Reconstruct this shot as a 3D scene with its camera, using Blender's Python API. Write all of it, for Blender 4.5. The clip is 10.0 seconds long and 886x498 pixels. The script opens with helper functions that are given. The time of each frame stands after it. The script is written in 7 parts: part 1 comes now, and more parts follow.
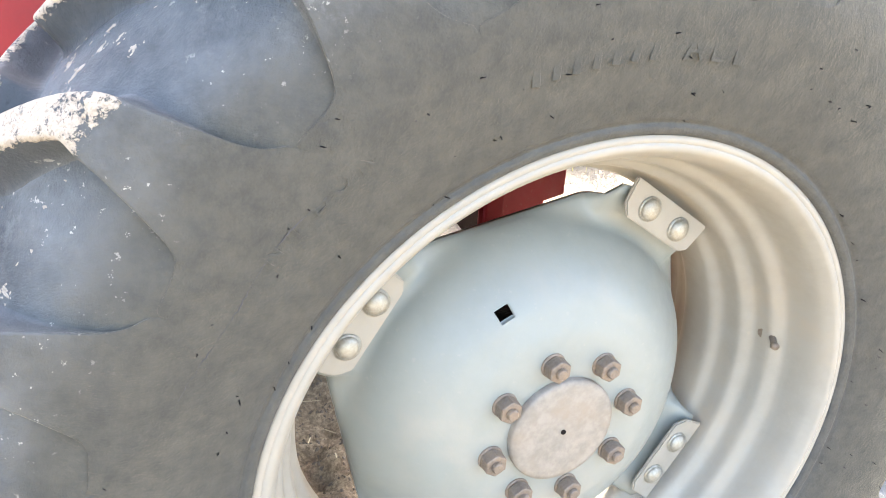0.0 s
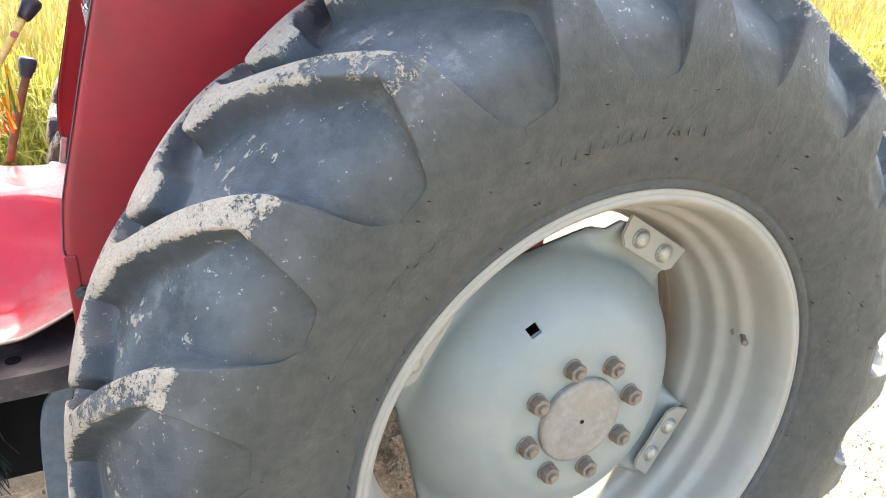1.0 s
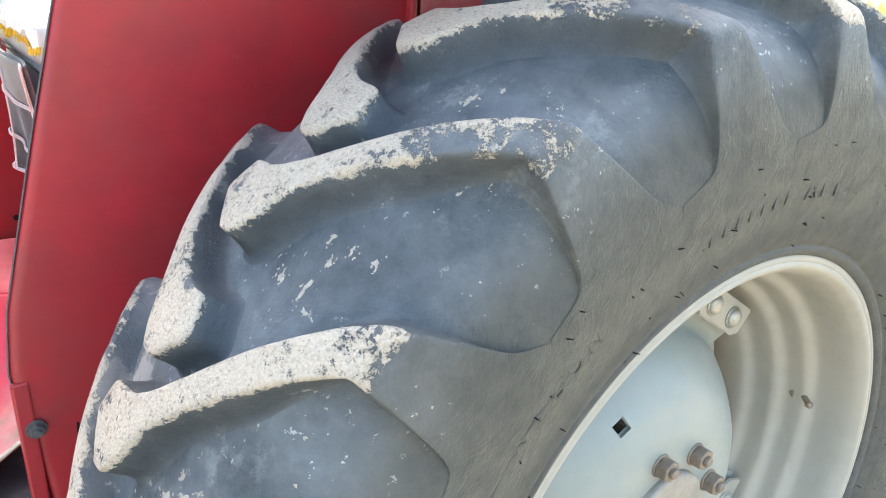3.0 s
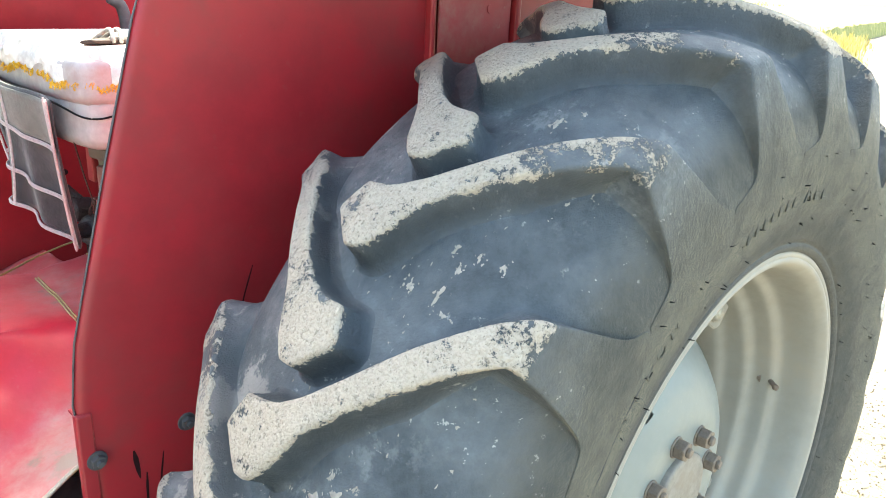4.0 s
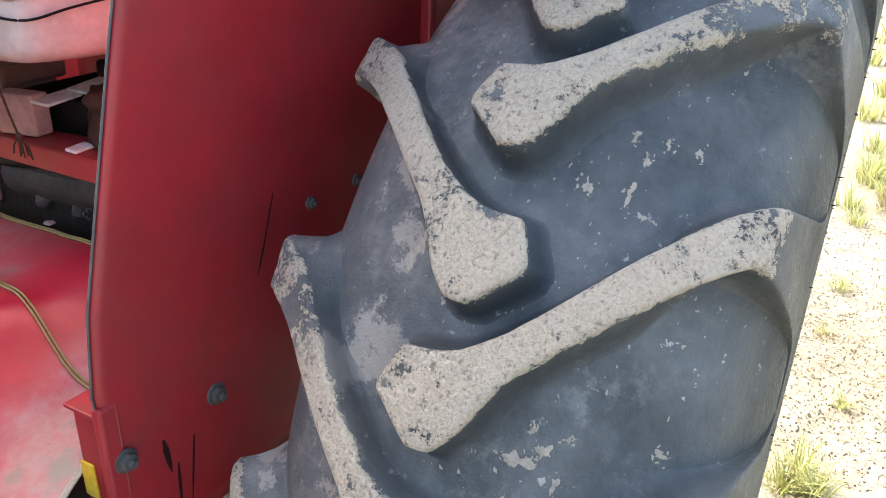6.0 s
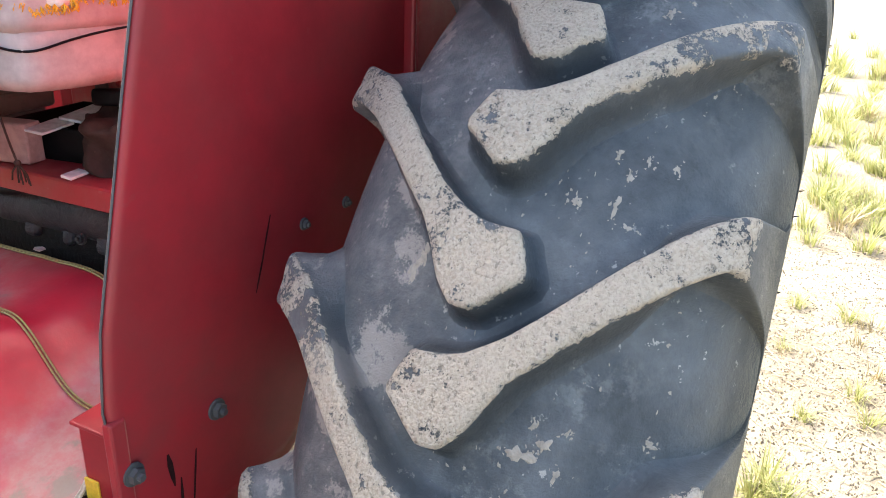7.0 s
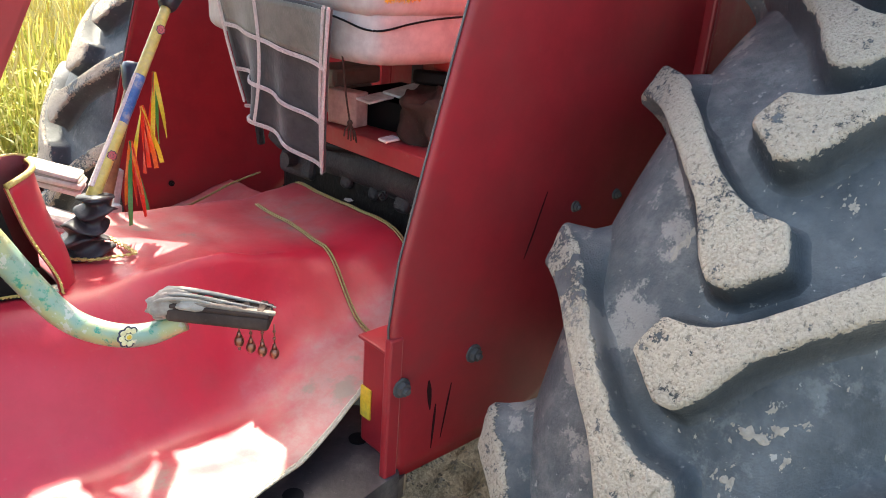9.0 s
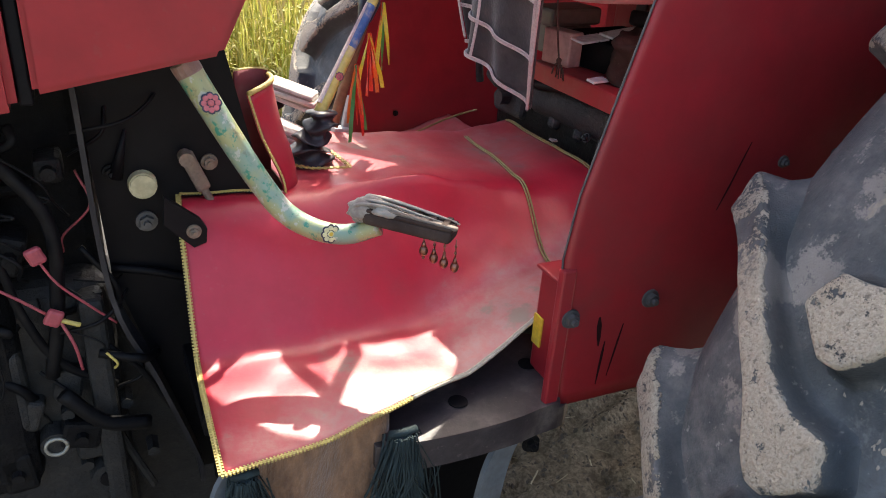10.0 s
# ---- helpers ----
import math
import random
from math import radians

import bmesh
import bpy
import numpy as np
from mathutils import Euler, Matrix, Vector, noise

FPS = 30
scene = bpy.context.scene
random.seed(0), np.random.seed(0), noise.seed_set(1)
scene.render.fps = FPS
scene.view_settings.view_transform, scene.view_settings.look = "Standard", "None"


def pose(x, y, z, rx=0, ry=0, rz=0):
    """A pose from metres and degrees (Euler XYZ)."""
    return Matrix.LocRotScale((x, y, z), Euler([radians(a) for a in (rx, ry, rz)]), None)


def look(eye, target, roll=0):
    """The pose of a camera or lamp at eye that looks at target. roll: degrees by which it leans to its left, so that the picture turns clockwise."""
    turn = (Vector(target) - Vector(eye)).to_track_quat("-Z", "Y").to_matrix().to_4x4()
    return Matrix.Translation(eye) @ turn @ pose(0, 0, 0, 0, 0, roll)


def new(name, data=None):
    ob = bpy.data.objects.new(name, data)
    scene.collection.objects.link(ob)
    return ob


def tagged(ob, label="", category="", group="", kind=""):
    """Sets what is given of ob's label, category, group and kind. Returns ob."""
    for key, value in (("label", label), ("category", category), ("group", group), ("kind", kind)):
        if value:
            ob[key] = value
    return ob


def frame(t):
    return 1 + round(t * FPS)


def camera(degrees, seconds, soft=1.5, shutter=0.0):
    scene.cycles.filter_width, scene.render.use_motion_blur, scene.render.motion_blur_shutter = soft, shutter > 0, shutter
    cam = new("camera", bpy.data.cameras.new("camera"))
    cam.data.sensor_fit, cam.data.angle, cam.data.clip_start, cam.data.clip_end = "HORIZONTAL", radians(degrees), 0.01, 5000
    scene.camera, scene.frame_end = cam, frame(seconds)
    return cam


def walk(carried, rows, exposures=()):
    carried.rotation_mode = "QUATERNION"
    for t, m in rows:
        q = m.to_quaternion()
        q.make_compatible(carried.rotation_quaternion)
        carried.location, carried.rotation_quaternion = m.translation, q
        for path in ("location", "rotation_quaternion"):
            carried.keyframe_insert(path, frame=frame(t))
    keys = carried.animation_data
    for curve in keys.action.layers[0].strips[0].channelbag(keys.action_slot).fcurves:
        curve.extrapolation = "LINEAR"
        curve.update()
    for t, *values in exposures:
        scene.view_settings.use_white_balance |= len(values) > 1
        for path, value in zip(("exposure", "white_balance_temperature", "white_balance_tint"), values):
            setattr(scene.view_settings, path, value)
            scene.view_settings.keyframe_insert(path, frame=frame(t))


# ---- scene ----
# ---------------------------------------------------------------- camera
cam = camera(60.66, 10.0, soft=0.95)
PATH = [
    (0.0, -0.4970, -0.6159, 1.3228, 66.560, -3.485, -23.016),
    (0.5, -0.5832, -0.6964, 1.4031, 69.070, -3.718, -26.303),
    (1.0, -0.6787, -0.7477, 1.4500, 67.050, -1.839, -26.466),
    (1.5, -0.7199, -0.7555, 1.4411, 67.110, -3.793, -26.053),
    (2.0, -0.7237, -0.6203, 1.4464, 69.782, -1.512, -26.140),
    (2.2, -0.7131, -0.5688, 1.4463, 69.618, -3.113, -26.465),
    (3.3, -0.8342, -0.3948, 1.4465, 68.998, -1.447, -40.540),
    (3.5, -0.8873, -0.3818, 1.4468, 69.633, -2.006, -42.835),
    (4.0, -0.9817, -0.3479, 1.4480, 71.222, -2.513, -45.546),
    (4.5, -0.9949, -0.2719, 1.4345, 71.290, -3.272, -47.923),
    (5.0, -0.9763, -0.1353, 1.4053, 71.555, -0.928, -52.246),
    (5.5, -1.0076, -0.0655, 1.3879, 68.091, -2.935, -57.651),
    (5.7, -1.0296, -0.0499, 1.3818, 66.444, -2.541, -59.202),
    (6.8, -1.1013, -0.0364, 1.3709, 67.021, -1.592, -62.803),
    (7.0, -1.1117, -0.0352, 1.3799, 68.141, -1.975, -63.582),
    (7.5, -1.1360, -0.0362, 1.3682, 67.019, -3.006, -61.283),
    (8.0, -1.1719, -0.0403, 1.3654, 66.386, -2.020, -53.970),
    (8.5, -1.2007, -0.0483, 1.3708, 68.053, -2.569, -47.481),
    (9.0, -1.2007, -0.0746, 1.3648, 68.355, -4.032, -42.844),
    (9.5, -1.1693, -0.1160, 1.3429, 65.036, -5.380, -35.692),
    (10.0, -1.1866, -0.1377, 1.3501, 63.958, -3.556, -24.807),
]
EXPOSURES = [(0.0, 3.70, 7400, 13), (0.5, 3.55, 7350, 11), (1.0, 3.00, 7200, 9), (1.5, 2.98, 7150, 8), (2.0, 2.96, 7050, 6), (3.5, 3.34, 7050, 2), (4.5, 2.82, 7050, -4), (5.0, 2.80, 7050, -2), (5.5, 2.62, 7050, 3),
             (7.5, 2.64, 7000, 8), (8.0, 2.62, 7050, 5), (8.5, 2.66, 7100, 4), (9.0, 2.48, 7150, 4), (9.5, 2.25, 7150, 5), (10.0, 1.86, 7050, 10)]
walk(cam, [(t, pose(x, y, z, rx, ry, rz)) for t, x, y, z, rx, ry, rz in PATH], EXPOSURES)
# ---------------------------------------------------------------- light
SUN = Vector((0.39, 0.65, 1.0)).normalized()
world = bpy.data.worlds.new("sky")
scene.world = world
world.use_nodes = True
sky = world.node_tree.nodes.new("ShaderNodeTexSky")
sky.sky_type = "NISHITA"
sky.sun_disc = False
sky.sun_elevation = math.asin(SUN.z)
sky.sun_rotation = math.atan2(SUN.x, SUN.y)
sky.air_density = 1.0
sky.dust_density = 3.5
world.node_tree.nodes["Background"].inputs[1].default_value = 0.15
world.node_tree.links.new(sky.outputs[0], world.node_tree.nodes["Background"].inputs[0])
sun_data = bpy.data.lights.new("sun", "SUN")
sun_data.energy, sun_data.angle, sun_data.color = 3.2, radians(0.6), (1.0, 0.95, 0.86)
sun = new("sun", sun_data)
sun.matrix_world = look(SUN * 30, (0, 0, 0))
# ---------------------------------------------------------------- materials
def tex(nt, kind, vec, **kw):
    n = nt.nodes.new(kind)
    if vec is not None:
        nt.links.new(vec, n.inputs["Vector"])
    for k, v in kw.items():
        n.inputs[k.replace("_", " ")].default_value = v
    return n


def ramp(nt, src, lo, hi):
    n = nt.nodes.new("ShaderNodeMapRange")
    n.interpolation_type = "SMOOTHSTEP"
    n.inputs["From Min"].default_value, n.inputs["From Max"].default_value = lo, hi
    nt.links.new(src, n.inputs["Value"])
    return n.outputs["Result"]


def mixc(nt, fac, a, b):
    n = nt.nodes.new("ShaderNodeMix")
    n.data_type = "RGBA"
    if isinstance(fac, (int, float)):
        n.inputs[0].default_value = fac
    else:
        nt.links.new(fac, n.inputs[0])
    for sock, c in ((n.inputs[6], a), (n.inputs[7], b)):
        if isinstance(c, tuple):
            sock.default_value = (*c, 1)
        else:
            nt.links.new(c, sock)
    return n.outputs[2]


def calc(nt, op, a, b):
    n = nt.nodes.new("ShaderNodeMath")
    n.operation = op
    for sock, v in zip(n.inputs, (a, b)):
        if isinstance(v, (int, float)):
            sock.default_value = v
        else:
            nt.links.new(v, sock)
    return n.outputs[0]


def coords(nt, per_object=False, scale=None):
    """Metres in the thing's own space; per_object shifts every copy by its random number."""
    c = nt.nodes.new("ShaderNodeTexCoord").outputs["Object"]
    if scale:
        m = nt.nodes.new("ShaderNodeMapping")
        m.inputs["Scale"].default_value = scale
        nt.links.new(c, m.inputs["Vector"])
        c = m.outputs["Vector"]
    if per_object:
        info = nt.nodes.new("ShaderNodeObjectInfo")
        k = calc(nt, "MULTIPLY", info.outputs["Random"], 40.0)
        add = nt.nodes.new("ShaderNodeVectorMath")
        nt.links.new(c, add.inputs[0])
        nt.links.new(k, add.inputs[1])
        c = add.outputs[0]
    return c


def material(name, base, dirt=(0.3, 0.26, 0.2), amount=0.3, rough=0.6, scale=9.0, grain=120.0, bump=0.15,
             metal=0.0, tone=0.75, per_object=False, coat=0.0, depth=0.002, spec=0.5, stretch=None, sheen=0.0):
    """A worn surface: two tones of its colour, dirt in patches, fine grain, relief."""
    m = bpy.data.materials.new(name)
    m.use_nodes = True
    nt = m.node_tree
    p = nt.nodes["Principled BSDF"]
    v = coords(nt, per_object, stretch)
    big = tex(nt, "ShaderNodeTexNoise", v, Scale=scale, Detail=6.0, Roughness=0.62)
    mid = tex(nt, "ShaderNodeTexNoise", v, Scale=scale * 4.3, Detail=5.0, Roughness=0.65)
    fine = tex(nt, "ShaderNodeTexNoise", v, Scale=grain, Detail=3.0, Roughness=0.6)
    dark = tuple(c * tone for c in base)
    col = mixc(nt, ramp(nt, mid.outputs[0], 0.3, 0.7), base, dark)
    mask = calc(nt, "MULTIPLY", ramp(nt, big.outputs[0], 0.42, 0.72), ramp(nt, mid.outputs[0], 0.25, 0.65))
    mask = calc(nt, "MULTIPLY", mask, amount)
    speck = calc(nt, "MULTIPLY", ramp(nt, fine.outputs[0], 0.62, 0.74), amount * 0.5)
    mask = calc(nt, "MAXIMUM", mask, speck)
    col = mixc(nt, mask, col, dirt)
    nt.links.new(col, p.inputs["Base Color"])
    r = nt.nodes.new("ShaderNodeMapRange")
    r.inputs["To Min"].default_value, r.inputs["To Max"].default_value = rough - 0.1, min(1, rough + 0.14)
    nt.links.new(mid.outputs[0], r.inputs["Value"])
    nt.links.new(r.outputs[0], p.inputs["Roughness"])
    p.inputs["Metallic"].default_value = metal
    p.inputs["Specular IOR Level"].default_value = spec
    p.inputs["Coat Weight"].default_value = coat
    p.inputs["Sheen Weight"].default_value = sheen
    b = nt.nodes.new("ShaderNodeBump")
    b.inputs["Strength"].default_value, b.inputs["Distance"].default_value = bump, depth
    h = calc(nt, "ADD", fine.outputs[0], calc(nt, "MULTIPLY", mid.outputs[0], 1.5))
    nt.links.new(h, b.inputs["Height"])
    nt.links.new(b.outputs[0], p.inputs["Normal"])
    return m


def tyre_material():
    """Aged rubber: chalky clouds, scuffs, a dusty sidewall; dried soil pressed on the lug tops and flaking off."""
    m = bpy.data.materials.new("muddy_tyre_rubber")
    m.use_nodes = True
    nt = m.node_tree
    p = nt.nodes["Principled BSDF"]
    v = nt.nodes.new("ShaderNodeNewGeometry").outputs["Position"]
    cloud = tex(nt, "ShaderNodeTexNoise", v, Scale=8.0, Detail=7.0, Roughness=0.66)
    mid = tex(nt, "ShaderNodeTexNoise", v, Scale=46.0, Detail=6.0, Roughness=0.72)
    fine = tex(nt, "ShaderNodeTexNoise", v, Scale=260.0, Detail=4.0, Roughness=0.75)
    scuff = tex(nt, "ShaderNodeTexNoise", coords(nt, True, (60, 9, 60)), Scale=4.0, Detail=6.0, Roughness=0.75)
    sep = nt.nodes.new("ShaderNodeSeparateXYZ")
    nt.links.new(nt.nodes.new("ShaderNodeTexCoord").outputs["Object"], sep.inputs[0])
    rad = calc(nt, "SQRT", calc(nt, "ADD", calc(nt, "MULTIPLY", sep.outputs["X"], sep.outputs["X"]), calc(nt, "MULTIPLY", sep.outputs["Z"], sep.outputs["Z"])), 0.0)
    rise = nt.nodes.new("ShaderNodeAttribute")
    rise.attribute_name = "rise"
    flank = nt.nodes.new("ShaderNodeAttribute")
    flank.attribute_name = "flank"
    # 1 off the flanks, lower where their shade is painted in
    unshaded = calc(nt, "SUBTRACT", 1.0, calc(nt, "MULTIPLY", flank.outputs["Fac"], 0.75))
    # the dust colour thins out over the sidewall, towards the rim
    thin = calc(nt, "ADD", 0.15, calc(nt, "MULTIPLY", ramp(nt, rad, 0.54, 0.69), 0.85))
    # rubber; shade is painted on the lugs' flanks as less dust, darker tone
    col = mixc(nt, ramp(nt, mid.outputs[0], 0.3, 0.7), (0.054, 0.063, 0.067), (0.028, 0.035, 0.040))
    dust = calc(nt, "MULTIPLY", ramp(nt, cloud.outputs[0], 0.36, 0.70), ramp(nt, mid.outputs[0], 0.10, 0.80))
    col = mixc(nt, calc(nt, "MULTIPLY", calc(nt, "MULTIPLY", dust, calc(nt, "MULTIPLY", unshaded, thin)), calc(nt, "ADD", 0.22, calc(nt, "MULTIPLY", ramp(nt, sep.outputs["Y"], 0.27, 0.19), 0.33))), col, (0.27, 0.285, 0.293))
    col = mixc(nt, unshaded, (0.022, 0.029, 0.036), col)
    # dust thicker low on the sidewall, where the wheel was washed least
    wall = calc(nt, "ADD", rad, calc(nt, "MULTIPLY", calc(nt, "SUBTRACT", cloud.outputs[0], 0.5), 0.10))
    wall = calc(nt, "MULTIPLY", ramp(nt, wall, 0.74, 0.58), ramp(nt, sep.outputs["Y"], 0.012, -0.022))
    col = mixc(nt, calc(nt, "MULTIPLY", wall, 0.80), col, mixc(nt, ramp(nt, mid.outputs[0], 0.25, 0.75), (0.074, 0.068, 0.050), (0.042, 0.041, 0.033)))
    marks = calc(nt, "MULTIPLY", ramp(nt, scuff.outputs[0], 0.62, 0.76), ramp(nt, fine.outputs[0], 0.42, 0.62))
    marks = calc(nt, "MULTIPLY", marks, calc(nt, "ADD", 0.15, calc(nt, "MULTIPLY", ramp(nt, rad, 0.60, 0.68), 0.45)))
    col = mixc(nt, calc(nt, "MULTIPLY", marks, unshaded), col, (0.40, 0.38, 0.345))
    dot = tex(nt, "ShaderNodeTexNoise", v, Scale=85.0, Detail=4.0, Roughness=0.7)
    dots = calc(nt, "MULTIPLY", ramp(nt, dot.outputs[0], 0.635, 0.665), ramp(nt, cloud.outputs[0], 0.44, 0.58))
    dots = calc(nt, "MULTIPLY", dots, ramp(nt, rad, 0.56, 0.66))
    col = mixc(nt, calc(nt, "MULTIPLY", calc(nt, "MULTIPLY", dots, unshaded), 0.7), col, (0.46, 0.43, 0.38))
    # pinkish dust over the far shoulder, thicker in patches
    inner = ramp(nt, sep.outputs["Y"], 0.19, 0.26)
    film = calc(nt, "MULTIPLY", calc(nt, "MULTIPLY", inner, unshaded), calc(nt, "MULTIPLY", ramp(nt, mid.outputs[0], 0.25, 0.75), calc(nt, "ADD", 0.26, calc(nt, "MULTIPLY", ramp(nt, cloud.outputs[0], 0.35, 0.65), 0.62))))
    col = mixc(nt, film, col, (0.245, 0.220, 0.210))
    blot = tex(nt, "ShaderNodeTexNoise", v, Scale=13.0, Detail=8.0, Roughness=0.62)
    smear = calc(nt, "MULTIPLY", calc(nt, "MULTIPLY", ramp(nt, calc(nt, "ADD", blot.outputs[0], calc(nt, "MULTIPLY", calc(nt, "SUBTRACT", fine.outputs[0], 0.5), 0.22)), 0.55, 0.60), inner), unshaded)
    col = mixc(nt, calc(nt, "MULTIPLY", smear, 0.62), col, (0.37, 0.32, 0.275))
    # pale rubbed patches and streaks in the pockets between the lugs
    rub = tex(nt, "ShaderNodeTexNoise", v, Scale=21.0, Detail=10.0, Roughness=0.78)
    patch = tex(nt, "ShaderNodeTexNoise", v, Scale=5.0, Detail=3.0)
    worn = calc(nt, "MULTIPLY", ramp(nt, rub.outputs[0], 0.52, 0.64), ramp(nt, patch.outputs[0], 0.46, 0.62))
    worn = calc(nt, "MULTIPLY", calc(nt, "MULTIPLY", worn, unshaded), ramp(nt, rad, 0.60, 0.68))
    col = mixc(nt, calc(nt, "MULTIPLY", worn, 0.42), col, (0.265, 0.270, 0.262))
    # caked mud
    flake = tex(nt, "ShaderNodeTexNoise", v, Scale=30.0, Detail=9.0, Roughness=0.80)
    area = tex(nt, "ShaderNodeTexNoise", v, Scale=6.0, Detail=3.0)
    grit = tex(nt, "ShaderNodeTexNoise", v, Scale=210.0, Detail=5.0, Roughness=0.8)
    crumb = tex(nt, "ShaderNodeTexNoise", v, Scale=190.0, Detail=4.0, Roughness=0.66)
    fleck = tex(nt, "ShaderNodeTexNoise", v, Scale=330.0, Detail=3.0, Roughness=0.65)
    side = calc(nt, "ABSOLUTE", calc(nt, "SUBTRACT", sep.outputs["Y"], 0.205), 0.0)
    k = calc(nt, "ADD", flake.outputs[0], calc(nt, "MULTIPLY", area.outputs[0], 0.75))
    k = calc(nt, "ADD", k, calc(nt, "MULTIPLY", calc(nt, "SUBTRACT", grit.outputs[0], 0.5), 0.50))
    k = calc(nt, "SUBTRACT", k, calc(nt, "MULTIPLY", calc(nt, "MAXIMUM", calc(nt, "SUBTRACT", side, 0.02), 0.0), 0.85))
    left = ramp(nt, k, 0.715, 0.745)
    edge = calc(nt, "ADD", rise.outputs["Fac"], calc(nt, "MULTIPLY", calc(nt, "SUBTRACT", flake.outputs[0], 0.5), 1.05))
    edge = calc(nt, "ADD", edge, calc(nt, "MULTIPLY", calc(nt, "SUBTRACT", grit.outputs[0], 0.5), 0.40))
    left = calc(nt, "MULTIPLY", left, ramp(nt, edge, 0.85, 0.88))
    soil = mixc(nt, ramp(nt, fleck.outputs[0], 0.40, 0.58), (0.53, 0.445, 0.345), (0.64, 0.55, 0.435))
    # pits between the crumbs darkened: their shade is put into the colour
    soil = mixc(nt, calc(nt, "MULTIPLY", ramp(nt, crumb.outputs[0], 0.42, 0.36), 0.8), soil, (0.25, 0.21, 0.165))
    soil = mixc(nt, calc(nt, "MULTIPLY", ramp(nt, grit.outputs[0], 0.37, 0.30), 0.7), soil, (0.13, 0.11, 0.09))
    soil = mixc(nt, calc(nt, "MULTIPLY", ramp(nt, area.outputs[0], 0.4, 0.65), 0.18), soil, (0.57, 0.48, 0.385))
    col = mixc(nt, left, col, soil)
    nt.links.new(col, p.inputs["Base Color"])
    r = nt.nodes.new("ShaderNodeMapRange")
    r.inputs["To Min"].default_value, r.inputs["To Max"].default_value = 0.44, 0.72
    nt.links.new(mid.outputs[0], r.inputs["Value"])
    nt.links.new(calc(nt, "MAXIMUM", r.outputs[0], calc(nt, "MULTIPLY", calc(nt, "MAXIMUM", left, wall), 0.92)), p.inputs["Roughness"])
    bloom = calc(nt, "MULTIPLY", ramp(nt, sep.outputs["Y"], -0.020, -0.034), ramp(nt, cloud.outputs[0], 0.25, 0.6))
    nt.links.new(calc(nt, "MULTIPLY", bloom, 0.30), p.inputs["Sheen Weight"])
    p.inputs["Sheen Roughness"].default_value = 0.35
    p.inputs["Sheen Tint"].default_value = (0.85, 0.72, 0.46, 1)
    b = nt.nodes.new("ShaderNodeBump")
    b.inputs["Strength"].default_value, b.inputs["Distance"].default_value = 0.9, 0.005
    h = calc(nt, "ADD", calc(nt, "MULTIPLY", fine.outputs[0], 0.4), calc(nt, "ADD", calc(nt, "MULTIPLY", mid.outputs[0], 0.6), calc(nt, "MULTIPLY", cloud.outputs[0], 0.8)))
    cake = calc(nt, "MULTIPLY", left, calc(nt, "ADD", 0.6, calc(nt, "ADD", calc(nt, "ADD", calc(nt, "MULTIPLY", crumb.outputs[0], 2.4), calc(nt, "MULTIPLY", fleck.outputs[0], 2.0)), calc(nt, "MULTIPLY", flake.outputs[0], 1.0))))
    nt.links.new(calc(nt, "ADD", h, cake), b.inputs["Height"])
    nt.links.new(b.outputs[0], p.inputs["Normal"])
    return m


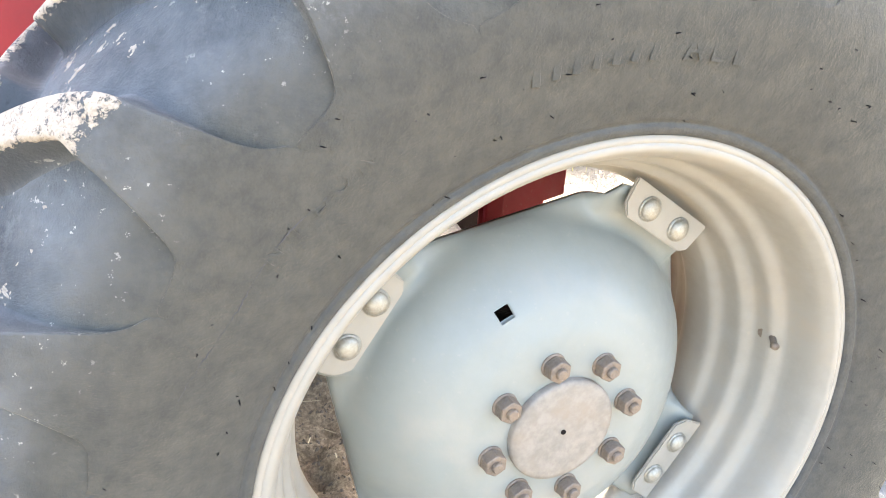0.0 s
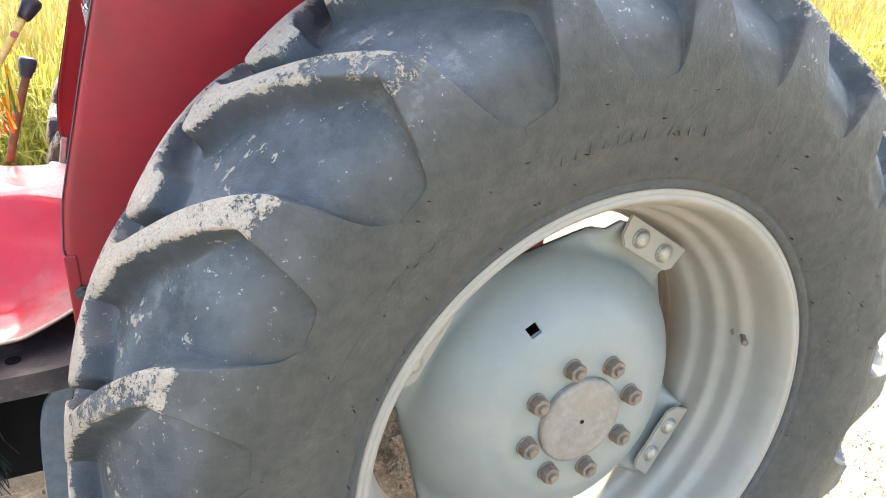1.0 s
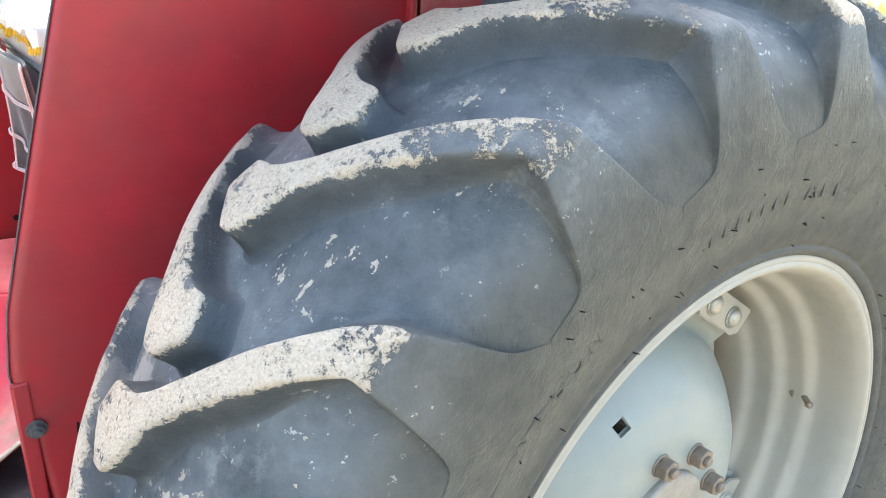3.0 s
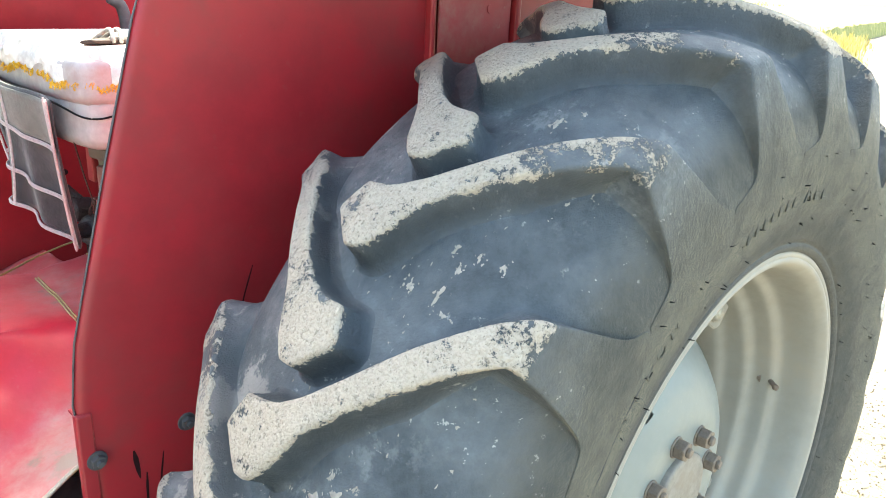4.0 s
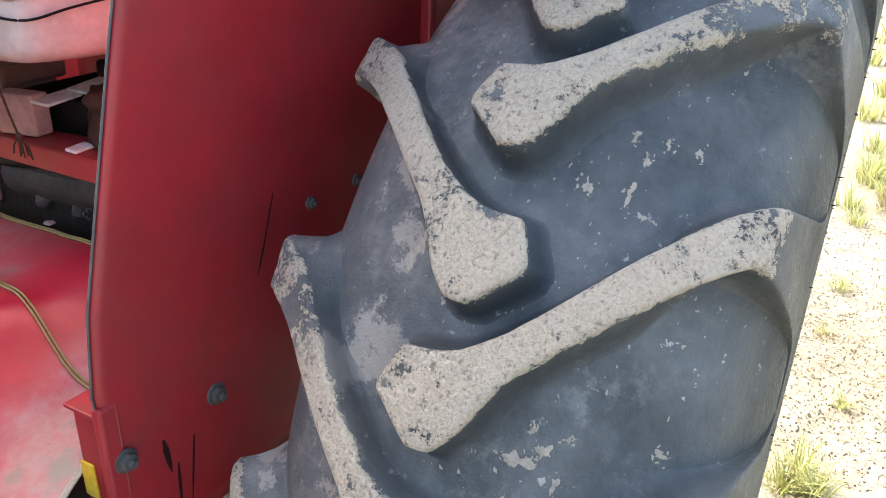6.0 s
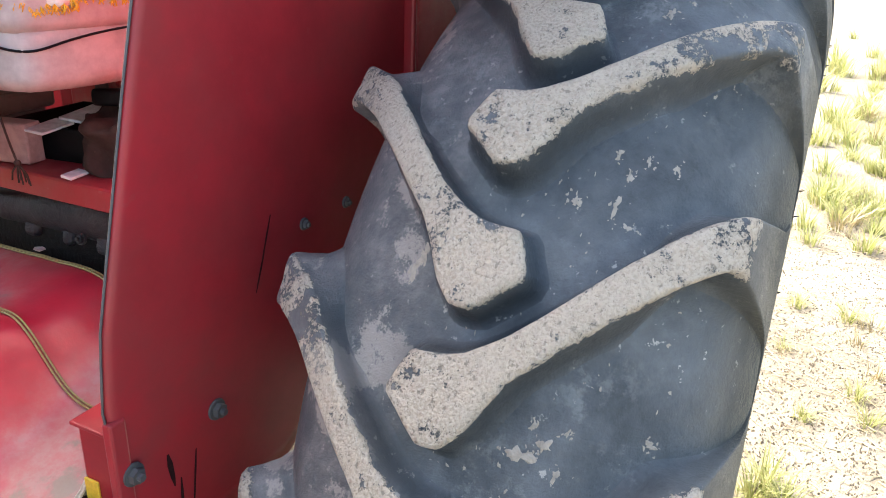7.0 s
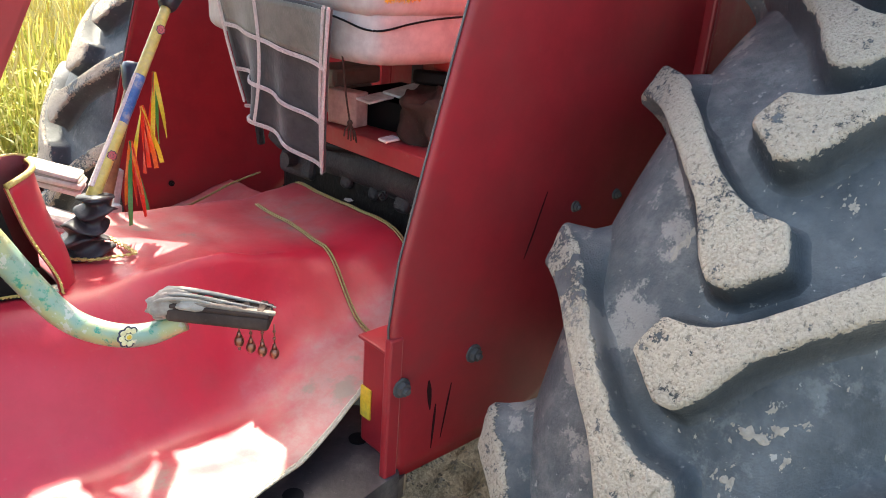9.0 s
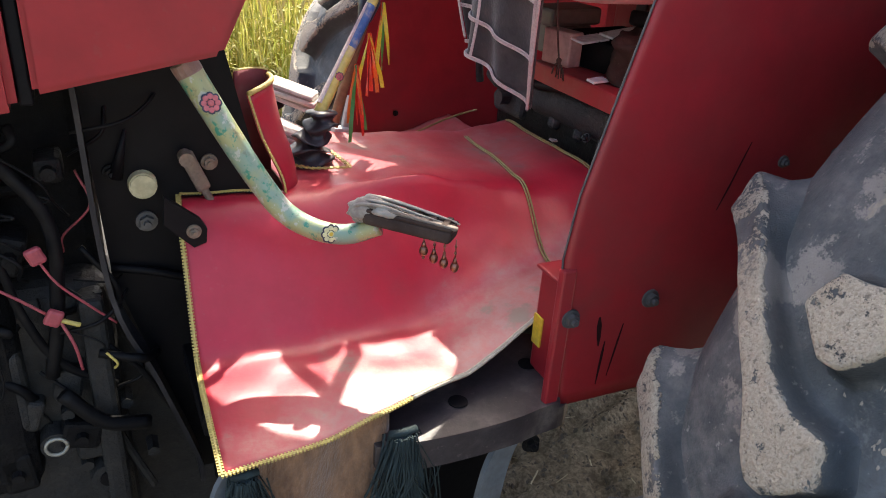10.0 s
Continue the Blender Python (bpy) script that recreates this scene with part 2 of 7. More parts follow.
def ground_material():
    m = bpy.data.materials.new("dry_soil")
    m.use_nodes = True
    nt = m.node_tree
    p = nt.nodes["Principled BSDF"]
    v = coords(nt)
    big = tex(nt, "ShaderNodeTexNoise", v, Scale=0.9, Detail=6.0)
    mid = tex(nt, "ShaderNodeTexNoise", v, Scale=7.0, Detail=8.0, Roughness=0.7)
    fine = tex(nt, "ShaderNodeTexNoise", v, Scale=70.0, Detail=5.0, Roughness=0.75)
    cell = tex(nt, "ShaderNodeTexVoronoi", v, Scale=55.0)
    col = mixc(nt, ramp(nt, big.outputs[0], 0.3, 0.7), (0.262, 0.236, 0.192), (0.196, 0.168, 0.130))
    col = mixc(nt, calc(nt, "MULTIPLY", ramp(nt, mid.outputs[0], 0.45, 0.75), 0.55), col, (0.115, 0.092, 0.064))
    col = mixc(nt, calc(nt, "MULTIPLY", ramp(nt, fine.outputs[0], 0.55, 0.75), 0.6), col, (0.36, 0.315, 0.245))
    col = mixc(nt, calc(nt, "MULTIPLY", ramp(nt, cell.outputs[0], 0.27, 0.05), 0.45), col, (0.06, 0.047, 0.032))
    speck = tex(nt, "ShaderNodeTexNoise", v, Scale=48.0, Detail=2.0, Roughness=0.6)
    col = mixc(nt, calc(nt, "MULTIPLY", ramp(nt, speck.outputs[0], 0.60, 0.66), 0.75), col, (0.10, 0.08, 0.056))
    # browner, somewhat darker soil in a ragged disc under the tractor
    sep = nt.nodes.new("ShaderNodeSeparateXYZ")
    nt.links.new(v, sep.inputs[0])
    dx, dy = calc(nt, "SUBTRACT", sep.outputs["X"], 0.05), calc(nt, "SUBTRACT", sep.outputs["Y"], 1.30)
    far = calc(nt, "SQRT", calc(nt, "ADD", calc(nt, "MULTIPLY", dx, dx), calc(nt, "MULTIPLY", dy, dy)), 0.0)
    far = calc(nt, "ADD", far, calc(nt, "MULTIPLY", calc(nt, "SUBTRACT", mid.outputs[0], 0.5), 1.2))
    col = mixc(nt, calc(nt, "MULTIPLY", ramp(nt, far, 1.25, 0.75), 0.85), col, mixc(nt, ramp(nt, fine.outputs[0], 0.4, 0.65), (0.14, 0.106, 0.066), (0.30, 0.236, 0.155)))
    nt.links.new(col, p.inputs["Base Color"])
    p.inputs["Roughness"].default_value = 1.0
    p.inputs["Specular IOR Level"].default_value = 0.1
    b = nt.nodes.new("ShaderNodeBump")
    b.inputs["Strength"].default_value, b.inputs["Distance"].default_value = 0.9, 0.02
    h = calc(nt, "ADD", mid.outputs[0], calc(nt, "MULTIPLY", fine.outputs[0], 0.5))
    nt.links.new(h, b.inputs["Height"])
    nt.links.new(b.outputs[0], p.inputs["Normal"])
    return m


def leaf_material(name, a, b2, trans=0.5):
    m = bpy.data.materials.new(name)
    m.use_nodes = True
    nt = m.node_tree
    p = nt.nodes["Principled BSDF"]
    g = nt.nodes.new("ShaderNodeNewGeometry")
    col = mixc(nt, g.outputs["Random Per Island"], a, b2)
    n = tex(nt, "ShaderNodeTexNoise", coords(nt), Scale=0.8, Detail=3.0)
    col = mixc(nt, calc(nt, "MULTIPLY", ramp(nt, n.outputs[0], 0.4, 0.7), 0.5), col, tuple(c * 0.6 for c in a))
    nt.links.new(col, p.inputs["Base Color"])
    p.inputs["Roughness"].default_value = 0.55
    t = nt.nodes.new("ShaderNodeBsdfTranslucent")
    nt.links.new(col, t.inputs["Color"])
    mx = nt.nodes.new("ShaderNodeMixShader")
    mx.inputs[0].default_value = trans
    nt.links.new(p.outputs[0], mx.inputs[1])
    nt.links.new(t.outputs[0], mx.inputs[2])
    nt.links.new(mx.outputs[0], nt.nodes["Material Output"].inputs["Surface"])
    return m


def wrap_material():
    """Thin printed plastic: pale green with cream, olive and teal blotches."""
    m = bpy.data.materials.new("printed_wrap")
    m.use_nodes = True
    nt = m.node_tree
    p = nt.nodes["Principled BSDF"]
    v = coords(nt)
    a = tex(nt, "ShaderNodeTexNoise", v, Scale=22.0, Detail=4.0)
    c = tex(nt, "ShaderNodeTexNoise", coords(nt, False, (1.3, 1, 0.8)), Scale=36.0, Detail=5.0, Roughness=0.7)
    d = tex(nt, "ShaderNodeTexNoise", v, Scale=75.0, Detail=6.0, Roughness=0.75)
    col = mixc(nt, ramp(nt, a.outputs[0], 0.42, 0.56), (0.21, 0.31, 0.235), (0.33, 0.34, 0.17))
    col = mixc(nt, ramp(nt, c.outputs[0], 0.55, 0.60), col, (0.42, 0.43, 0.36))
    col = mixc(nt, calc(nt, "MULTIPLY", ramp(nt, c.outputs[0], 0.45, 0.40), ramp(nt, d.outputs[0], 0.42, 0.52)), col, (0.035, 0.23, 0.15))
    grime = tex(nt, "ShaderNodeTexNoise", v, Scale=55.0, Detail=7.0, Roughness=0.8)
    col = mixc(nt, calc(nt, "MULTIPLY", ramp(nt, grime.outputs[0], 0.56, 0.66), 0.6), col, (0.13, 0.12, 0.07))
    nt.links.new(col, p.inputs["Base Color"])
    p.inputs["Roughness"].default_value = 0.32
    b = nt.nodes.new("ShaderNodeBump")
    b.inputs["Strength"].default_value, b.inputs["Distance"].default_value = 0.5, 0.003
    nt.links.new(a.outputs[0], b.inputs["Height"])
    nt.links.new(b.outputs[0], p.inputs["Normal"])
    return m


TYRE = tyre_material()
MUD_SMEAR = material("mud_smear", (0.37, 0.32, 0.26), (0.2, 0.18, 0.15), 0.4, 0.95, 30.0, 200.0, 0.6)
RED = material("red_paint", (0.322, 0.019, 0.027), (0.20, 0.075, 0.066), 0.3, 0.36, 3.0, 60.0, 0.05, tone=0.78, coat=0.0, spec=0.32)
RED_DUSTY = material("dusty_red_paint", (0.37, 0.029, 0.038), (0.42, 0.30, 0.24), 0.4, 0.5, 6.0, 80.0, 0.08, tone=0.85)
MAT_RED = material("red_vinyl", (0.46, 0.018, 0.042), (0.34, 0.16, 0.14), 0.22, 0.38, 5.0, 120.0, 0.12, tone=0.86, spec=0.5)


def trodden(m):
    """Field dust trodden over the entry corner of the mat and over the hump behind it."""
    nt = m.node_tree
    p = nt.nodes["Principled BSDF"]
    col = p.inputs["Base Color"].links[0].from_socket
    v = nt.nodes.new("ShaderNodeNewGeometry").outputs["Position"]
    sep = nt.nodes.new("ShaderNodeSeparateXYZ")
    nt.links.new(v, sep.inputs[0])
    big = tex(nt, "ShaderNodeTexNoise", v, Scale=8.0, Detail=7.0, Roughness=0.65)
    small = tex(nt, "ShaderNodeTexNoise", v, Scale=55.0, Detail=5.0, Roughness=0.7)
    f = calc(nt, "SUBTRACT", calc(nt, "ADD", sep.outputs["X"], 0.80), calc(nt, "MULTIPLY", calc(nt, "SUBTRACT", sep.outputs["Y"], 0.70), 1.9))
    f = calc(nt, "ADD", f, calc(nt, "MULTIPLY", calc(nt, "SUBTRACT", big.outputs[0], 0.5), 0.7))
    entry = calc(nt, "MULTIPLY", ramp(nt, f, 0.0, 0.26), ramp(nt, sep.outputs["Y"], 0.75, 0.69))
    hump = calc(nt, "MULTIPLY", ramp(nt, sep.outputs["Y"], 0.80, 0.87), calc(nt, "ADD", 0.25, calc(nt, "MULTIPLY", ramp(nt, big.outputs[0], 0.40, 0.66), 0.6)))
    k = calc(nt, "MULTIPLY", calc(nt, "MAXIMUM", entry, hump), calc(nt, "ADD", 0.42, calc(nt, "MULTIPLY", ramp(nt, small.outputs[0], 0.35, 0.65), 0.26)))
    col = mixc(nt, k, col, (0.40, 0.29, 0.255))
    spot = calc(nt, "MULTIPLY", calc(nt, "MAXIMUM", entry, hump), ramp(nt, big.outputs[0], 0.57, 0.64))
    col = mixc(nt, calc(nt, "MULTIPLY", spot, 0.75), col, (0.20, 0.185, 0.145))
    nt.links.new(col, p.inputs["Base Color"])


trodden(MAT_RED)
SCRAPE = material("scraped_paint", (0.022, 0.008, 0.009), (0.10, 0.02, 0.02), 0.3, 0.7, 60.0, 300.0, 0.2, spec=0.1)
MAROON = material("maroon_lining", (0.16, 0.025, 0.03), (0.25, 0.15, 0.12), 0.3, 0.8, 8.0, 120.0, 0.2)
RIM_PAINT = material("rim_paint", (0.265, 0.252, 0.215), (0.33, 0.285, 0.22), 0.6, 0.5, 6.0, 90.0, 0.1, tone=0.9)
DISC_PAINT = material("disc_paint", (0.208, 0.226, 0.206), (0.34, 0.31, 0.255), 0.35, 0.42, 5.0, 100.0, 0.08, tone=0.94)
NUT_RUST = material("rusty_nut", (0.20, 0.16, 0.125), (0.33, 0.24, 0.16), 0.6, 0.6, 60.0, 300.0, 0.3, metal=0.35)
CAP_PAINT = material("hub_cap_paint", (0.24, 0.215, 0.18), (0.24, 0.19, 0.14), 0.6, 0.6, 14.0, 160.0, 0.15)
BOLT = material("plated_bolt", (0.40, 0.385, 0.33), (0.26, 0.22, 0.16), 0.5, 0.5, 50.0, 300.0, 0.2, metal=0.6)
BLACK = material("black_paint", (0.005, 0.005, 0.0065), (0.030, 0.026, 0.025), 0.2, 0.5, 8.0, 120.0, 0.12, spec=0.12)
WORN_BLACK = material("worn_black_edge", (0.016, 0.016, 0.020), (0.085, 0.078, 0.08), 0.5, 0.5, 14.0, 140.0, 0.15, spec=0.3)
PIPE_GREY = material("grey_pipe", (0.035, 0.038, 0.045), (0.12, 0.105, 0.09), 0.5, 0.5, 14.0, 120.0, 0.2)
CASTING = material("dusty_dark_casting", (0.018, 0.019, 0.024), (0.075, 0.064, 0.062), 0.55, 0.6, 22.0, 130.0, 0.5, depth=0.004)
HOUSING = material("oily_housing", (0.0204, 0.0204, 0.0204), (0.055, 0.047, 0.040), 0.6, 0.6, 16.0, 110.0, 0.5, depth=0.004, spec=0.3)
IRON = material("grimy_iron", (0.005, 0.005, 0.006), (0.03, 0.027, 0.023), 0.4, 0.6, 12.0, 110.0, 0.5, depth=0.004, spec=0.14)
STEP = material("worn_black_step", (0.042, 0.034, 0.037), (0.24, 0.2, 0.18), 0.55, 0.4, 14.0, 140.0, 0.2)
STEEL = material("blue_grey_steel", (0.20, 0.235, 0.27), (0.3, 0.26, 0.2), 0.3, 0.45, 12.0, 150.0, 0.1, metal=0.3)
GREY_EDGE = material("bare_edge", (0.06, 0.06, 0.064), (0.2, 0.18, 0.15), 0.4, 0.5, 20.0, 150.0, 0.1)
ZIP = material("yellow_zip", (0.55, 0.43, 0.13), (0.36, 0.29, 0.16), 0.45, 0.6, 60.0, 300.0, 0.4)
PIPING = material("olive_piping", (0.36, 0.30, 0.11), (0.26, 0.17, 0.10), 0.5, 0.6, 60.0, 300.0, 0.3)
HEM = material("cream_hem", (0.52, 0.46, 0.36), (0.36, 0.27, 0.20), 0.5, 0.9, 60.0, 300.0, 0.5)
YELLOW = material("yellow_tape", (0.75, 0.50, 0.04), (0.5, 0.38, 0.15), 0.4, 0.5, 30.0, 200.0, 0.1)
WRAP = wrap_material()
WRAP_BLUE = material("blue_print", (0.035, 0.12, 0.34), (0.45, 0.42, 0.36), 0.85, 0.4, 40.0, 200.0, 0.1)
WRAP_YELLOW = material("yellow_print", (0.62, 0.52, 0.14), (0.5, 0.42, 0.36), 0.7, 0.4, 30.0, 150.0, 0.1)
PINK = material("pink_flower", (0.55, 0.13, 0.14), (0.3, 0.08, 0.1), 0.4, 0.5, 60.0, 200.0, 0.1)
NAVY = material("dark_petal", (0.03, 0.03, 0.06), (0.1, 0.1, 0.12), 0.3, 0.5, 60.0, 200.0, 0.1)
CREAM = material("cream_petal", (0.72, 0.66, 0.38), (0.5, 0.45, 0.3), 0.3, 0.5, 60.0, 200.0, 0.1)
PALE_CLOTH = material("pale_cloth", (0.33, 0.295, 0.25), (0.17, 0.11, 0.09), 0.8, 0.9, 14.0, 260.0, 0.4, sheen=0.2)
SEAT_WHITE = material("off_white_vinyl", (0.44, 0.415, 0.40), (0.40, 0.20, 0.17), 0.45, 0.5, 8.0, 160.0, 0.12)
CLOTH = material("checked_cloth", (0.040, 0.038, 0.044), (0.14, 0.13, 0.12), 0.4, 0.9, 16.0, 300.0, 0.4, sheen=0.3)
CLOTH_GREY = material("grey_cloth", (0.15, 0.145, 0.12), (0.22, 0.2, 0.18), 0.4, 0.9, 16.0, 300.0, 0.4, sheen=0.3)
LACE = material("pink_lace", (0.62, 0.53, 0.53), (0.4, 0.28, 0.27), 0.4, 0.9, 60.0, 300.0, 0.5)
FRINGE = material("yellow_fringe", (0.78, 0.46, 0.03), (0.8, 0.3, 0.02), 0.5, 0.8, 60.0, 300.0, 0.3)
RIB_GREEN = material("green_ribbon", (0.05, 0.22, 0.06), (0.2, 0.3, 0.1), 0.3, 0.4, 60.0, 200.0, 0.1)
RIB_ORANGE = material("orange_ribbon", (0.75, 0.13, 0.025), (0.7, 0.4, 0.05), 0.4, 0.4, 60.0, 200.0, 0.1)
RIB_RED = material("red_ribbon", (0.70, 0.03, 0.02), (0.6, 0.2, 0.05), 0.4, 0.4, 60.0, 200.0, 0.1)
RIB_YELLOW = material("yellow_ribbon", (0.70, 0.52, 0.04), (0.4, 0.45, 0.05), 0.5, 0.4, 60.0, 200.0, 0.1)
KNOB = material("black_knob", (0.02, 0.022, 0.03), (0.15, 0.13, 0.1), 0.2, 0.35, 20.0, 200.0, 0.05)
BOOT = material("black_rubber_boot", (0.018, 0.014, 0.02), (0.13, 0.11, 0.11), 0.4, 0.5, 20.0, 200.0, 0.15)
LEATHER = material("dark_leather", (0.045, 0.028, 0.023), (0.13, 0.09, 0.07), 0.5, 0.75, 14.0, 180.0, 0.3, spec=0.2)
HIDE = material("brown_hide", (0.27, 0.14, 0.07), (0.11, 0.05, 0.025), 0.8, 0.9, 22.0, 300.0, 0.9, stretch=(1, 1, 0.35), sheen=0.4, tone=0.6)
TASSEL = material("dark_green_tassel", (0.010, 0.022, 0.024), (0.035, 0.07, 0.078), 0.6, 0.8, 40.0, 300.0, 0.4)
WIRE_BLACK = material("black_wire", (0.006, 0.006, 0.007), (0.05, 0.045, 0.04), 0.2, 0.5, 30.0, 200.0, 0.1, spec=0.12)
WIRE_RED = material("red_wire", (0.38, 0.06, 0.08), (0.4, 0.2, 0.15), 0.3, 0.5, 30.0, 200.0, 0.1)
WIRE_YELLOW = material("yellow_wire", (0.6, 0.48, 0.12), (0.4, 0.3, 0.15), 0.3, 0.5, 30.0, 200.0, 0.1)
SOIL = ground_material()
WHEAT = leaf_material("wheat", (0.30, 0.34, 0.06), (0.52, 0.44, 0.14))
WHEAT_EAR = leaf_material("wheat_ear", (0.55, 0.46, 0.15), (0.62, 0.54, 0.24), 0.35)
CANOPY = material("wheat_tops", (0.24, 0.25, 0.06), (0.46, 0.40, 0.14), 0.9, 0.8, 3.0, 60.0, 0.6, depth=0.03, tone=0.6)
GRASS = leaf_material("grass", (0.20, 0.235, 0.06), (0.42, 0.39, 0.18), 0.4)
DRY_GRASS = leaf_material("dry_grass", (0.38, 0.31, 0.17), (0.24, 0.19, 0.10), 0.2)
CRUMB = material("dark_soil_crumb", (0.13, 0.105, 0.075), (0.25, 0.21, 0.16), 0.5, 0.95, 60.0, 300.0, 0.4)
STRAW = leaf_material("straw", (0.55, 0.47, 0.30), (0.36, 0.28, 0.16), 0.15)
# ---------------------------------------------------------------- mesh helpers
def mesh_part(name, verts, faces, mats, parent=None, label="", smooth=True, slots=None):
    """One mesh object from corners and faces, under its parent."""
    me = bpy.data.meshes.new(name)
    me.from_pydata([tuple(v) for v in verts], [], faces)
    for m in mats if isinstance(mats, (list, tuple)) else [mats]:
        me.materials.append(m)
    if slots is not None:
        me.polygons.foreach_set("material_index", slots)
    me.polygons.foreach_set("use_smooth", [smooth] * len(me.polygons))
    me.update()
    ob = new(name, me)
    if parent is not None:
        ob.parent = parent
    if label:
        tagged(ob, label)
    return ob


def part(name, bm, mat, parent=None, label="", smooth=False):
    me = bpy.data.meshes.new(name)
    bmesh.ops.recalc_face_normals(bm, faces=bm.faces[:])
    bm.to_mesh(me)
    bm.free()
    for m in mat if isinstance(mat, (list, tuple)) else [mat]:
        me.materials.append(m)
    me.polygons.foreach_set("use_smooth", [smooth] * len(me.polygons))
    ob = new(name, me)
    if parent is not None:
        ob.parent = parent
    if label:
        tagged(ob, label)
    return ob


def thing(name, label, category, at=(0, 0, 0), group="", kind=""):
    ob = new(name)
    ob.location = at
    return tagged(ob, label, category, group, kind)


def box(bm, m, size, bevel=0.004, segments=2):
    """A block with rounded edges at the pose m."""
    made = bmesh.ops.create_cube(bm, size=1, matrix=m @ Matrix.Diagonal((*size, 1)))
    if bevel:
        edges = list({e for v in made["verts"] for e in v.link_edges})
        bmesh.ops.bevel(bm, geom=edges, offset=bevel, segments=segments, affect="EDGES", profile=0.5)


def rod_mesh(bm, a, b, r1, r2=None, n=12):
    a, b = Vector(a), Vector(b)
    m = Matrix.Translation((a + b) / 2) @ (b - a).to_track_quat("Z", "Y").to_matrix().to_4x4()
    bmesh.ops.create_cone(bm, cap_ends=True, segments=n, radius1=r1, radius2=r1 if r2 is None else r2, depth=(b - a).length, matrix=m)


def spline(points, n):
    """A smooth line through points, n steps between each two."""
    p = [Vector(q) for q in points]
    p = [2 * p[0] - p[1]] + p + [2 * p[-1] - p[-2]]
    out = []
    for i in range(1, len(p) - 2):
        for k in range(n):
            t = k / n
            out.append(0.5 * (2 * p[i] + (p[i + 1] - p[i - 1]) * t + (2 * p[i - 1] - 5 * p[i] + 4 * p[i + 1] - p[i + 2]) * t * t
                              + (3 * p[i] - p[i - 1] - 3 * p[i + 1] + p[i + 2]) * t ** 3))
    out.append(p[-2])
    return out


def tube(bm, path, radius, n=8, flat=1.0):
    """A pipe along a line; radius a number or one for each point; flat squeezes its section."""
    path = [Vector(p) for p in path]
    rings, side = [], None
    for i, p in enumerate(path):
        d = (path[min(i + 1, len(path) - 1)] - path[max(i - 1, 0)]).normalized()
        if side is None:
            side = d.cross(Vector((0.13, 0.21, 0.97)))
        side = (side - d * side.dot(d)).normalized()
        up = d.cross(side)
        r = radius[i] if isinstance(radius, (list, tuple)) else radius
        rings.append([bm.verts.new(p + side * (r * math.cos(2 * math.pi * k / n)) + up * (r * flat * math.sin(2 * math.pi * k / n))) for k in range(n)])
    for a, b in zip(rings, rings[1:]):
        for k in range(n):
            bm.faces.new((a[k], a[(k + 1) % n], b[(k + 1) % n], b[k]))
    bm.faces.new(rings[0][::-1])
    bm.faces.new(rings[-1])


def plate(bm, outline, m, thick, bevel=0.0):
    """A flat sheet with the outline (2D points) in the pose's xy plane."""
    lo = [bm.verts.new(m @ Vector((x, y, 0))) for x, y in outline]
    hi = [bm.verts.new(m @ Vector((x, y, thick))) for x, y in outline]
    faces = [bm.faces.new(lo[::-1]), bm.faces.new(hi)]
    for i in range(len(lo)):
        j = (i + 1) % len(lo)
        faces.append(bm.faces.new((lo[i], lo[j], hi[j], hi[i])))
    if bevel:
        bmesh.ops.bevel(bm, geom=list(faces[1].edges), offset=bevel, segments=2, affect="EDGES")


XZ = Matrix(((1, 0, 0, 0), (0, 0, 1, 0), (0, 1, 0, 0), (0, 0, 0, 1)))   # outline (x, z), thickness along +y


def sheet(name, fn, us, vs, thick, mat, parent=None, label="", smooth=True):
    """A bent sheet of even thickness: fn(u, v) gives its points."""
    P = [[Vector(fn(u, v)) for v in vs] for u in us]
    a, b = len(us), len(vs)
    verts = [p for row in P for p in row]
    for i in range(a):
        for j in range(b):
            du = P[min(i + 1, a - 1)][j] - P[max(i - 1, 0)][j]
            dv = P[i][min(j + 1, b - 1)] - P[i][max(j - 1, 0)]
            verts.append(P[i][j] - du.cross(dv).normalized() * thick)
    o, faces = a * b, []
    for i in range(a - 1):
        for j in range(b - 1):
            k = i * b + j
            faces.append((k, k + b, k + b + 1, k + 1))
            faces.append((o + k, o + k + 1, o + k + b + 1, o + k + b))
    rim = [i * b for i in range(a)] + [(a - 1) * b + j for j in range(1, b)] + [i * b + b - 1 for i in range(a - 2, -1, -1)] + list(range(b - 2, 0, -1))
    for k in range(len(rim)):
        p, q = rim[k], rim[(k + 1) % len(rim)]
        faces.append((p, o + p, o + q, q))
    return mesh_part(name, verts, faces, mat, parent, label, smooth)


def hexagon(bm, centre, axis, r, h, n=6, dome=0.0):
    centre, axis = Vector(centre), Vector(axis).normalized()
    rod_mesh(bm, centre, centre + axis * h, r, r * 0.97, n)
    if dome:
        rod_mesh(bm, centre + axis * h, centre + axis * (h + dome), r * 0.62, r * 0.5, 10)


def frange(a, b, n):
    return [a + (b - a) * i / n for i in range(n + 1)]


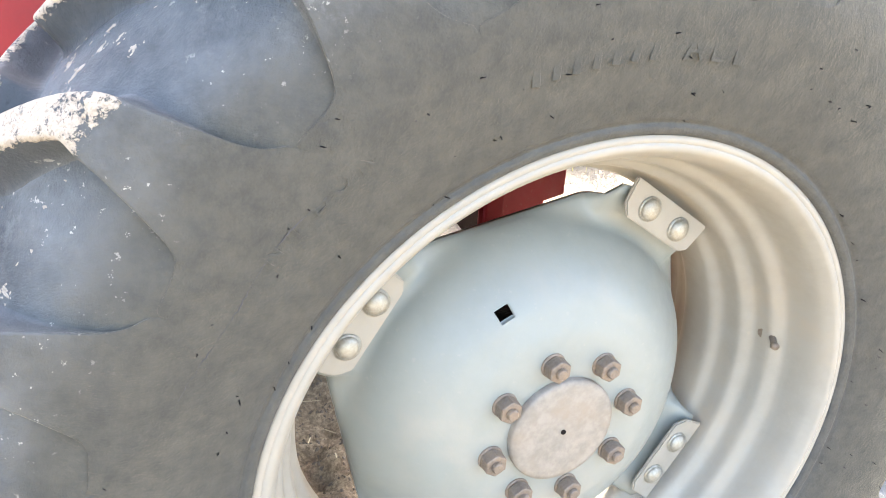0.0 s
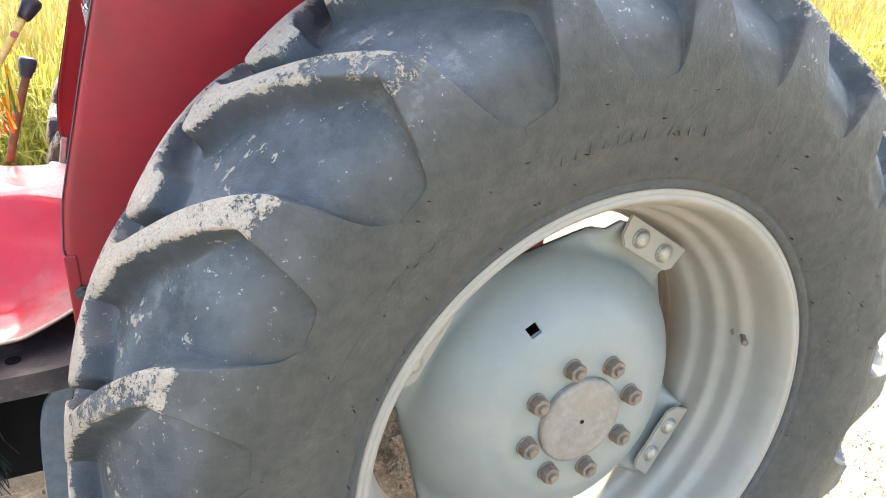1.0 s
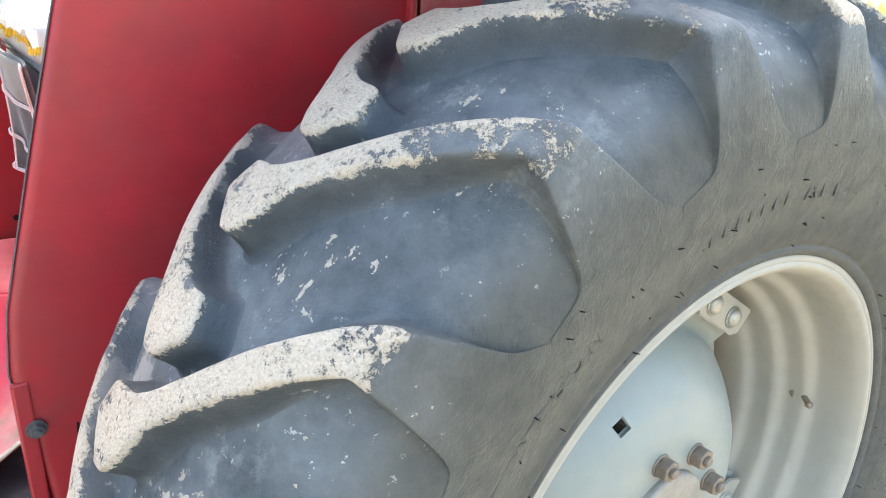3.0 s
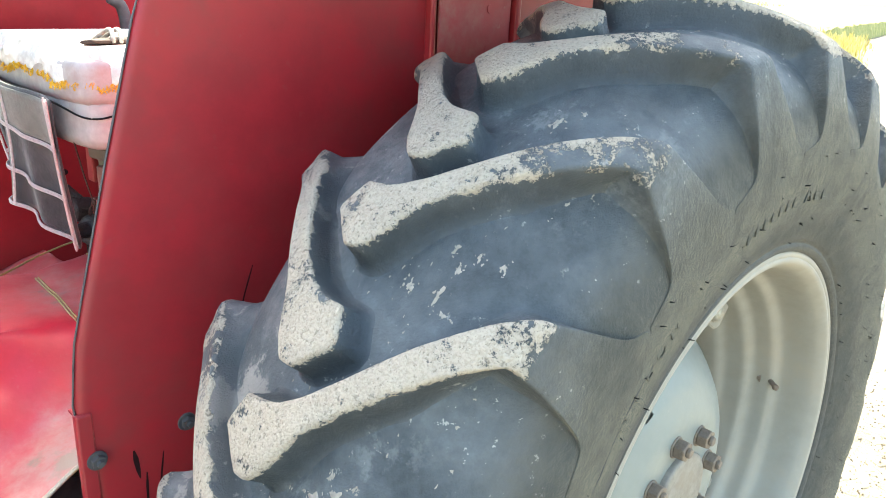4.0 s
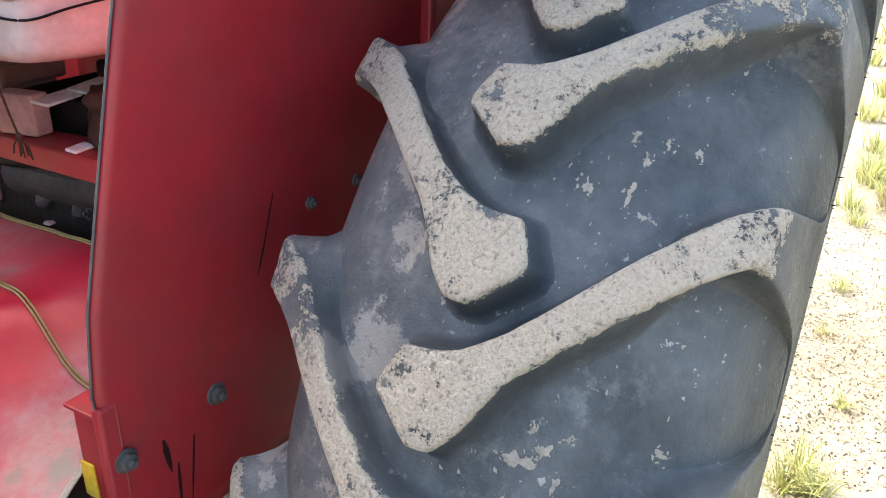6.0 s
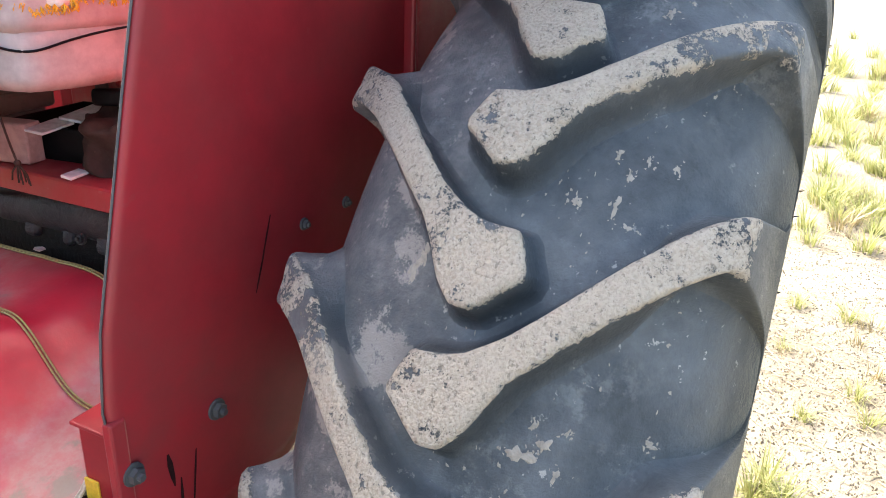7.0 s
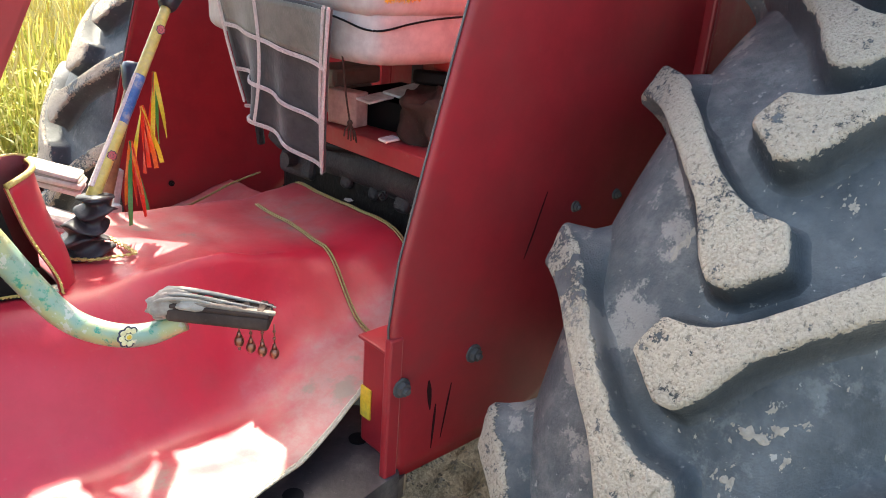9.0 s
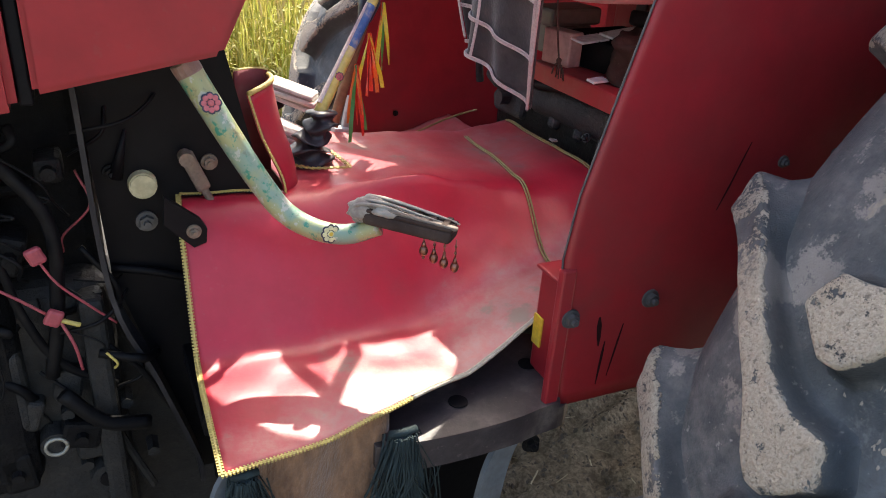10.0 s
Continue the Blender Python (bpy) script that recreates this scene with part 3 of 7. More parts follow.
# ---------------------------------------------------------------- ground and field
def ground_z(x, y):
    """Level round the tractor, churned by wheels beside it, rising gently into the field."""
    near = math.exp(-((x - 0.2) ** 2 + (y - 1.1) ** 2) / 3.0)
    rut = math.exp(-((x + 0.1) ** 2 / 1.2 + (y - 1.15) ** 2 / 0.5))
    z = 0.05 * rut * (abs(noise.noise((x * 1.2 + 2, y * 7.0 - x * 2, 0.9))) - 0.3) + 0.022 * rut * noise.noise((x * 24, y * 26, 6)) + 0.045 * near * noise.noise((x * 3.0 + y * 1.5, y * 9.0 - x * 3, 0.3)) + 0.028 * near * noise.noise((x * 13, y * 17, 2.0)) + 0.012 * near * noise.noise((x * 31, y * 34, 2.0)) - 0.02 * near
    z += 0.030 * rut * math.sin((y * 0.94 - x * 0.34) * 62 + 2.5 * noise.noise((x * 2.3, y * 2.3, 4.0))) * (0.5 + noise.noise((x * 3, y * 3, 9.0)))
    z += 0.03 * noise.noise((x * 0.6, y * 0.6, 5.0)) * min(1, math.hypot(x, y) / 3)
    k = min(1, max(0, (y - 3.2) / 5))
    return z + 0.45 * k * k * (3 - 2 * k) + max(0, y - 8) * 0.022


def ground():
    def axis(lo, hi, a, b, step, far):
        mid = frange(a, b, round((b - a) / step))
        out, d, x = [], step, a
        while x > lo:
            d *= far
            x -= d
            out.append(max(x, lo))
        left = out[::-1]
        out, d, x = [], step, b
        while x < hi:
            d *= far
            x += d
            out.append(min(x, hi))
        return left + mid + out
    xs, ys = axis(-400, 400, -1.2, 2.0, 0.02, 1.14), axis(-400, 400, -0.5, 2.2, 0.02, 1.14)
    verts = [(x, y, ground_z(x, y)) for x in xs for y in ys]
    n = len(ys)
    faces = [(i * n + j, (i + 1) * n + j, (i + 1) * n + j + 1, i * n + j + 1) for i in range(len(xs) - 1) for j in range(n - 1)]
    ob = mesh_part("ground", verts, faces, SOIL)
    tagged(ob, "pale dry soil with wheel ruts and straw beside a field", "ground", kind="structure")


def strip(verts, faces, slots, line, width, across, slot):
    """A narrow blade along a line."""
    o = len(verts)
    for i, p in enumerate(line):
        w = width * (1 - (i / (len(line) - 1)) ** 2 * 0.92)
        verts.append(p - across * w)
        verts.append(p + across * w)
    for i in range(len(line) - 1):
        k = o + 2 * i
        faces.append((k, k + 1, k + 3, k + 2))
        slots.append(slot)


def wheat_field():
    rng = random.Random(4)
    verts, faces, slots = [], [], []

    def stalk(x, y, big):
        z = ground_z(x, y) - 0.01
        h = rng.uniform(0.72, 0.98)
        a = rng.uniform(0, 6.28)
        lean = Vector((math.cos(a), math.sin(a), 0)) * rng.uniform(0.02, 0.16)
        foot = Vector((x, y, z))
        line = [foot + lean * (t * t) + Vector((0, 0, h * t)) for t in (0, 0.45, 0.8, 1)]
        turn = rng.uniform(-0.9, 0.9)
        across = Vector((math.cos(turn), math.sin(turn), 0))
        o = len(verts)
        w = 0.0026 * big
        for p in line:
            verts.extend((p - across * w, p + across * w))
        for i in range(3):
            k = o + 2 * i
            faces.append((k, k + 1, k + 3, k + 2))
            slots.append(0)
        for _ in range(rng.choice((2, 3, 3, 4))):
            t0 = rng.uniform(0.12, 0.8)
            b = rng.uniform(0, 6.28)
            out = Vector((math.cos(b), math.sin(b), 0))
            p0 = foot + lean * (t0 * t0) + Vector((0, 0, h * t0))
            ln = rng.uniform(0.16, 0.32)
            up = rng.uniform(0.3, 0.9)
            leaf = [p0 + out * (ln * s) + Vector((0, 0, ln * (up * s - 0.9 * s * s))) for s in (0, 0.4, 0.75, 1)]
            strip(verts, faces, slots, leaf, 0.0055 * big, Vector((-math.sin(b), math.cos(b), 0.2)).normalized(), 0)
        top = line[-1]
        d = (line[-1] - line[-2]).normalized()
        d = (d + Vector((rng.uniform(-0.3, 0.3), rng.uniform(-0.3, 0.3), 0))).normalized()
        s1 = d.cross(across).normalized()
        s2 = d.cross(s1)
        o = len(verts)
        ear = rng.uniform(0.07, 0.1)
        verts.append(top)
        for f, r in ((0.25, 0.0065), (0.7, 0.006)):
            for k in range(4):
                c = 1.57 * k
                verts.append(top + d * ear * f + (s1 * math.cos(c) + s2 * math.sin(c)) * r * big)
        verts.append(top + d * ear * 1.5)
        for k in range(4):
            n = (k + 1) % 4
            faces.extend(((o, o + 1 + n, o + 1 + k), (o + 1 + k, o + 1 + n, o + 5 + n, o + 5 + k), (o + 5 + k, o + 5 + n, o + 9)))
            slots.extend((1, 1, 1))
    for y0, y1, x0, x1, count, big in ((3.3, 4.6, -2.5, 5.0, 5200, 1.0), (4.6, 7.0, -3.5, 9.0, 5200, 1.2), (7, 13, -4, 22, 4600, 2.0), (13, 34, -6, 60, 4200, 4.5),
                                       (3.3, 4.6, 5.0, 14.0, 2600, 1.5)):
        for _ in range(count):
            y = y0 + (y1 - y0) * rng.random()
            edge = 0.25 * noise.noise((rng.uniform(x0, x1), 0, 0))
            x = rng.uniform(x0, x1)
            stalk(x, y + (edge if y < 3.6 else 0) + max(0, (x - 11) * 0.19), big)
    ob = mesh_part("wheat_field", verts, faces, [WHEAT, WHEAT_EAR], None, smooth=False, slots=slots)
    tagged(ob, "ripening green and yellow wheat standing behind the tractor", "wheat", kind="stuff")


def grass_tuft(x, y, size, seed, dry=False):
    rng = random.Random(seed)
    verts, faces, slots = [], [], []
    for _ in range(34 if dry else 64):
        a, r = rng.uniform(0, 6.28), rng.uniform(0, 0.06) * size
        foot = Vector((r * math.cos(a), r * math.sin(a), -0.01))
        b = a + rng.uniform(-0.7, 0.7)
        out = Vector((math.cos(b), math.sin(b), 0))
        ln, lean = rng.uniform(0.07, 0.17) * size, rng.uniform(0.3, 1.1)
        line = [foot + out * (ln * lean * s * s) + Vector((0, 0, ln * (s - 0.3 * lean * s * s))) for s in (0, 0.4, 0.75, 1)]
        strip(verts, faces, slots, line, rng.uniform(0.002, 0.0036) * size, Vector((-math.sin(b), math.cos(b), 0)), 0)
    ob = mesh_part("grass_tuft", verts, faces, [DRY_GRASS if dry else GRASS], None, smooth=False, slots=slots)
    ob.location = (x, y, ground_z(x, y))
    tagged(ob, "withered straw-coloured grass tuft on pale soil" if dry else "small dry green grass tuft growing from pale soil", "grass", "grass tufts by the wheel")


def straw_litter():
    """Chaff, straw and small clods strewn on the soil."""
    rng = random.Random(8)
    verts, faces, slots = [], [], []
    for _ in range(15000):
        x, y = rng.uniform(-1.4, 7.5), rng.uniform(-1.4, 3.2)
        if rng.random() < 0.6:
            x, y = 0.9 + abs(rng.gauss(0, 1.6)), rng.gauss(-0.25, 0.4)
        z = ground_z(x, y) + 0.004
        a = rng.uniform(0, 3.14)
        if rng.random() < 0.2:
            ln, w = rng.uniform(0.006, 0.03), rng.uniform(0.001, 0.0022)
            d, s = Vector((math.cos(a), math.sin(a), rng.uniform(-0.15, 0.15))), Vector((-math.sin(a), math.cos(a), 0))
            p = Vector((x, y, z))
            o = len(verts)
            verts.extend((p - d * ln - s * w, p + d * ln - s * w, p + d * ln + s * w, p - d * ln + s * w, p - d * ln + Vector((0, 0, w)), p + d * ln + Vector((0, 0, w))))
            faces.extend(((o, o + 1, o + 5, o + 4), (o + 4, o + 5, o + 2, o + 3)))
            slots.extend((0, 0))
        else:
            r = rng.uniform(0.0015, 0.006)
            if rng.random() < 0.25:
                x, y = rng.gauss(-0.05, 0.45), rng.gauss(1.2, 0.35)
                z, r = ground_z(x, y), rng.uniform(0.003, 0.009)
            o = len(verts)
            verts.append(Vector((x + r * rng.uniform(-0.3, 0.3), y + r * rng.uniform(-0.3, 0.3), z + r * rng.uniform(0.35, 0.75))))
            for k in range(5):
                q = a + 1.2566 * k
                verts.append(Vector((x + r * rng.uniform(0.7, 1.4) * math.cos(q), y + r * rng.uniform(0.7, 1.4) * math.sin(q), z - 0.006)))
            for k in range(5):
                faces.append((o, o + 1 + k, o + 1 + (k + 1) % 5))
                slots.append(1)
    ob = mesh_part("straw_litter", verts, faces, [STRAW, CRUMB], None, smooth=False, slots=slots)
    tagged(ob, "bits of straw and small clods strewn over soil", "straw", kind="stuff")


def field_canopy():
    """The closed tops of the wheat farther off."""
    verts, faces = [], []
    xs = frange(-12, 40, 260) + [40 + 1.12 ** k for k in range(1, 52)]
    rows = frange(0, 6, 40) + [6 + 1.17 ** k for k in range(1, 36)]
    for x in xs:
        y0 = 4.9 + max(0, (x - 11) * 0.19)
        for k, d in enumerate(rows):
            y = y0 + d
            z = ground_z(x, y) + (0.0 if k == 0 else 0.55 + 0.10 * min(1, d / 3)) + 0.09 * noise.noise((x * 5, y * 5, 3)) + 0.05 * noise.noise((x * 17, y * 17, 1))
            verts.append((x + 0.05 * noise.noise((x * 9, y * 9, 7)), y, z))
    n = len(rows)
    faces = [(i * n + j, (i + 1) * n + j, (i + 1) * n + j + 1, i * n + j + 1) for i in range(len(xs) - 1) for j in range(n - 1)]
    ob = mesh_part("wheat_canopy", verts, faces, [CANOPY], None, smooth=False)
    tagged(ob, "closed green and yellow wheat tops farther off", "wheat", kind="stuff")


ground()
field_canopy()
wheat_field()
for i, (x, y, s) in enumerate(((0.80, -0.09, 0.75), (4.0, -0.25, 1.5), (3.1, -0.42, 1.1), (2.2, -0.14, 0.6), (5.6, -0.1, 1.8), (7.0, -0.5, 1.8), (1.9, -0.62, 0.9),
                               (2.7, -0.72, 1.0), (1.45, -0.55, 0.7), (8.6, 0.2, 2.2), (6.2, -1.0, 1.6), (4.7, -0.8, 1.4), (10.0, -0.3, 2.4), (1.3, -0.2, 0.5),
                               (2.9, 0.6, 0.8), (3.6, 1.4, 1.0), (8.5, -0.04, 2.6), (6.6, -0.22, 2.2), (6.3, -0.30, 1.8), (4.65, -0.20, 1.5), (3.9, -0.17, 1.5), (3.75, -0.24, 1.2), (3.3, -0.11, 1.1), (0.86, -0.12, 0.8), (0.80, -0.17, 0.7),
                               (2.15, -0.34, 0.7), (1.5, -0.36, 0.6), (5.7, -0.34, 1.8), (10.3, -0.2, 3.0), (3.05, -0.15, 0.9), (1.78, -0.11, 0.4),
                               (4.07, -0.19, 1.00), (5.79, -0.24, 0.90), (4.87, -0.48, 1.10), (1.34, -0.39, 0.55), (0.81, -0.09, 0.60), (8.69, -0.23, 1.00), (8.99, -0.61, 1.20), (15.54, -0.46, 1.50), (6.55, -0.61, 1.10))):
    grass_tuft(x, y, s, 20 + i)
for i, (x, y, s) in enumerate(((3.38, -0.14, 0.55), (2.11, -0.42, 0.80), (1.94, -0.37, 0.60), (1.74, -0.11, 0.40), (1.68, -0.42, 0.60), (3.28, -0.34, 0.40), (3.18, -0.48, 0.50))):
    grass_tuft(x, y, s, 90 + i, True)
rng = random.Random(77)
for i in range(44):
    x = 3.4 + 9.5 * rng.random() ** 1.4
    y = -0.12 - 0.045 * x - rng.random() * (0.05 + 0.045 * x)
    grass_tuft(x, y, rng.uniform(0.7, 1.2) * (0.7 + 0.11 * x), 140 + i, rng.random() < 0.15)
straw_litter()

# ---------------------------------------------------------------- tractor: rear wheels
tractor = thing("tractor", "red farm tractor with big mud-caked tyres and decorated pedals", "tractor")
AXLE_Z, MID_Y = 0.72, 0.178
PITCH = 18.0
# the tyre's section: distance along the axle and radius, from the outer bead to the crown
SECTION = [(0.020, 0.388), (0.004, 0.398), (-0.002, 0.412), (-0.009, 0.417), (-0.012, 0.424), (-0.010, 0.429), (-0.015, 0.436), (-0.024, 0.462), (-0.032, 0.498), (-0.0375, 0.535),
           (-0.0385, 0.556), (-0.037, 0.570), (-0.0350, 0.578), (-0.0305, 0.588), (-0.0235, 0.604), (-0.0120, 0.626), (0.007, 0.650), (0.035, 0.672),
           (0.065, 0.691), (0.10, 0.702), (0.14, 0.707), (MID_Y, 0.708)]
# the inner side is worn flatter
SECTION_FAR = SECTION[:12] + [(-0.0335, 0.5765), (-0.026, 0.581), (-0.016, 0.592), (-0.004, 0.614), (0.012, 0.644), (0.035, 0.670)] + SECTION[18:]
LUG_S = [-0.150, -0.135, -0.118, -0.09, -0.06, -0.03, -0.010, 0.0, 0.012]
LUG_Y = [-0.0368, -0.0386, -0.0380, -0.0345, -0.0285, -0.021, -0.0155, -0.010, 0.0005]
LUG_R = [0.5430, 0.5580, 0.5750, 0.604, 0.634, 0.664, 0.685, 0.6935, 0.7000]
BASE_S = [-0.150, -0.135, -0.118, -0.09, -0.06, -0.03, 0.0, 0.04, 0.07]
BASE_Y = [-0.0340, -0.0350, -0.0345, -0.0278, -0.0155, 0.0042, 0.027, 0.047, 0.060]
BASE_R = [0.5430, 0.5570, 0.5720, 0.592, 0.617, 0.645, 0.665, 0.680, 0.687]
# the lug's plan: way in from the shoulder (m) and degrees round the wheel, its upper and its lower edge
UPPER = [(-0.150, -6.6), (-0.134, -6.5), (-0.124, -6.3), (-0.1165, -5.4), (-0.108, -4.4), (-0.09, -3.3), (-0.05, -1.7), (-0.015, -0.45), (0.0, 0.1), (0.012, 0.75), (0.040, 2.7), (0.075, 5.5), (0.112, 8.75), (0.147, 11.5),
         (0.168, 12.7), (0.184, 13.40), (0.200, 13.68), (0.2195, 13.78), (0.2232, 13.98), (0.2262, 14.40), (0.2350, 15.95), (0.2362, 16.25)]
LOWER = [(-0.150, 11.4), (-0.134, 11.3), (-0.1255, 11.1), (-0.1235, 9.6), (-0.1185, 7.2), (-0.108, 6.0), (-0.08, 5.1), (-0.05, 4.5), (-0.015, 4.0), (0.0, 3.8), (0.012, 4.25), (0.042, 6.3), (0.075, 8.75), (0.107, 11.3), (0.136, 13.6), (0.152, 15.4),
         (0.168, 17.6), (0.181, 18.78), (0.1880, 19.02), (0.1985, 19.02), (0.2040, 18.80), (0.2356, 16.60)]


def crown(y):
    return 0.748 - (y - 0.18) ** 2 / 0.68


def far_shoulder(y, r):
    """The inner shoulder is worn rounder between its lugs."""
    return r + 0.013 * math.exp(-((y - 0.022) / 0.045) ** 2) if r > 0.55 else r


def carcass_r(y):
    mirrored = y if y < MID_Y else 2 * MID_Y - y
    side = SECTION if y < MID_Y else SECTION_FAR
    r = float(np.interp(mirrored, [p[0] for p in side[12:]], [p[1] for p in side[12:]]))
    return r if y < MID_Y else far_shoulder(mirrored, r)


def lug_point(s, phi, h):
    """A point of a lug: s in from the shoulder, phi degrees, h from the carcass (0) to the top (1)."""
    if s > 0.012:
        y = s - 0.0115
        top = (y, crown(y))
    else:
        top = (float(np.interp(s, LUG_S, LUG_Y)), float(np.interp(s, LUG_S, LUG_R)))
    if s > 0.07:
        y = s - 0.0115
        low = (y, carcass_r(y))
    else:
        low = (float(np.interp(s, BASE_S, BASE_Y)), float(np.interp(s, BASE_S, BASE_R)))
    y, r = low[0] + (top[0] - low[0]) * h, low[1] + (top[1] - low[1]) * h
    a = radians(phi)
    return Vector((r * math.cos(a), y, r * math.sin(a)))


def lug_mesh(name, flip):
    up = [p.xy for p in spline([(s, f * 0.0122, 0) for s, f in UPPER], 3)]
    low = [p.xy for p in spline([(s, f * 0.0122, 0) for s, f in LOWER], 3)]
    n = len(up)
    out = up + low[::-1]
    norm = []
    for i in range(2 * n):
        d = (out[min(i + 1, 2 * n - 1)] - out[max(i - 1, 0)]).normalized()
        norm.append(Vector((d.y, -d.x)))
    rings = ((0.0200, -0.10), (0.0125, 0.012), (0.0078, 0.085), (0.0048, 0.26), (0.0028, 0.55), (0.0017, 0.84), (0.0006, 0.95), (-0.0010, 0.985), (-0.0028, 1.0))
    verts, faces = [], []
    for off, h in rings:
        for i, p in enumerate(out):
            w = 0.0007 * noise.noise((p.x * 90, p.y * 90, h * 3))
            fade = min(1.0, max(0.35, (p.x + 0.125) / 0.11))
            # a broad web joins the far ends to the shoulder
            web = 0.022 * max(0.0, 1 - h / 0.55) * min(1.0, max(0.0, (0.075 - p.x) / 0.05)) if flip else 0.0
            q = p + norm[i] * ((off + w) * fade + web)
            verts.append(lug_point(q.x, q.y / 0.0122, h))
    m = 2 * n
    for k in range(len(rings) - 1):
        for i in range(m - 1):
            faces.append((k * m + i, k * m + i + 1, (k + 1) * m + i + 1, (k + 1) * m + i))
    last, K = (len(rings) - 1) * m, 6
    inner, inside = [], []
    for i in range(n):
        fade = min(1.0, max(0.35, (out[i].x + 0.125) / 0.11))
        a, b = out[i] + norm[i] * (-0.0028 * fade), out[m - 1 - i] + norm[m - 1 - i] * (-0.0028 * fade)
        row = [last + i]
        for k in range(1, K):
            q = a.lerp(b, k / K)
            row.append(len(verts))
            inside.append(min(1.0, max(0.0, (q.x + 0.05) / 0.04)))
            verts.append(lug_point(q.x, q.y / 0.0122, 1.0 + 0.03 * noise.noise((q.x * 60, q.y * 60, 7))))
        row.append(last + m - 1 - i)
        inner.append(row)
    for i in range(n - 1):
        for k in range(K):
            faces.append((inner[i][k], inner[i + 1][k], inner[i + 1][k + 1], inner[i][k + 1]))
    if flip:
        # the far ends keep a fuller, squarer shoulder
        full = [0.009 * math.exp(-((math.hypot(v.x, v.z) - 0.690) / 0.022) ** 2) * min(1.0, max(0.0, (0.03 - v.y) / 0.03)) for v in verts]
        sunk = []
        for v, g in zip(verts, full):
            r = math.hypot(v.x, v.z)
            t = min(1.0, max(0.0, (0.678 - r) / 0.055)) if v.y < 0.06 else 0.0
            y = v.y - g
            y += (float(np.interp(r, [p[1] for p in SECTION_FAR[12:]], [p[0] for p in SECTION_FAR[12:]])) + 0.006 - y) * t
            sunk.append(Vector((v.x, 2 * MID_Y - y + 0.0065, v.z)))
        verts = sunk
        faces = [f[::-1] for f in faces]
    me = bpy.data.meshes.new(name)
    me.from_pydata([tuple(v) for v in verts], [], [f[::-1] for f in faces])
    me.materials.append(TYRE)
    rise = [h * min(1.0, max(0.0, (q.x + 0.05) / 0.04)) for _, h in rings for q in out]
    # strength of the painted flank shade, ring by ring
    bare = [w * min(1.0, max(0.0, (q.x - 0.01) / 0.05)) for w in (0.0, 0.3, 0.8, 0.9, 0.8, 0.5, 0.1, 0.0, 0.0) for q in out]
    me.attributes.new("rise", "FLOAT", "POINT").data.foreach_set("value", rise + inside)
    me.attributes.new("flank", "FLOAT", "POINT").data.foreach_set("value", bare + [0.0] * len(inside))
    me.polygons.foreach_set("use_smooth", [True] * len(faces))
    me.update()
    return me


def revolve(name, profile, n, mat, parent, label="", closed=False, hole=None):
    """A surface turned about the axle from (along, radius) points."""
    verts, faces = [], []
    for y, r in profile:
        for k in range(n):
            a = 2 * math.pi * k / n
            verts.append((r * math.cos(a), y, r * math.sin(a)))
    for i in range(len(profile) - 1 + closed):
        j = (i + 1) % len(profile)
        for k in range(n):
            q = (k + 1) % n
            faces.append((i * n + k, j * n + k, j * n + q, i * n + q))
    return mesh_part(name, verts, faces, mat, parent, label)


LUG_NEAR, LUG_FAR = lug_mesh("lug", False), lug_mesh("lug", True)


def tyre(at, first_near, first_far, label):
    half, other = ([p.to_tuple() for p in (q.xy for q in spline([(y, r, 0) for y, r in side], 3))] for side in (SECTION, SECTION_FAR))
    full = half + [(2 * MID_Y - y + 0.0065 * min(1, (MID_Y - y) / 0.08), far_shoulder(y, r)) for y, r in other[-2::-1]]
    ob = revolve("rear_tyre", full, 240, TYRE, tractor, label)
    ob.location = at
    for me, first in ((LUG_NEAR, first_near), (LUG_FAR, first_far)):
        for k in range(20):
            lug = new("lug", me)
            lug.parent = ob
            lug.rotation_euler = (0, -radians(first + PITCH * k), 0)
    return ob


near_tyre = tyre((0, 0, AXLE_Z), 118.95, 128.45, "black ribbed tractor tyre with dried mud on its lugs")
far_tyre = tyre((0, 1.478, AXLE_Z), 124.0, 133.0, "tractor tyre with pale dry mud on its lugs")


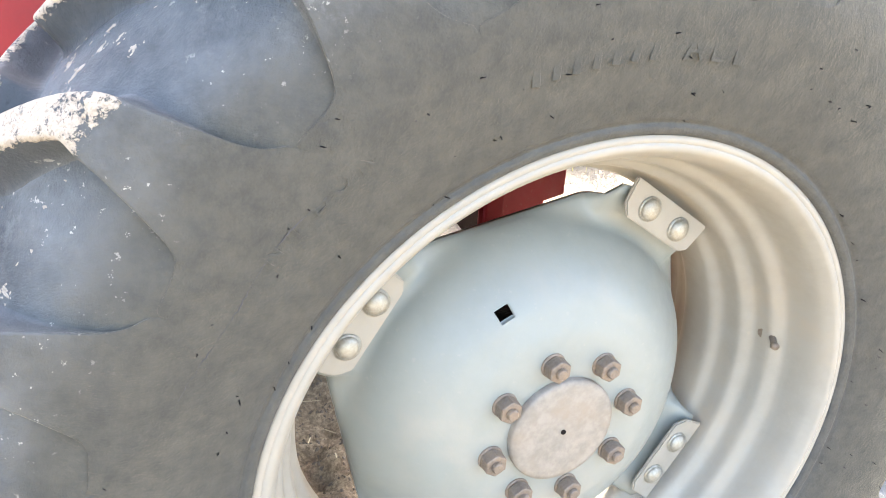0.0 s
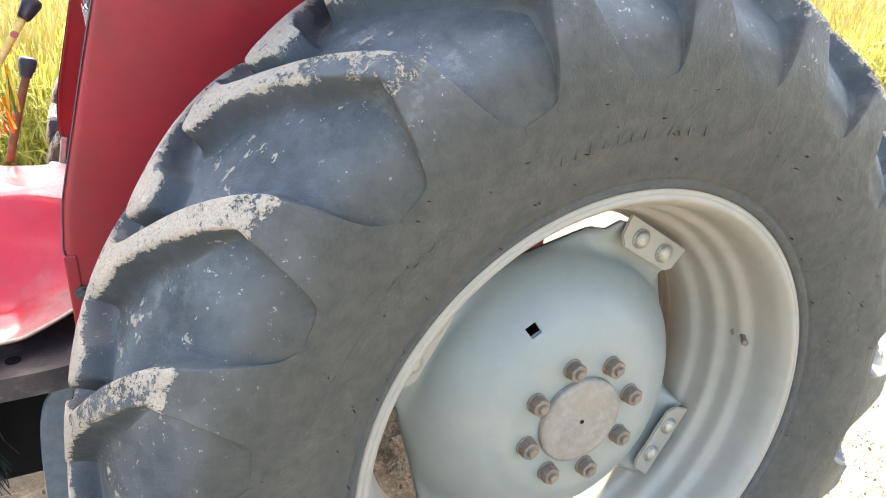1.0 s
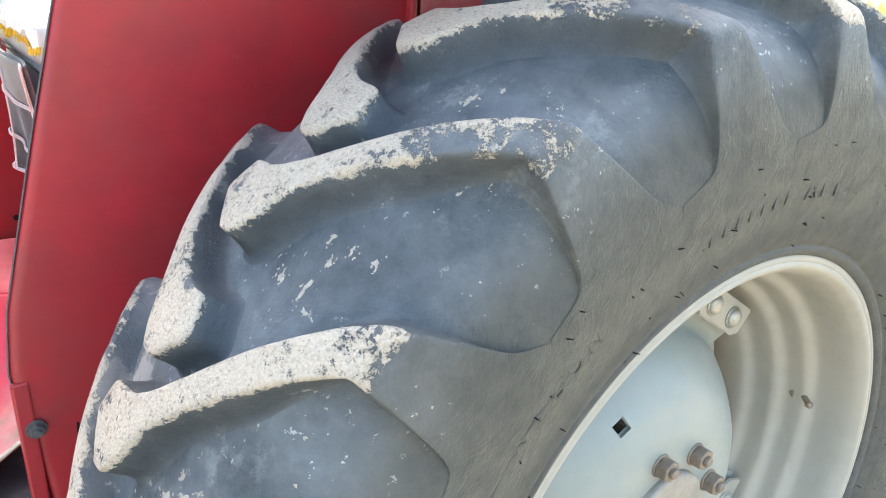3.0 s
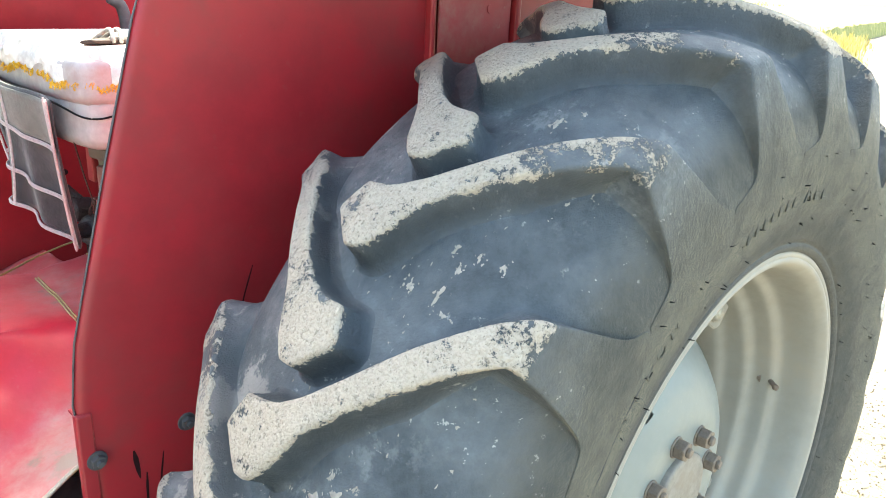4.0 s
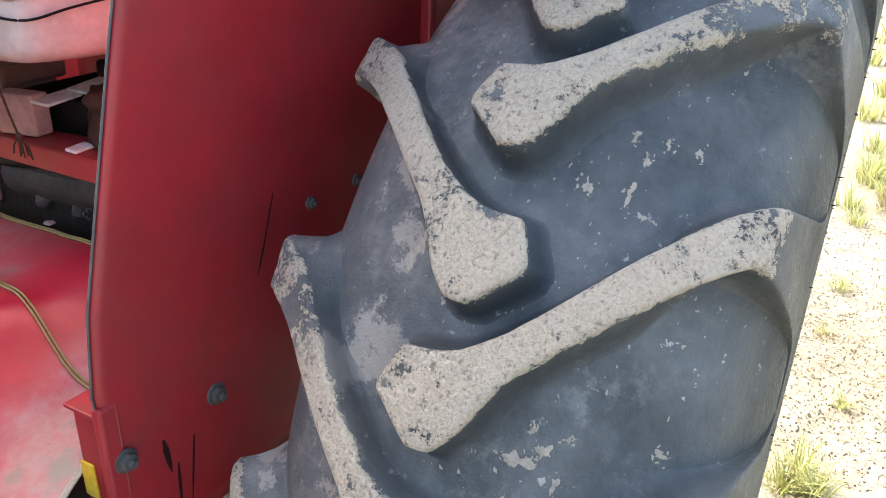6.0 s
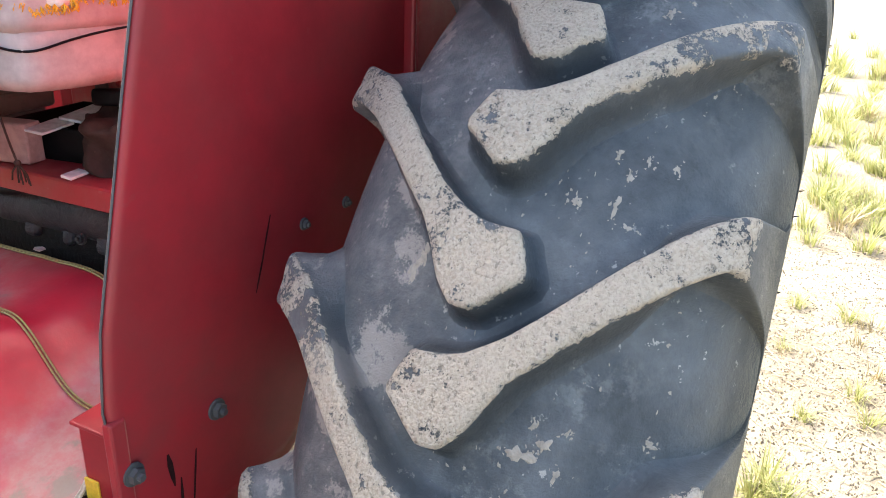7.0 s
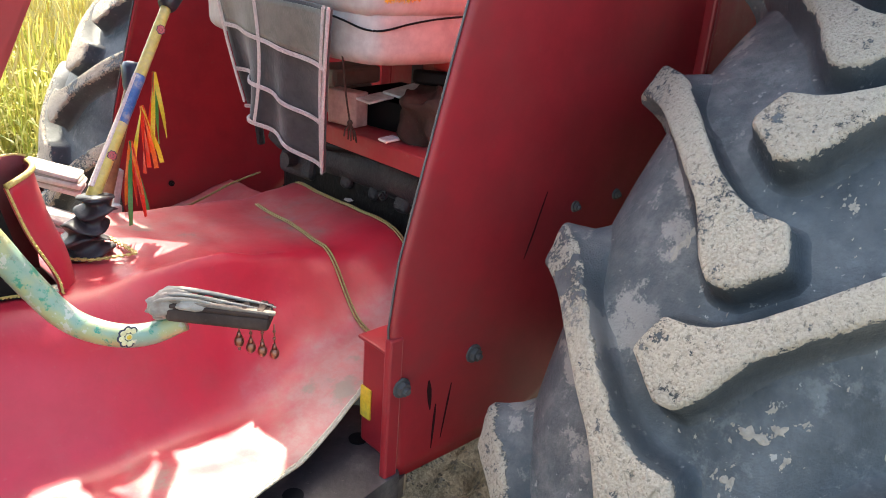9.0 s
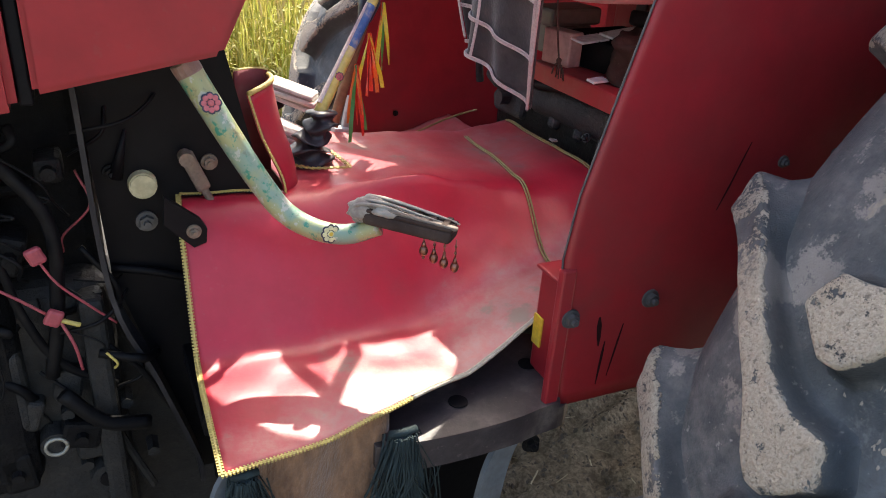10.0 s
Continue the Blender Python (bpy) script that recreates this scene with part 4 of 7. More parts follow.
def wheel_metal(at, turn):
    """Rim, dished disc, hub cap, nuts, and the clamps that hold disc and rim."""
    rim_out = [(0.016, 0.4105), (0.004, 0.4105), (-0.005, 0.406), (-0.006, 0.399), (0.001, 0.3925), (0.012, 0.386), (0.035, 0.3815), (0.058, 0.379), (0.066, 0.374), (0.073, 0.365),
               (0.083, 0.362), (0.100, 0.3605), (0.108, 0.356), (0.115, 0.347), (0.125, 0.344), (0.145, 0.3425), (0.155, 0.338), (0.163, 0.330), (0.18, 0.327), (0.215, 0.327),
               (0.235, 0.338), (0.25, 0.352), (0.285, 0.362), (0.30, 0.374), (0.34, 0.382), (0.358, 0.392), (0.362, 0.404)]
    prof = [p.to_tuple() for p in (q.xy for q in spline([(y, r, 0) for y, r in rim_out], 2))]
    rim = revolve("wheel_rim", prof + [(y, r + 0.008) for y, r in prof[::-1]], 160, RIM_PAINT, tractor, "cream painted steel wheel rim, dusty, with stepped rings", closed=True)
    rim.location = at
    disc_at = [(0.0, 0.067), (0.06, 0.067), (0.12, 0.067), (0.136, 0.0675), (0.150, 0.0705), (0.163, 0.0765), (0.17, 0.0785), (0.178, 0.0815), (0.184, 0.0845), (0.2, 0.0945), (0.212, 0.1045),
               (0.22, 0.1115), (0.232, 0.123), (0.244, 0.136), (0.254, 0.149), (0.262, 0.163)]
    N, verts, faces = 180, [], []
    rows = [r for r, _ in disc_at[1:]]
    for r, y in disc_at[1:]:
        for k in range(N):
            a = radians(2 * k)
            verts.append((r * math.cos(a), y, r * math.sin(a)))
    for extra in (0.35, 0.7, 1.0):
        for k in range(N):
            deg = 2 * k
            off = (deg - 102.5 + 45) % 90 - 45
            tab = min(1, max(0, (abs(off) - 26) / 4))
            edge = min(0.264 / math.cos(radians(off)), 0.322) if abs(off) < 29 else 0.322
            r = 0.262 + (edge - 0.262) * extra
            y = (0.163 + 0.014 * extra) * (1 - tab) + (0.163 - 0.026 * extra) * tab
            verts.append((r * math.cos(radians(deg)), y, r * math.sin(radians(deg))))
    count = len(rows) + 3
    for i in range(count - 1):
        for k in range(N):
            q = (k + 1) % N
            deg, r = 2 * k + 1, rows[i] if i < len(rows) else 1
            if (0.18 < r < 0.19 and 114.5 < deg < 121) or (0.21 < r < 0.219 and deg in (351, 353, 355)):
                continue
            faces.append((i * N + k, i * N + q, (i + 1) * N + q, (i + 1) * N + k))
    back = len(verts)
    verts += [(x, y + 0.007, z) for x, y, z in verts]
    faces += [tuple(back + i for i in f[::-1]) for f in faces]
    for k in range(N):
        q, b = (k + 1) % N, (count - 1) * N
        faces.append((b + k, b + q, back + b + q, back + b + k))
    disc = mesh_part("wheel_disc", verts, faces, DISC_PAINT, tractor, "dished pale grey-green painted wheel disc")
    disc.location = at
    cap = revolve("hub_cap", [(0.057, 0.0005), (0.057, 0.004), (0.0565, 0.068), (0.0575, 0.0745), (0.060, 0.0770), (0.066, 0.0775), (0.075, 0.0775)], 48, CAP_PAINT, disc, "brown dusty round hub cap")
    bm = bmesh.new()
    rod_mesh(bm, (0, 0.0555, 0), (0, 0.059, 0), 0.0035)
    part("cap_pin", bm, BLACK, disc)
    for k in range(8):
        a = radians(103 + 45 * k + turn)
        c = Vector((0.1026 * math.cos(a), 0, 0.1026 * math.sin(a)))
        bm = bmesh.new()
        rod_mesh(bm, c + Vector((0, 0.068, 0)), c + Vector((0, 0.064, 0)), 0.0178, 0.0172, 20)
        hexagon(bm, c + Vector((0, 0.064, 0)), (0, -1, 0), 0.0166, 0.0165, 6)
        rod_mesh(bm, c + Vector((0, 0.0475, 0)), c + Vector((0, 0.0415, 0)), 0.0085, 0.0075, 10)
        bmesh.ops.bevel(bm, geom=bm.edges[:], offset=0.0012, segments=1, affect="EDGES")
        part("wheel_nut", bm, NUT_RUST, disc, "rusty brown wheel nut")
    for k in range(4):
        a0 = 57.5 + 90 * k + turn
        bm = bmesh.new()
        ring = [(r, d) for r, d in ((0.284, -11.5), (0.284, 11.5), (0.302, 13.8), (0.338, 13.2), (0.338, -13.2), (0.296, -13.8))]
        plate(bm, [(r * math.cos(radians(a0 + d)), r * math.sin(radians(a0 + d))) for r, d in ring], Matrix.Translation((0, 0.1285, 0)) @ XZ, 0.0065, 0)
        bmesh.ops.bevel(bm, geom=bm.edges[:], offset=0.002, segments=2, affect="EDGES")
        clamp = part("rim_clamp", bm, RIM_PAINT, disc, "cream painted clamp plate between disc and rim")
        for d in (6.0, -6.0):
            a = radians(a0 + d)
            c = Vector((0.305 * math.cos(a), 0.129, 0.305 * math.sin(a)))
            bm = bmesh.new()
            rod_mesh(bm, c, c - Vector((0, 0.003, 0)), 0.0175, 0.0175, 24)
            bmesh.ops.create_uvsphere(bm, u_segments=20, v_segments=10, radius=0.0150, matrix=Matrix.Translation(c - Vector((0, 0.003, 0))) @ Matrix.Diagonal((1, 0.62, 1, 1)))
            part("clamp_bolt", bm, BOLT, disc, "round-headed plated bolt", smooth=True)
    return rim, disc


near_rim, near_disc = wheel_metal((0, 0, AXLE_Z), 0)
for ob in wheel_metal((0, 1.478 + 2 * MID_Y, AXLE_Z), 20):
    ob.rotation_euler = (0, 0, math.pi)
bm = bmesh.new()
tube(bm, spline([(0.360, 0.098, 0.070), (0.362, 0.082, 0.073), (0.352, 0.062, 0.066)], 4), [0.0065] * 5 + [0.0048] * 4, 8)
rod_mesh(bm, (0.367, 0.098, 0.073), (0.357, 0.088, 0.070), 0.012, 0.009, 10)
rod_mesh(bm, (0.352, 0.064, 0.066), (0.3505, 0.057, 0.065), 0.0062, 0.0055, 8)
part("valve_stem", bm, NUT_RUST, near_rim, "bent brown dusty valve stem", smooth=True)

# rubber whiskers and raised marks on the sidewall
rng = random.Random(3)
bm = bmesh.new()
for k in range(95):
    a = rng.uniform(0, 2 * math.pi)
    r = rng.choice((0.432, 0.462, 0.498, 0.52))
    y = float(np.interp(r, [p[1] for p in SECTION[6:12]], [p[0] for p in SECTION[6:12]]))
    ln = rng.uniform(0.002, 0.008)
    c = Vector((r * math.cos(a), y + 0.001, r * math.sin(a)))
    rod_mesh(bm, c, c + Vector((rng.uniform(-0.002, 0.002), -ln, rng.uniform(-0.002, 0.002))), 0.0008, 0.0006, 4)
tagged(part("moulding_whisker", bm, BLACK, near_tyre, "fine rubber moulding whiskers"), kind="stuff")


def rubber_hairs():
    """Short moulding hairs left standing round the widest part of the sidewall."""
    rng = random.Random(77)
    bm = bmesh.new()
    for k in range(48):
        a, r = rng.uniform(0, 2 * math.pi), rng.choice((0.470, 0.524, 0.556, 0.556, 0.566)) + rng.uniform(-0.003, 0.003)
        foot = Vector((r * math.cos(a), float(np.interp(r, [q[1] for q in SECTION[6:13]], [q[0] for q in SECTION[6:13]])) + 0.0005, r * math.sin(a)))
        tip = foot + Vector((rng.uniform(-0.004, 0.004), -rng.uniform(0.003, 0.006), rng.uniform(-0.003, 0.002)))
        tube(bm, [foot, foot.lerp(tip, 0.5) + Vector((0, -0.0006, 0)), tip], [0.0007, 0.0006, 0.0003], 4)
    tagged(part("rubber_hair", bm, BLACK, near_tyre, "thin black moulding hairs on the sidewall", smooth=True), kind="stuff")


def letters(text, r, start, step, height, name, mat=None, bars=False):
    """Raised marks bent round the sidewall; each sign is a small relief."""
    bm = bmesh.new()
    for i, ch in enumerate(text):
        if ch == " ":
            continue
        a = radians(start - step * i)
        c = Vector((math.cos(a), 0, math.sin(a)))
        y = float(np.interp(r, [p[1] for p in SECTION[6:12]], [p[0] for p in SECTION[6:12]]))
        t = Vector((math.sin(a), 0, -math.cos(a)))
        n = Vector((0, -1, 0)) - c * 0.18
        m = Matrix((t.to_4d(), c.to_4d(), (-t.cross(c)).to_4d(), (0, 0, 0, 1))).transposed()
        m.translation = c * r + Vector((0, y - 0.0003, 0))
        data = bpy.data.curves.new("letter", "FONT")
        data.body, data.size, data.extrude, data.align_x, data.align_y = ch, height * 1.35, 0.0009, "CENTER", "CENTER"
        ob = bpy.data.objects.new("letter", data)
        me = ob.to_mesh()
        tmp = bmesh.new()
        tmp.from_mesh(me)
        bmesh.ops.transform(tmp, matrix=m, verts=tmp.verts)
        copy = bpy.data.meshes.new("tmp")
        tmp.to_mesh(copy)
        tmp.free()
        bm.from_mesh(copy)
        bpy.data.meshes.remove(copy)
        ob.to_mesh_clear()
        bpy.data.objects.remove(ob)
        bpy.data.curves.remove(data)
    return part(name, bm, mat or TYRE, near_tyre, "raised moulded lettering on the sidewall")


letters("NYLON", 0.515, 139.0, 3.1, 0.018, "lettering")
letters("30", 0.497, 172.5, 2.6, 0.021, "lettering")
letters("ALL", 0.506, 88.0, 3.3, 0.026, "lettering")
for i in range(7):
    bm = bmesh.new()
    a = radians(107.5 - 2.4 * i)
    c = Vector((0.506 * math.cos(a), -0.0335, 0.506 * math.sin(a)))
    box(bm, Matrix.Translation(c) @ pose(0, 0, 0, 0, 90 - math.degrees(a) + 14, 0), (0.0085, 0.0016, 0.021), 0.0007, 1)
    part("worn_mark", bm, TYRE, near_tyre, "worn raised bars of moulded lettering")

# a cracked mould line in the sidewall
def sidewall_y(r):
    return float(np.interp(r, [p[1] for p in SECTION[6:15]], [p[0] for p in SECTION[6:15]]))


rng = random.Random(5)
bm = bmesh.new()
crack = []
for a in frange(131.5, 156.0, 80):
    r = 0.513 + 0.004 * math.sin((a - 131) * 0.3) + 0.0022 * noise.noise((a * 0.9, 0, 0)) + 0.0010 * noise.noise((a * 3.1, 4, 0))
    crack.append((Vector((r * math.cos(radians(a)), sidewall_y(r) - 0.0003, r * math.sin(radians(a)))), a))
tube(bm, [p for p, _ in crack], [0.0002 + 0.0009 * max(0.0, noise.noise((a * 0.55, 2.5, 0)) + 0.25) for _, a in crack], 5)
part("sidewall_crack", bm, PIPE_GREY, near_tyre, "fine dark crack along the sidewall")

# flecks and crumbs of dried mud on the rubber between the lugs
rubber_hairs()


def mud_patch(bm, phi, y, along, across, rng, n=11, lift=0.0016):
    """A thin ragged flake lying on the carcass."""
    ring = []
    for k in range(n):
        q = 6.2832 * k / n
        w = (0.75 + 0.28 * math.sin(2 * q + phi * 7) + 0.18 * math.sin(3 * q + y * 900) + 0.14 * math.sin(5 * q + phi * 31)) * rng.uniform(0.8, 1.12)
        yy, ff = y + across * w * math.cos(q), phi + math.degrees(along * w * math.sin(q) / 0.7)
        r = carcass_r(yy) + 0.0004
        ring.append(bm.verts.new((r * math.cos(radians(ff)), yy, r * math.sin(radians(ff)))))
    top = []
    for v in ring:
        c = v.co.lerp(Vector((carcass_r(y) * math.cos(radians(phi)), y, carcass_r(y) * math.sin(radians(phi)))), rng.uniform(0.25, 0.5))
        f = (math.hypot(c.x, c.z) + lift * rng.uniform(0.6, 1.2)) / math.hypot(c.x, c.z)
        top.append(bm.verts.new((c.x * f, c.y, c.z * f)))
    for k in range(n):
        j = (k + 1) % n
        bm.faces.new((ring[k], ring[j], top[j], top[k]))
    bm.faces.new(top)


rng = random.Random(21)
FLAKES = ((155.5, 0.117, 0.009, 0.013), (154.5, 0.101, 0.007, 0.005), (156.2, 0.088, 0.009, 0.004), (153.5, 0.112, 0.005, 0.0022), (153.4, 0.086, 0.004, 0.003), (159.1, 0.121, 0.009, 0.006),
          (153.0, 0.027, 0.005, 0.005), (138.5, 0.124, 0.006, 0.005), (138.1, 0.093, 0.011, 0.0035), (135.8, 0.089, 0.011, 0.0026), (139.4, 0.080, 0.005, 0.005), (134.2, 0.078, 0.008, 0.003),
          (134.0, 0.056, 0.006, 0.003), (134.3, 0.102, 0.005, 0.002), (145.4, 0.246, 0.026, 0.008), (144.2, 0.240, 0.016, 0.007), (120.1, 0.10, 0.009, 0.004), (118.0, 0.085, 0.006, 0.003),
          (171.6, 0.10, 0.009, 0.007), (173.0, 0.075, 0.006, 0.007))
bm = bmesh.new()
for k in range(2300):
    phi, y = rng.uniform(84, 190), rng.uniform(0.02, 0.34)
    if noise.noise((phi * 0.16, y * 18, 0.5)) < rng.uniform(-0.15, 0.75):
        continue
    s = rng.choice((0.0006, 0.0008, 0.0010, 0.0013, 0.0018))
    mud_patch(bm, phi, y, s * rng.uniform(0.8, 3.2), s * rng.uniform(0.7, 1.3), rng, 7, 0.0008)
for phi, y, a, b in FLAKES:
    for _ in range(9):
        s = rng.uniform(0.0007, 0.0024)
        mud_patch(bm, phi + rng.gauss(0, 1) * math.degrees(a), y + rng.gauss(0, 1.1) * b, s * rng.uniform(0.8, 1.8), s, rng, 7, 0.0008)
tagged(part("mud_fleck", bm, MUD_SMEAR, near_tyre, "pale flecks of dried mud between the lugs"), kind="stuff")
for phi, y, a, b in FLAKES:
    bm = bmesh.new()
    mud_patch(bm, phi, y, a, b, rng, 26, 0.0011)
    part("mud_flake", bm, MUD_SMEAR, near_tyre, "thin flake of dried pinkish mud")

# axle housing behind the disc
bm = bmesh.new()
rod_mesh(bm, (0, 0.09, AXLE_Z), (0, 0.30, AXLE_Z), 0.105, 0.105, 24)
rod_mesh(bm, (0, 0.26, AXLE_Z), (0, 0.70, AXLE_Z), 0.085, 0.12, 24)
rod_mesh(bm, (0, 0.30, AXLE_Z), (0, 0.325, AXLE_Z), 0.15, 0.15, 24)
bmesh.ops.bevel(bm, geom=[e for e in bm.edges if e.calc_face_angle(0) > 0.6], offset=0.006, segments=2, affect="EDGES")
part("axle_housing", bm, IRON, tractor, "grimy dark iron rear axle housing")
bm = bmesh.new()
rod_mesh(bm, (0, 1.14, AXLE_Z), (0, 1.74, AXLE_Z), 0.12, 0.085, 24)
part("axle_housing", bm, IRON, tractor, "grimy dark iron rear axle housing")
# ---------------------------------------------------------------- tractor: fenders
FRONT_X = [(0.745, -0.700), (0.85, -0.708), (0.96, -0.722), (1.04, -0.712), (1.10, -0.696), (1.25, -0.655), (1.41, -0.609), (1.50, -0.575), (1.80, -0.44)]


def front_x(z):
    return float(np.interp(z, [p[0] for p in FRONT_X], [p[1] for p in FRONT_X]))


def fender(side, y0, label, fold):
    """A flat inner plate with a rolled front edge, two ribs and an unseen top plate that shades the tyre. side: -1
    towards the camera's wheel.
    """
    def inner(u, v):
        low = float(np.interp(u, [0, 0.17, 0.30, 0.36, 1], [0.752, 0.756, 0.90, 0.95, 0.95]))
        # upper part out of view, its height chosen for the shadow on the mat
        z = low + (1.80 - low) * v
        x = (front_x(z) + fold) * (1 - u) + 0.74 * u
        d = x - front_x(z) - fold
        bend = 0.005 * max(0, 1 - d / 0.012) ** 3
        bow = 0.006 * math.sin(min(1, d / 0.6) * 3.14) + 0.004 * noise.noise((x * 3, z * 3, side))
        return (x, y0 - side * bend + side * bow, z)
    us = [0, 0.003, 0.006, 0.009, 0.0105, 0.0125, 0.0175, 0.03, 0.045, 0.058, 0.07] + frange(0.09, 1, 26)
    ob = sheet("fender", inner, us, frange(0, 1, 44), 0.004 * (1 if side < 0 else -1), RED, tractor, label)

    # top plate out of view, added to keep sun off the tread
    def top(u, v):
        x = -0.545 + 1.30 * u
        a = v * 1.15
        y = y0 + side * 0.40 * v
        return (x, y, 1.555 + 0.03 * math.sin(min(1, v * 4) * 1.57) - 0.05 * max(0, u - 0.6) ** 2 * 6)
    sheet("fender_top", top, frange(0, 1, 20), frange(0, 1, 16), 0.005 * (-1 if side < 0 else 1), RED, ob, "red sheet over the tyre, unseen, added to shade it")
    bm = bmesh.new()
    line = [(front_x(z) + fold - 0.001, y0 - side * 0.005, z) for z in frange(0.755, 1.80, 40)]
    tube(bm, line, 0.0013, 6)
    part("edge_trim", bm, GREY_EDGE, ob, "thin grey edge along the fender", smooth=True)
    return ob


near_fender = fender(-1, 0.497, "tall flat red fender plate beside the rear tyre", 0.011)
far_fender = fender(1, 1.345, "tall flat red fender plate on the far side", 0.025)
# folded joints of the near fender
bm = bmesh.new()
for x, w, d in ((-0.155, 0.010, 0.006), (0.035, 0.012, 0.012)):
    box(bm, pose(x, 0.49 - d / 2, 1.22), (w, d + 0.012, 0.62), 0.004)
part("fender_rib", bm, RED, near_fender, "folded upright seam")
bm = bmesh.new()
box(bm, pose(-0.06, 0.483, 1.22), (0.165, 0.005, 0.62), 0.002)
for z in (1.33, 1.365, 1.425):
    rod_mesh(bm, (-0.03, 0.4815, z), (-0.03, 0.479, z), 0.007, 0.007, 12)
part("fender_joint", bm, RED_DUSTY, near_fender, "overlapping red plate with bolt holes")


bm = bmesh.new()
plate(bm, [(0.07, 0.97), (0.07, 0.775), (0.197, 0.775), (0.197, 0.872), (0.238, 0.882), (0.238, 0.97)], Matrix.Translation((0, 0.4855, 0)) @ XZ, 0.004, 0)
part("lower_skirt", bm, RED_DUSTY, near_fender, "dusty red skirt below the fender's edge")
bm = bmesh.new()
box(bm, pose(0.093, 0.478, 0.865), (0.034, 0.014, 0.20), 0.003)
part("skirt_fold", bm, RED, near_fender, "folded red edge of the skirt")


def near_fender_y(x, z):
    d = x - front_x(z) - 0.011
    return 0.497 - 0.006 * math.sin(min(1, d / 0.6) * 3.14) - 0.004 * noise.noise((x * 3, z * 3, -1))


def bolt(at, r=0.0095, axis=(0, -1, 0), parent=None, mat=None):
    bm = bmesh.new()
    a = Vector(axis)
    c = Vector(at)
    rod_mesh(bm, c, c + a * 0.0025, r * 1.45, r * 1.4, 16)
    hexagon(bm, c + a * 0.0025, a, r, r * 0.75, 6)
    rod_mesh(bm, c + a * (0.0025 + r * 0.75), c + a * (0.0025 + r * 1.3), r * 0.5, r * 0.45, 8)
    return part("bolt", bm, mat or BOLT, parent or tractor, "grey dusty hexagon bolt")


for x, z in ((-0.576, 0.893), (-0.694, 0.886)):
    bolt((x, near_fender_y(x, z) if x > -0.65 else 0.4945, z), 0.0088, parent=near_fender, mat=GREY_EDGE)
for x, z in ((-0.407, 1.060), (-0.3145, 1.062)):
    bolt((x, near_fender_y(x, z), z), 0.0055, parent=near_fender, mat=GREY_EDGE)
# black scrapes on the paint
for x0, z0, x1, z1, w in ((-0.648, 0.878, -0.643, 0.835, 0.0034), (-0.610, 0.862, -0.622, 0.785, 0.0012), (-0.468, 1.090, -0.490, 1.030, 0.0009), (-0.634, 0.84, -0.637, 0.775, 0.0018), (-0.482, 1.050, -0.500, 1.005, 0.0011)):
    bm = bmesh.new()
    d = Vector((x1 - x0, 0, z1 - z0))
    s = d.cross(Vector((0, 1, 0))).normalized()
    pts = []
    for t in (0, 0.3, 0.7, 1):
        c = Vector((x0, 0, z0)) + d * t
        pts.append((c, w * (0.35, 1, 0.8, 0.2)[(0, 0.3, 0.7, 1).index(t)]))
    for (c, a), (e, b) in zip(pts, pts[1:]):
        q = [bm.verts.new((p.x, near_fender_y(p.x, p.z) - 0.0007, p.z)) for p in (c - s * a, c + s * a, e + s * b, e - s * b)]
        k = [bm.verts.new((v.co.x, v.co.y + 0.003, v.co.z)) for v in q]
        bm.faces.new(q)
        for i in range(4):
            bm.faces.new((q[i], q[(i + 1) % 4], k[(i + 1) % 4], k[i]))
    part("scrape", bm, SCRAPE, near_fender, "dark scrape in the red paint")
# upright strip and box at the fender's foot
bm = bmesh.new()
box(bm, pose(-0.703, 0.500, 0.845), (0.020, 0.012, 0.215), 0.003)
part("edge_strip", bm, RED, near_fender, "bright red upright steel strip")
bm = bmesh.new()
box(bm, pose(-0.662, 0.541, 0.838), (0.050, 0.075, 0.150), 0.005)
box(bm, pose(-0.664, 0.541, 0.916), (0.058, 0.080, 0.005), 0.002)
part("corner_box", bm, RED, near_fender, "small red sheet-metal corner box")
bm = bmesh.new()
box(bm, pose(-0.6885, 0.566, 0.826, 0, 0, 0), (0.003, 0.020, 0.044), 0.001)
part("yellow_tag", bm, YELLOW, near_fender, "torn yellow sticker")
# far fender details
for x, z in ((-0.586, 0.892), (-0.40, 1.045)):
    bolt((x, 1.339, z), 0.0042, parent=far_fender, mat=IRON)

bm = bmesh.new()
box(bm, pose(-0.715, 1.325, 0.855, 0, 8, 0), (0.035, 0.03, 0.04), 0.004)
box(bm, pose(-0.695, 1.335, 0.900, 0, 12, 0), (0.014, 0.018, 0.075), 0.003)
part("foot_bracket", bm, material("pale_grey_paint", (0.42, 0.41, 0.39), (0.3, 0.26, 0.2), 0.5, 0.6, 20.0, 150.0, 0.15), far_fender, "dusty pale grey bracket at the fender's foot")

# ---------------------------------------------------------------- tractor: footwell
def floor_z(x):
    return 0.797 + 0.27 * max(0, x + 0.80) + 0.02 * max(0, -0.98 - x)


def hump_z(x):
    return float(np.interp(x, [-1.12, -0.95, -0.86, -0.78, -0.58, -0.46, -0.35], [0.965, 0.960, 0.957, 0.947, 0.934, 0.948, 0.955]))


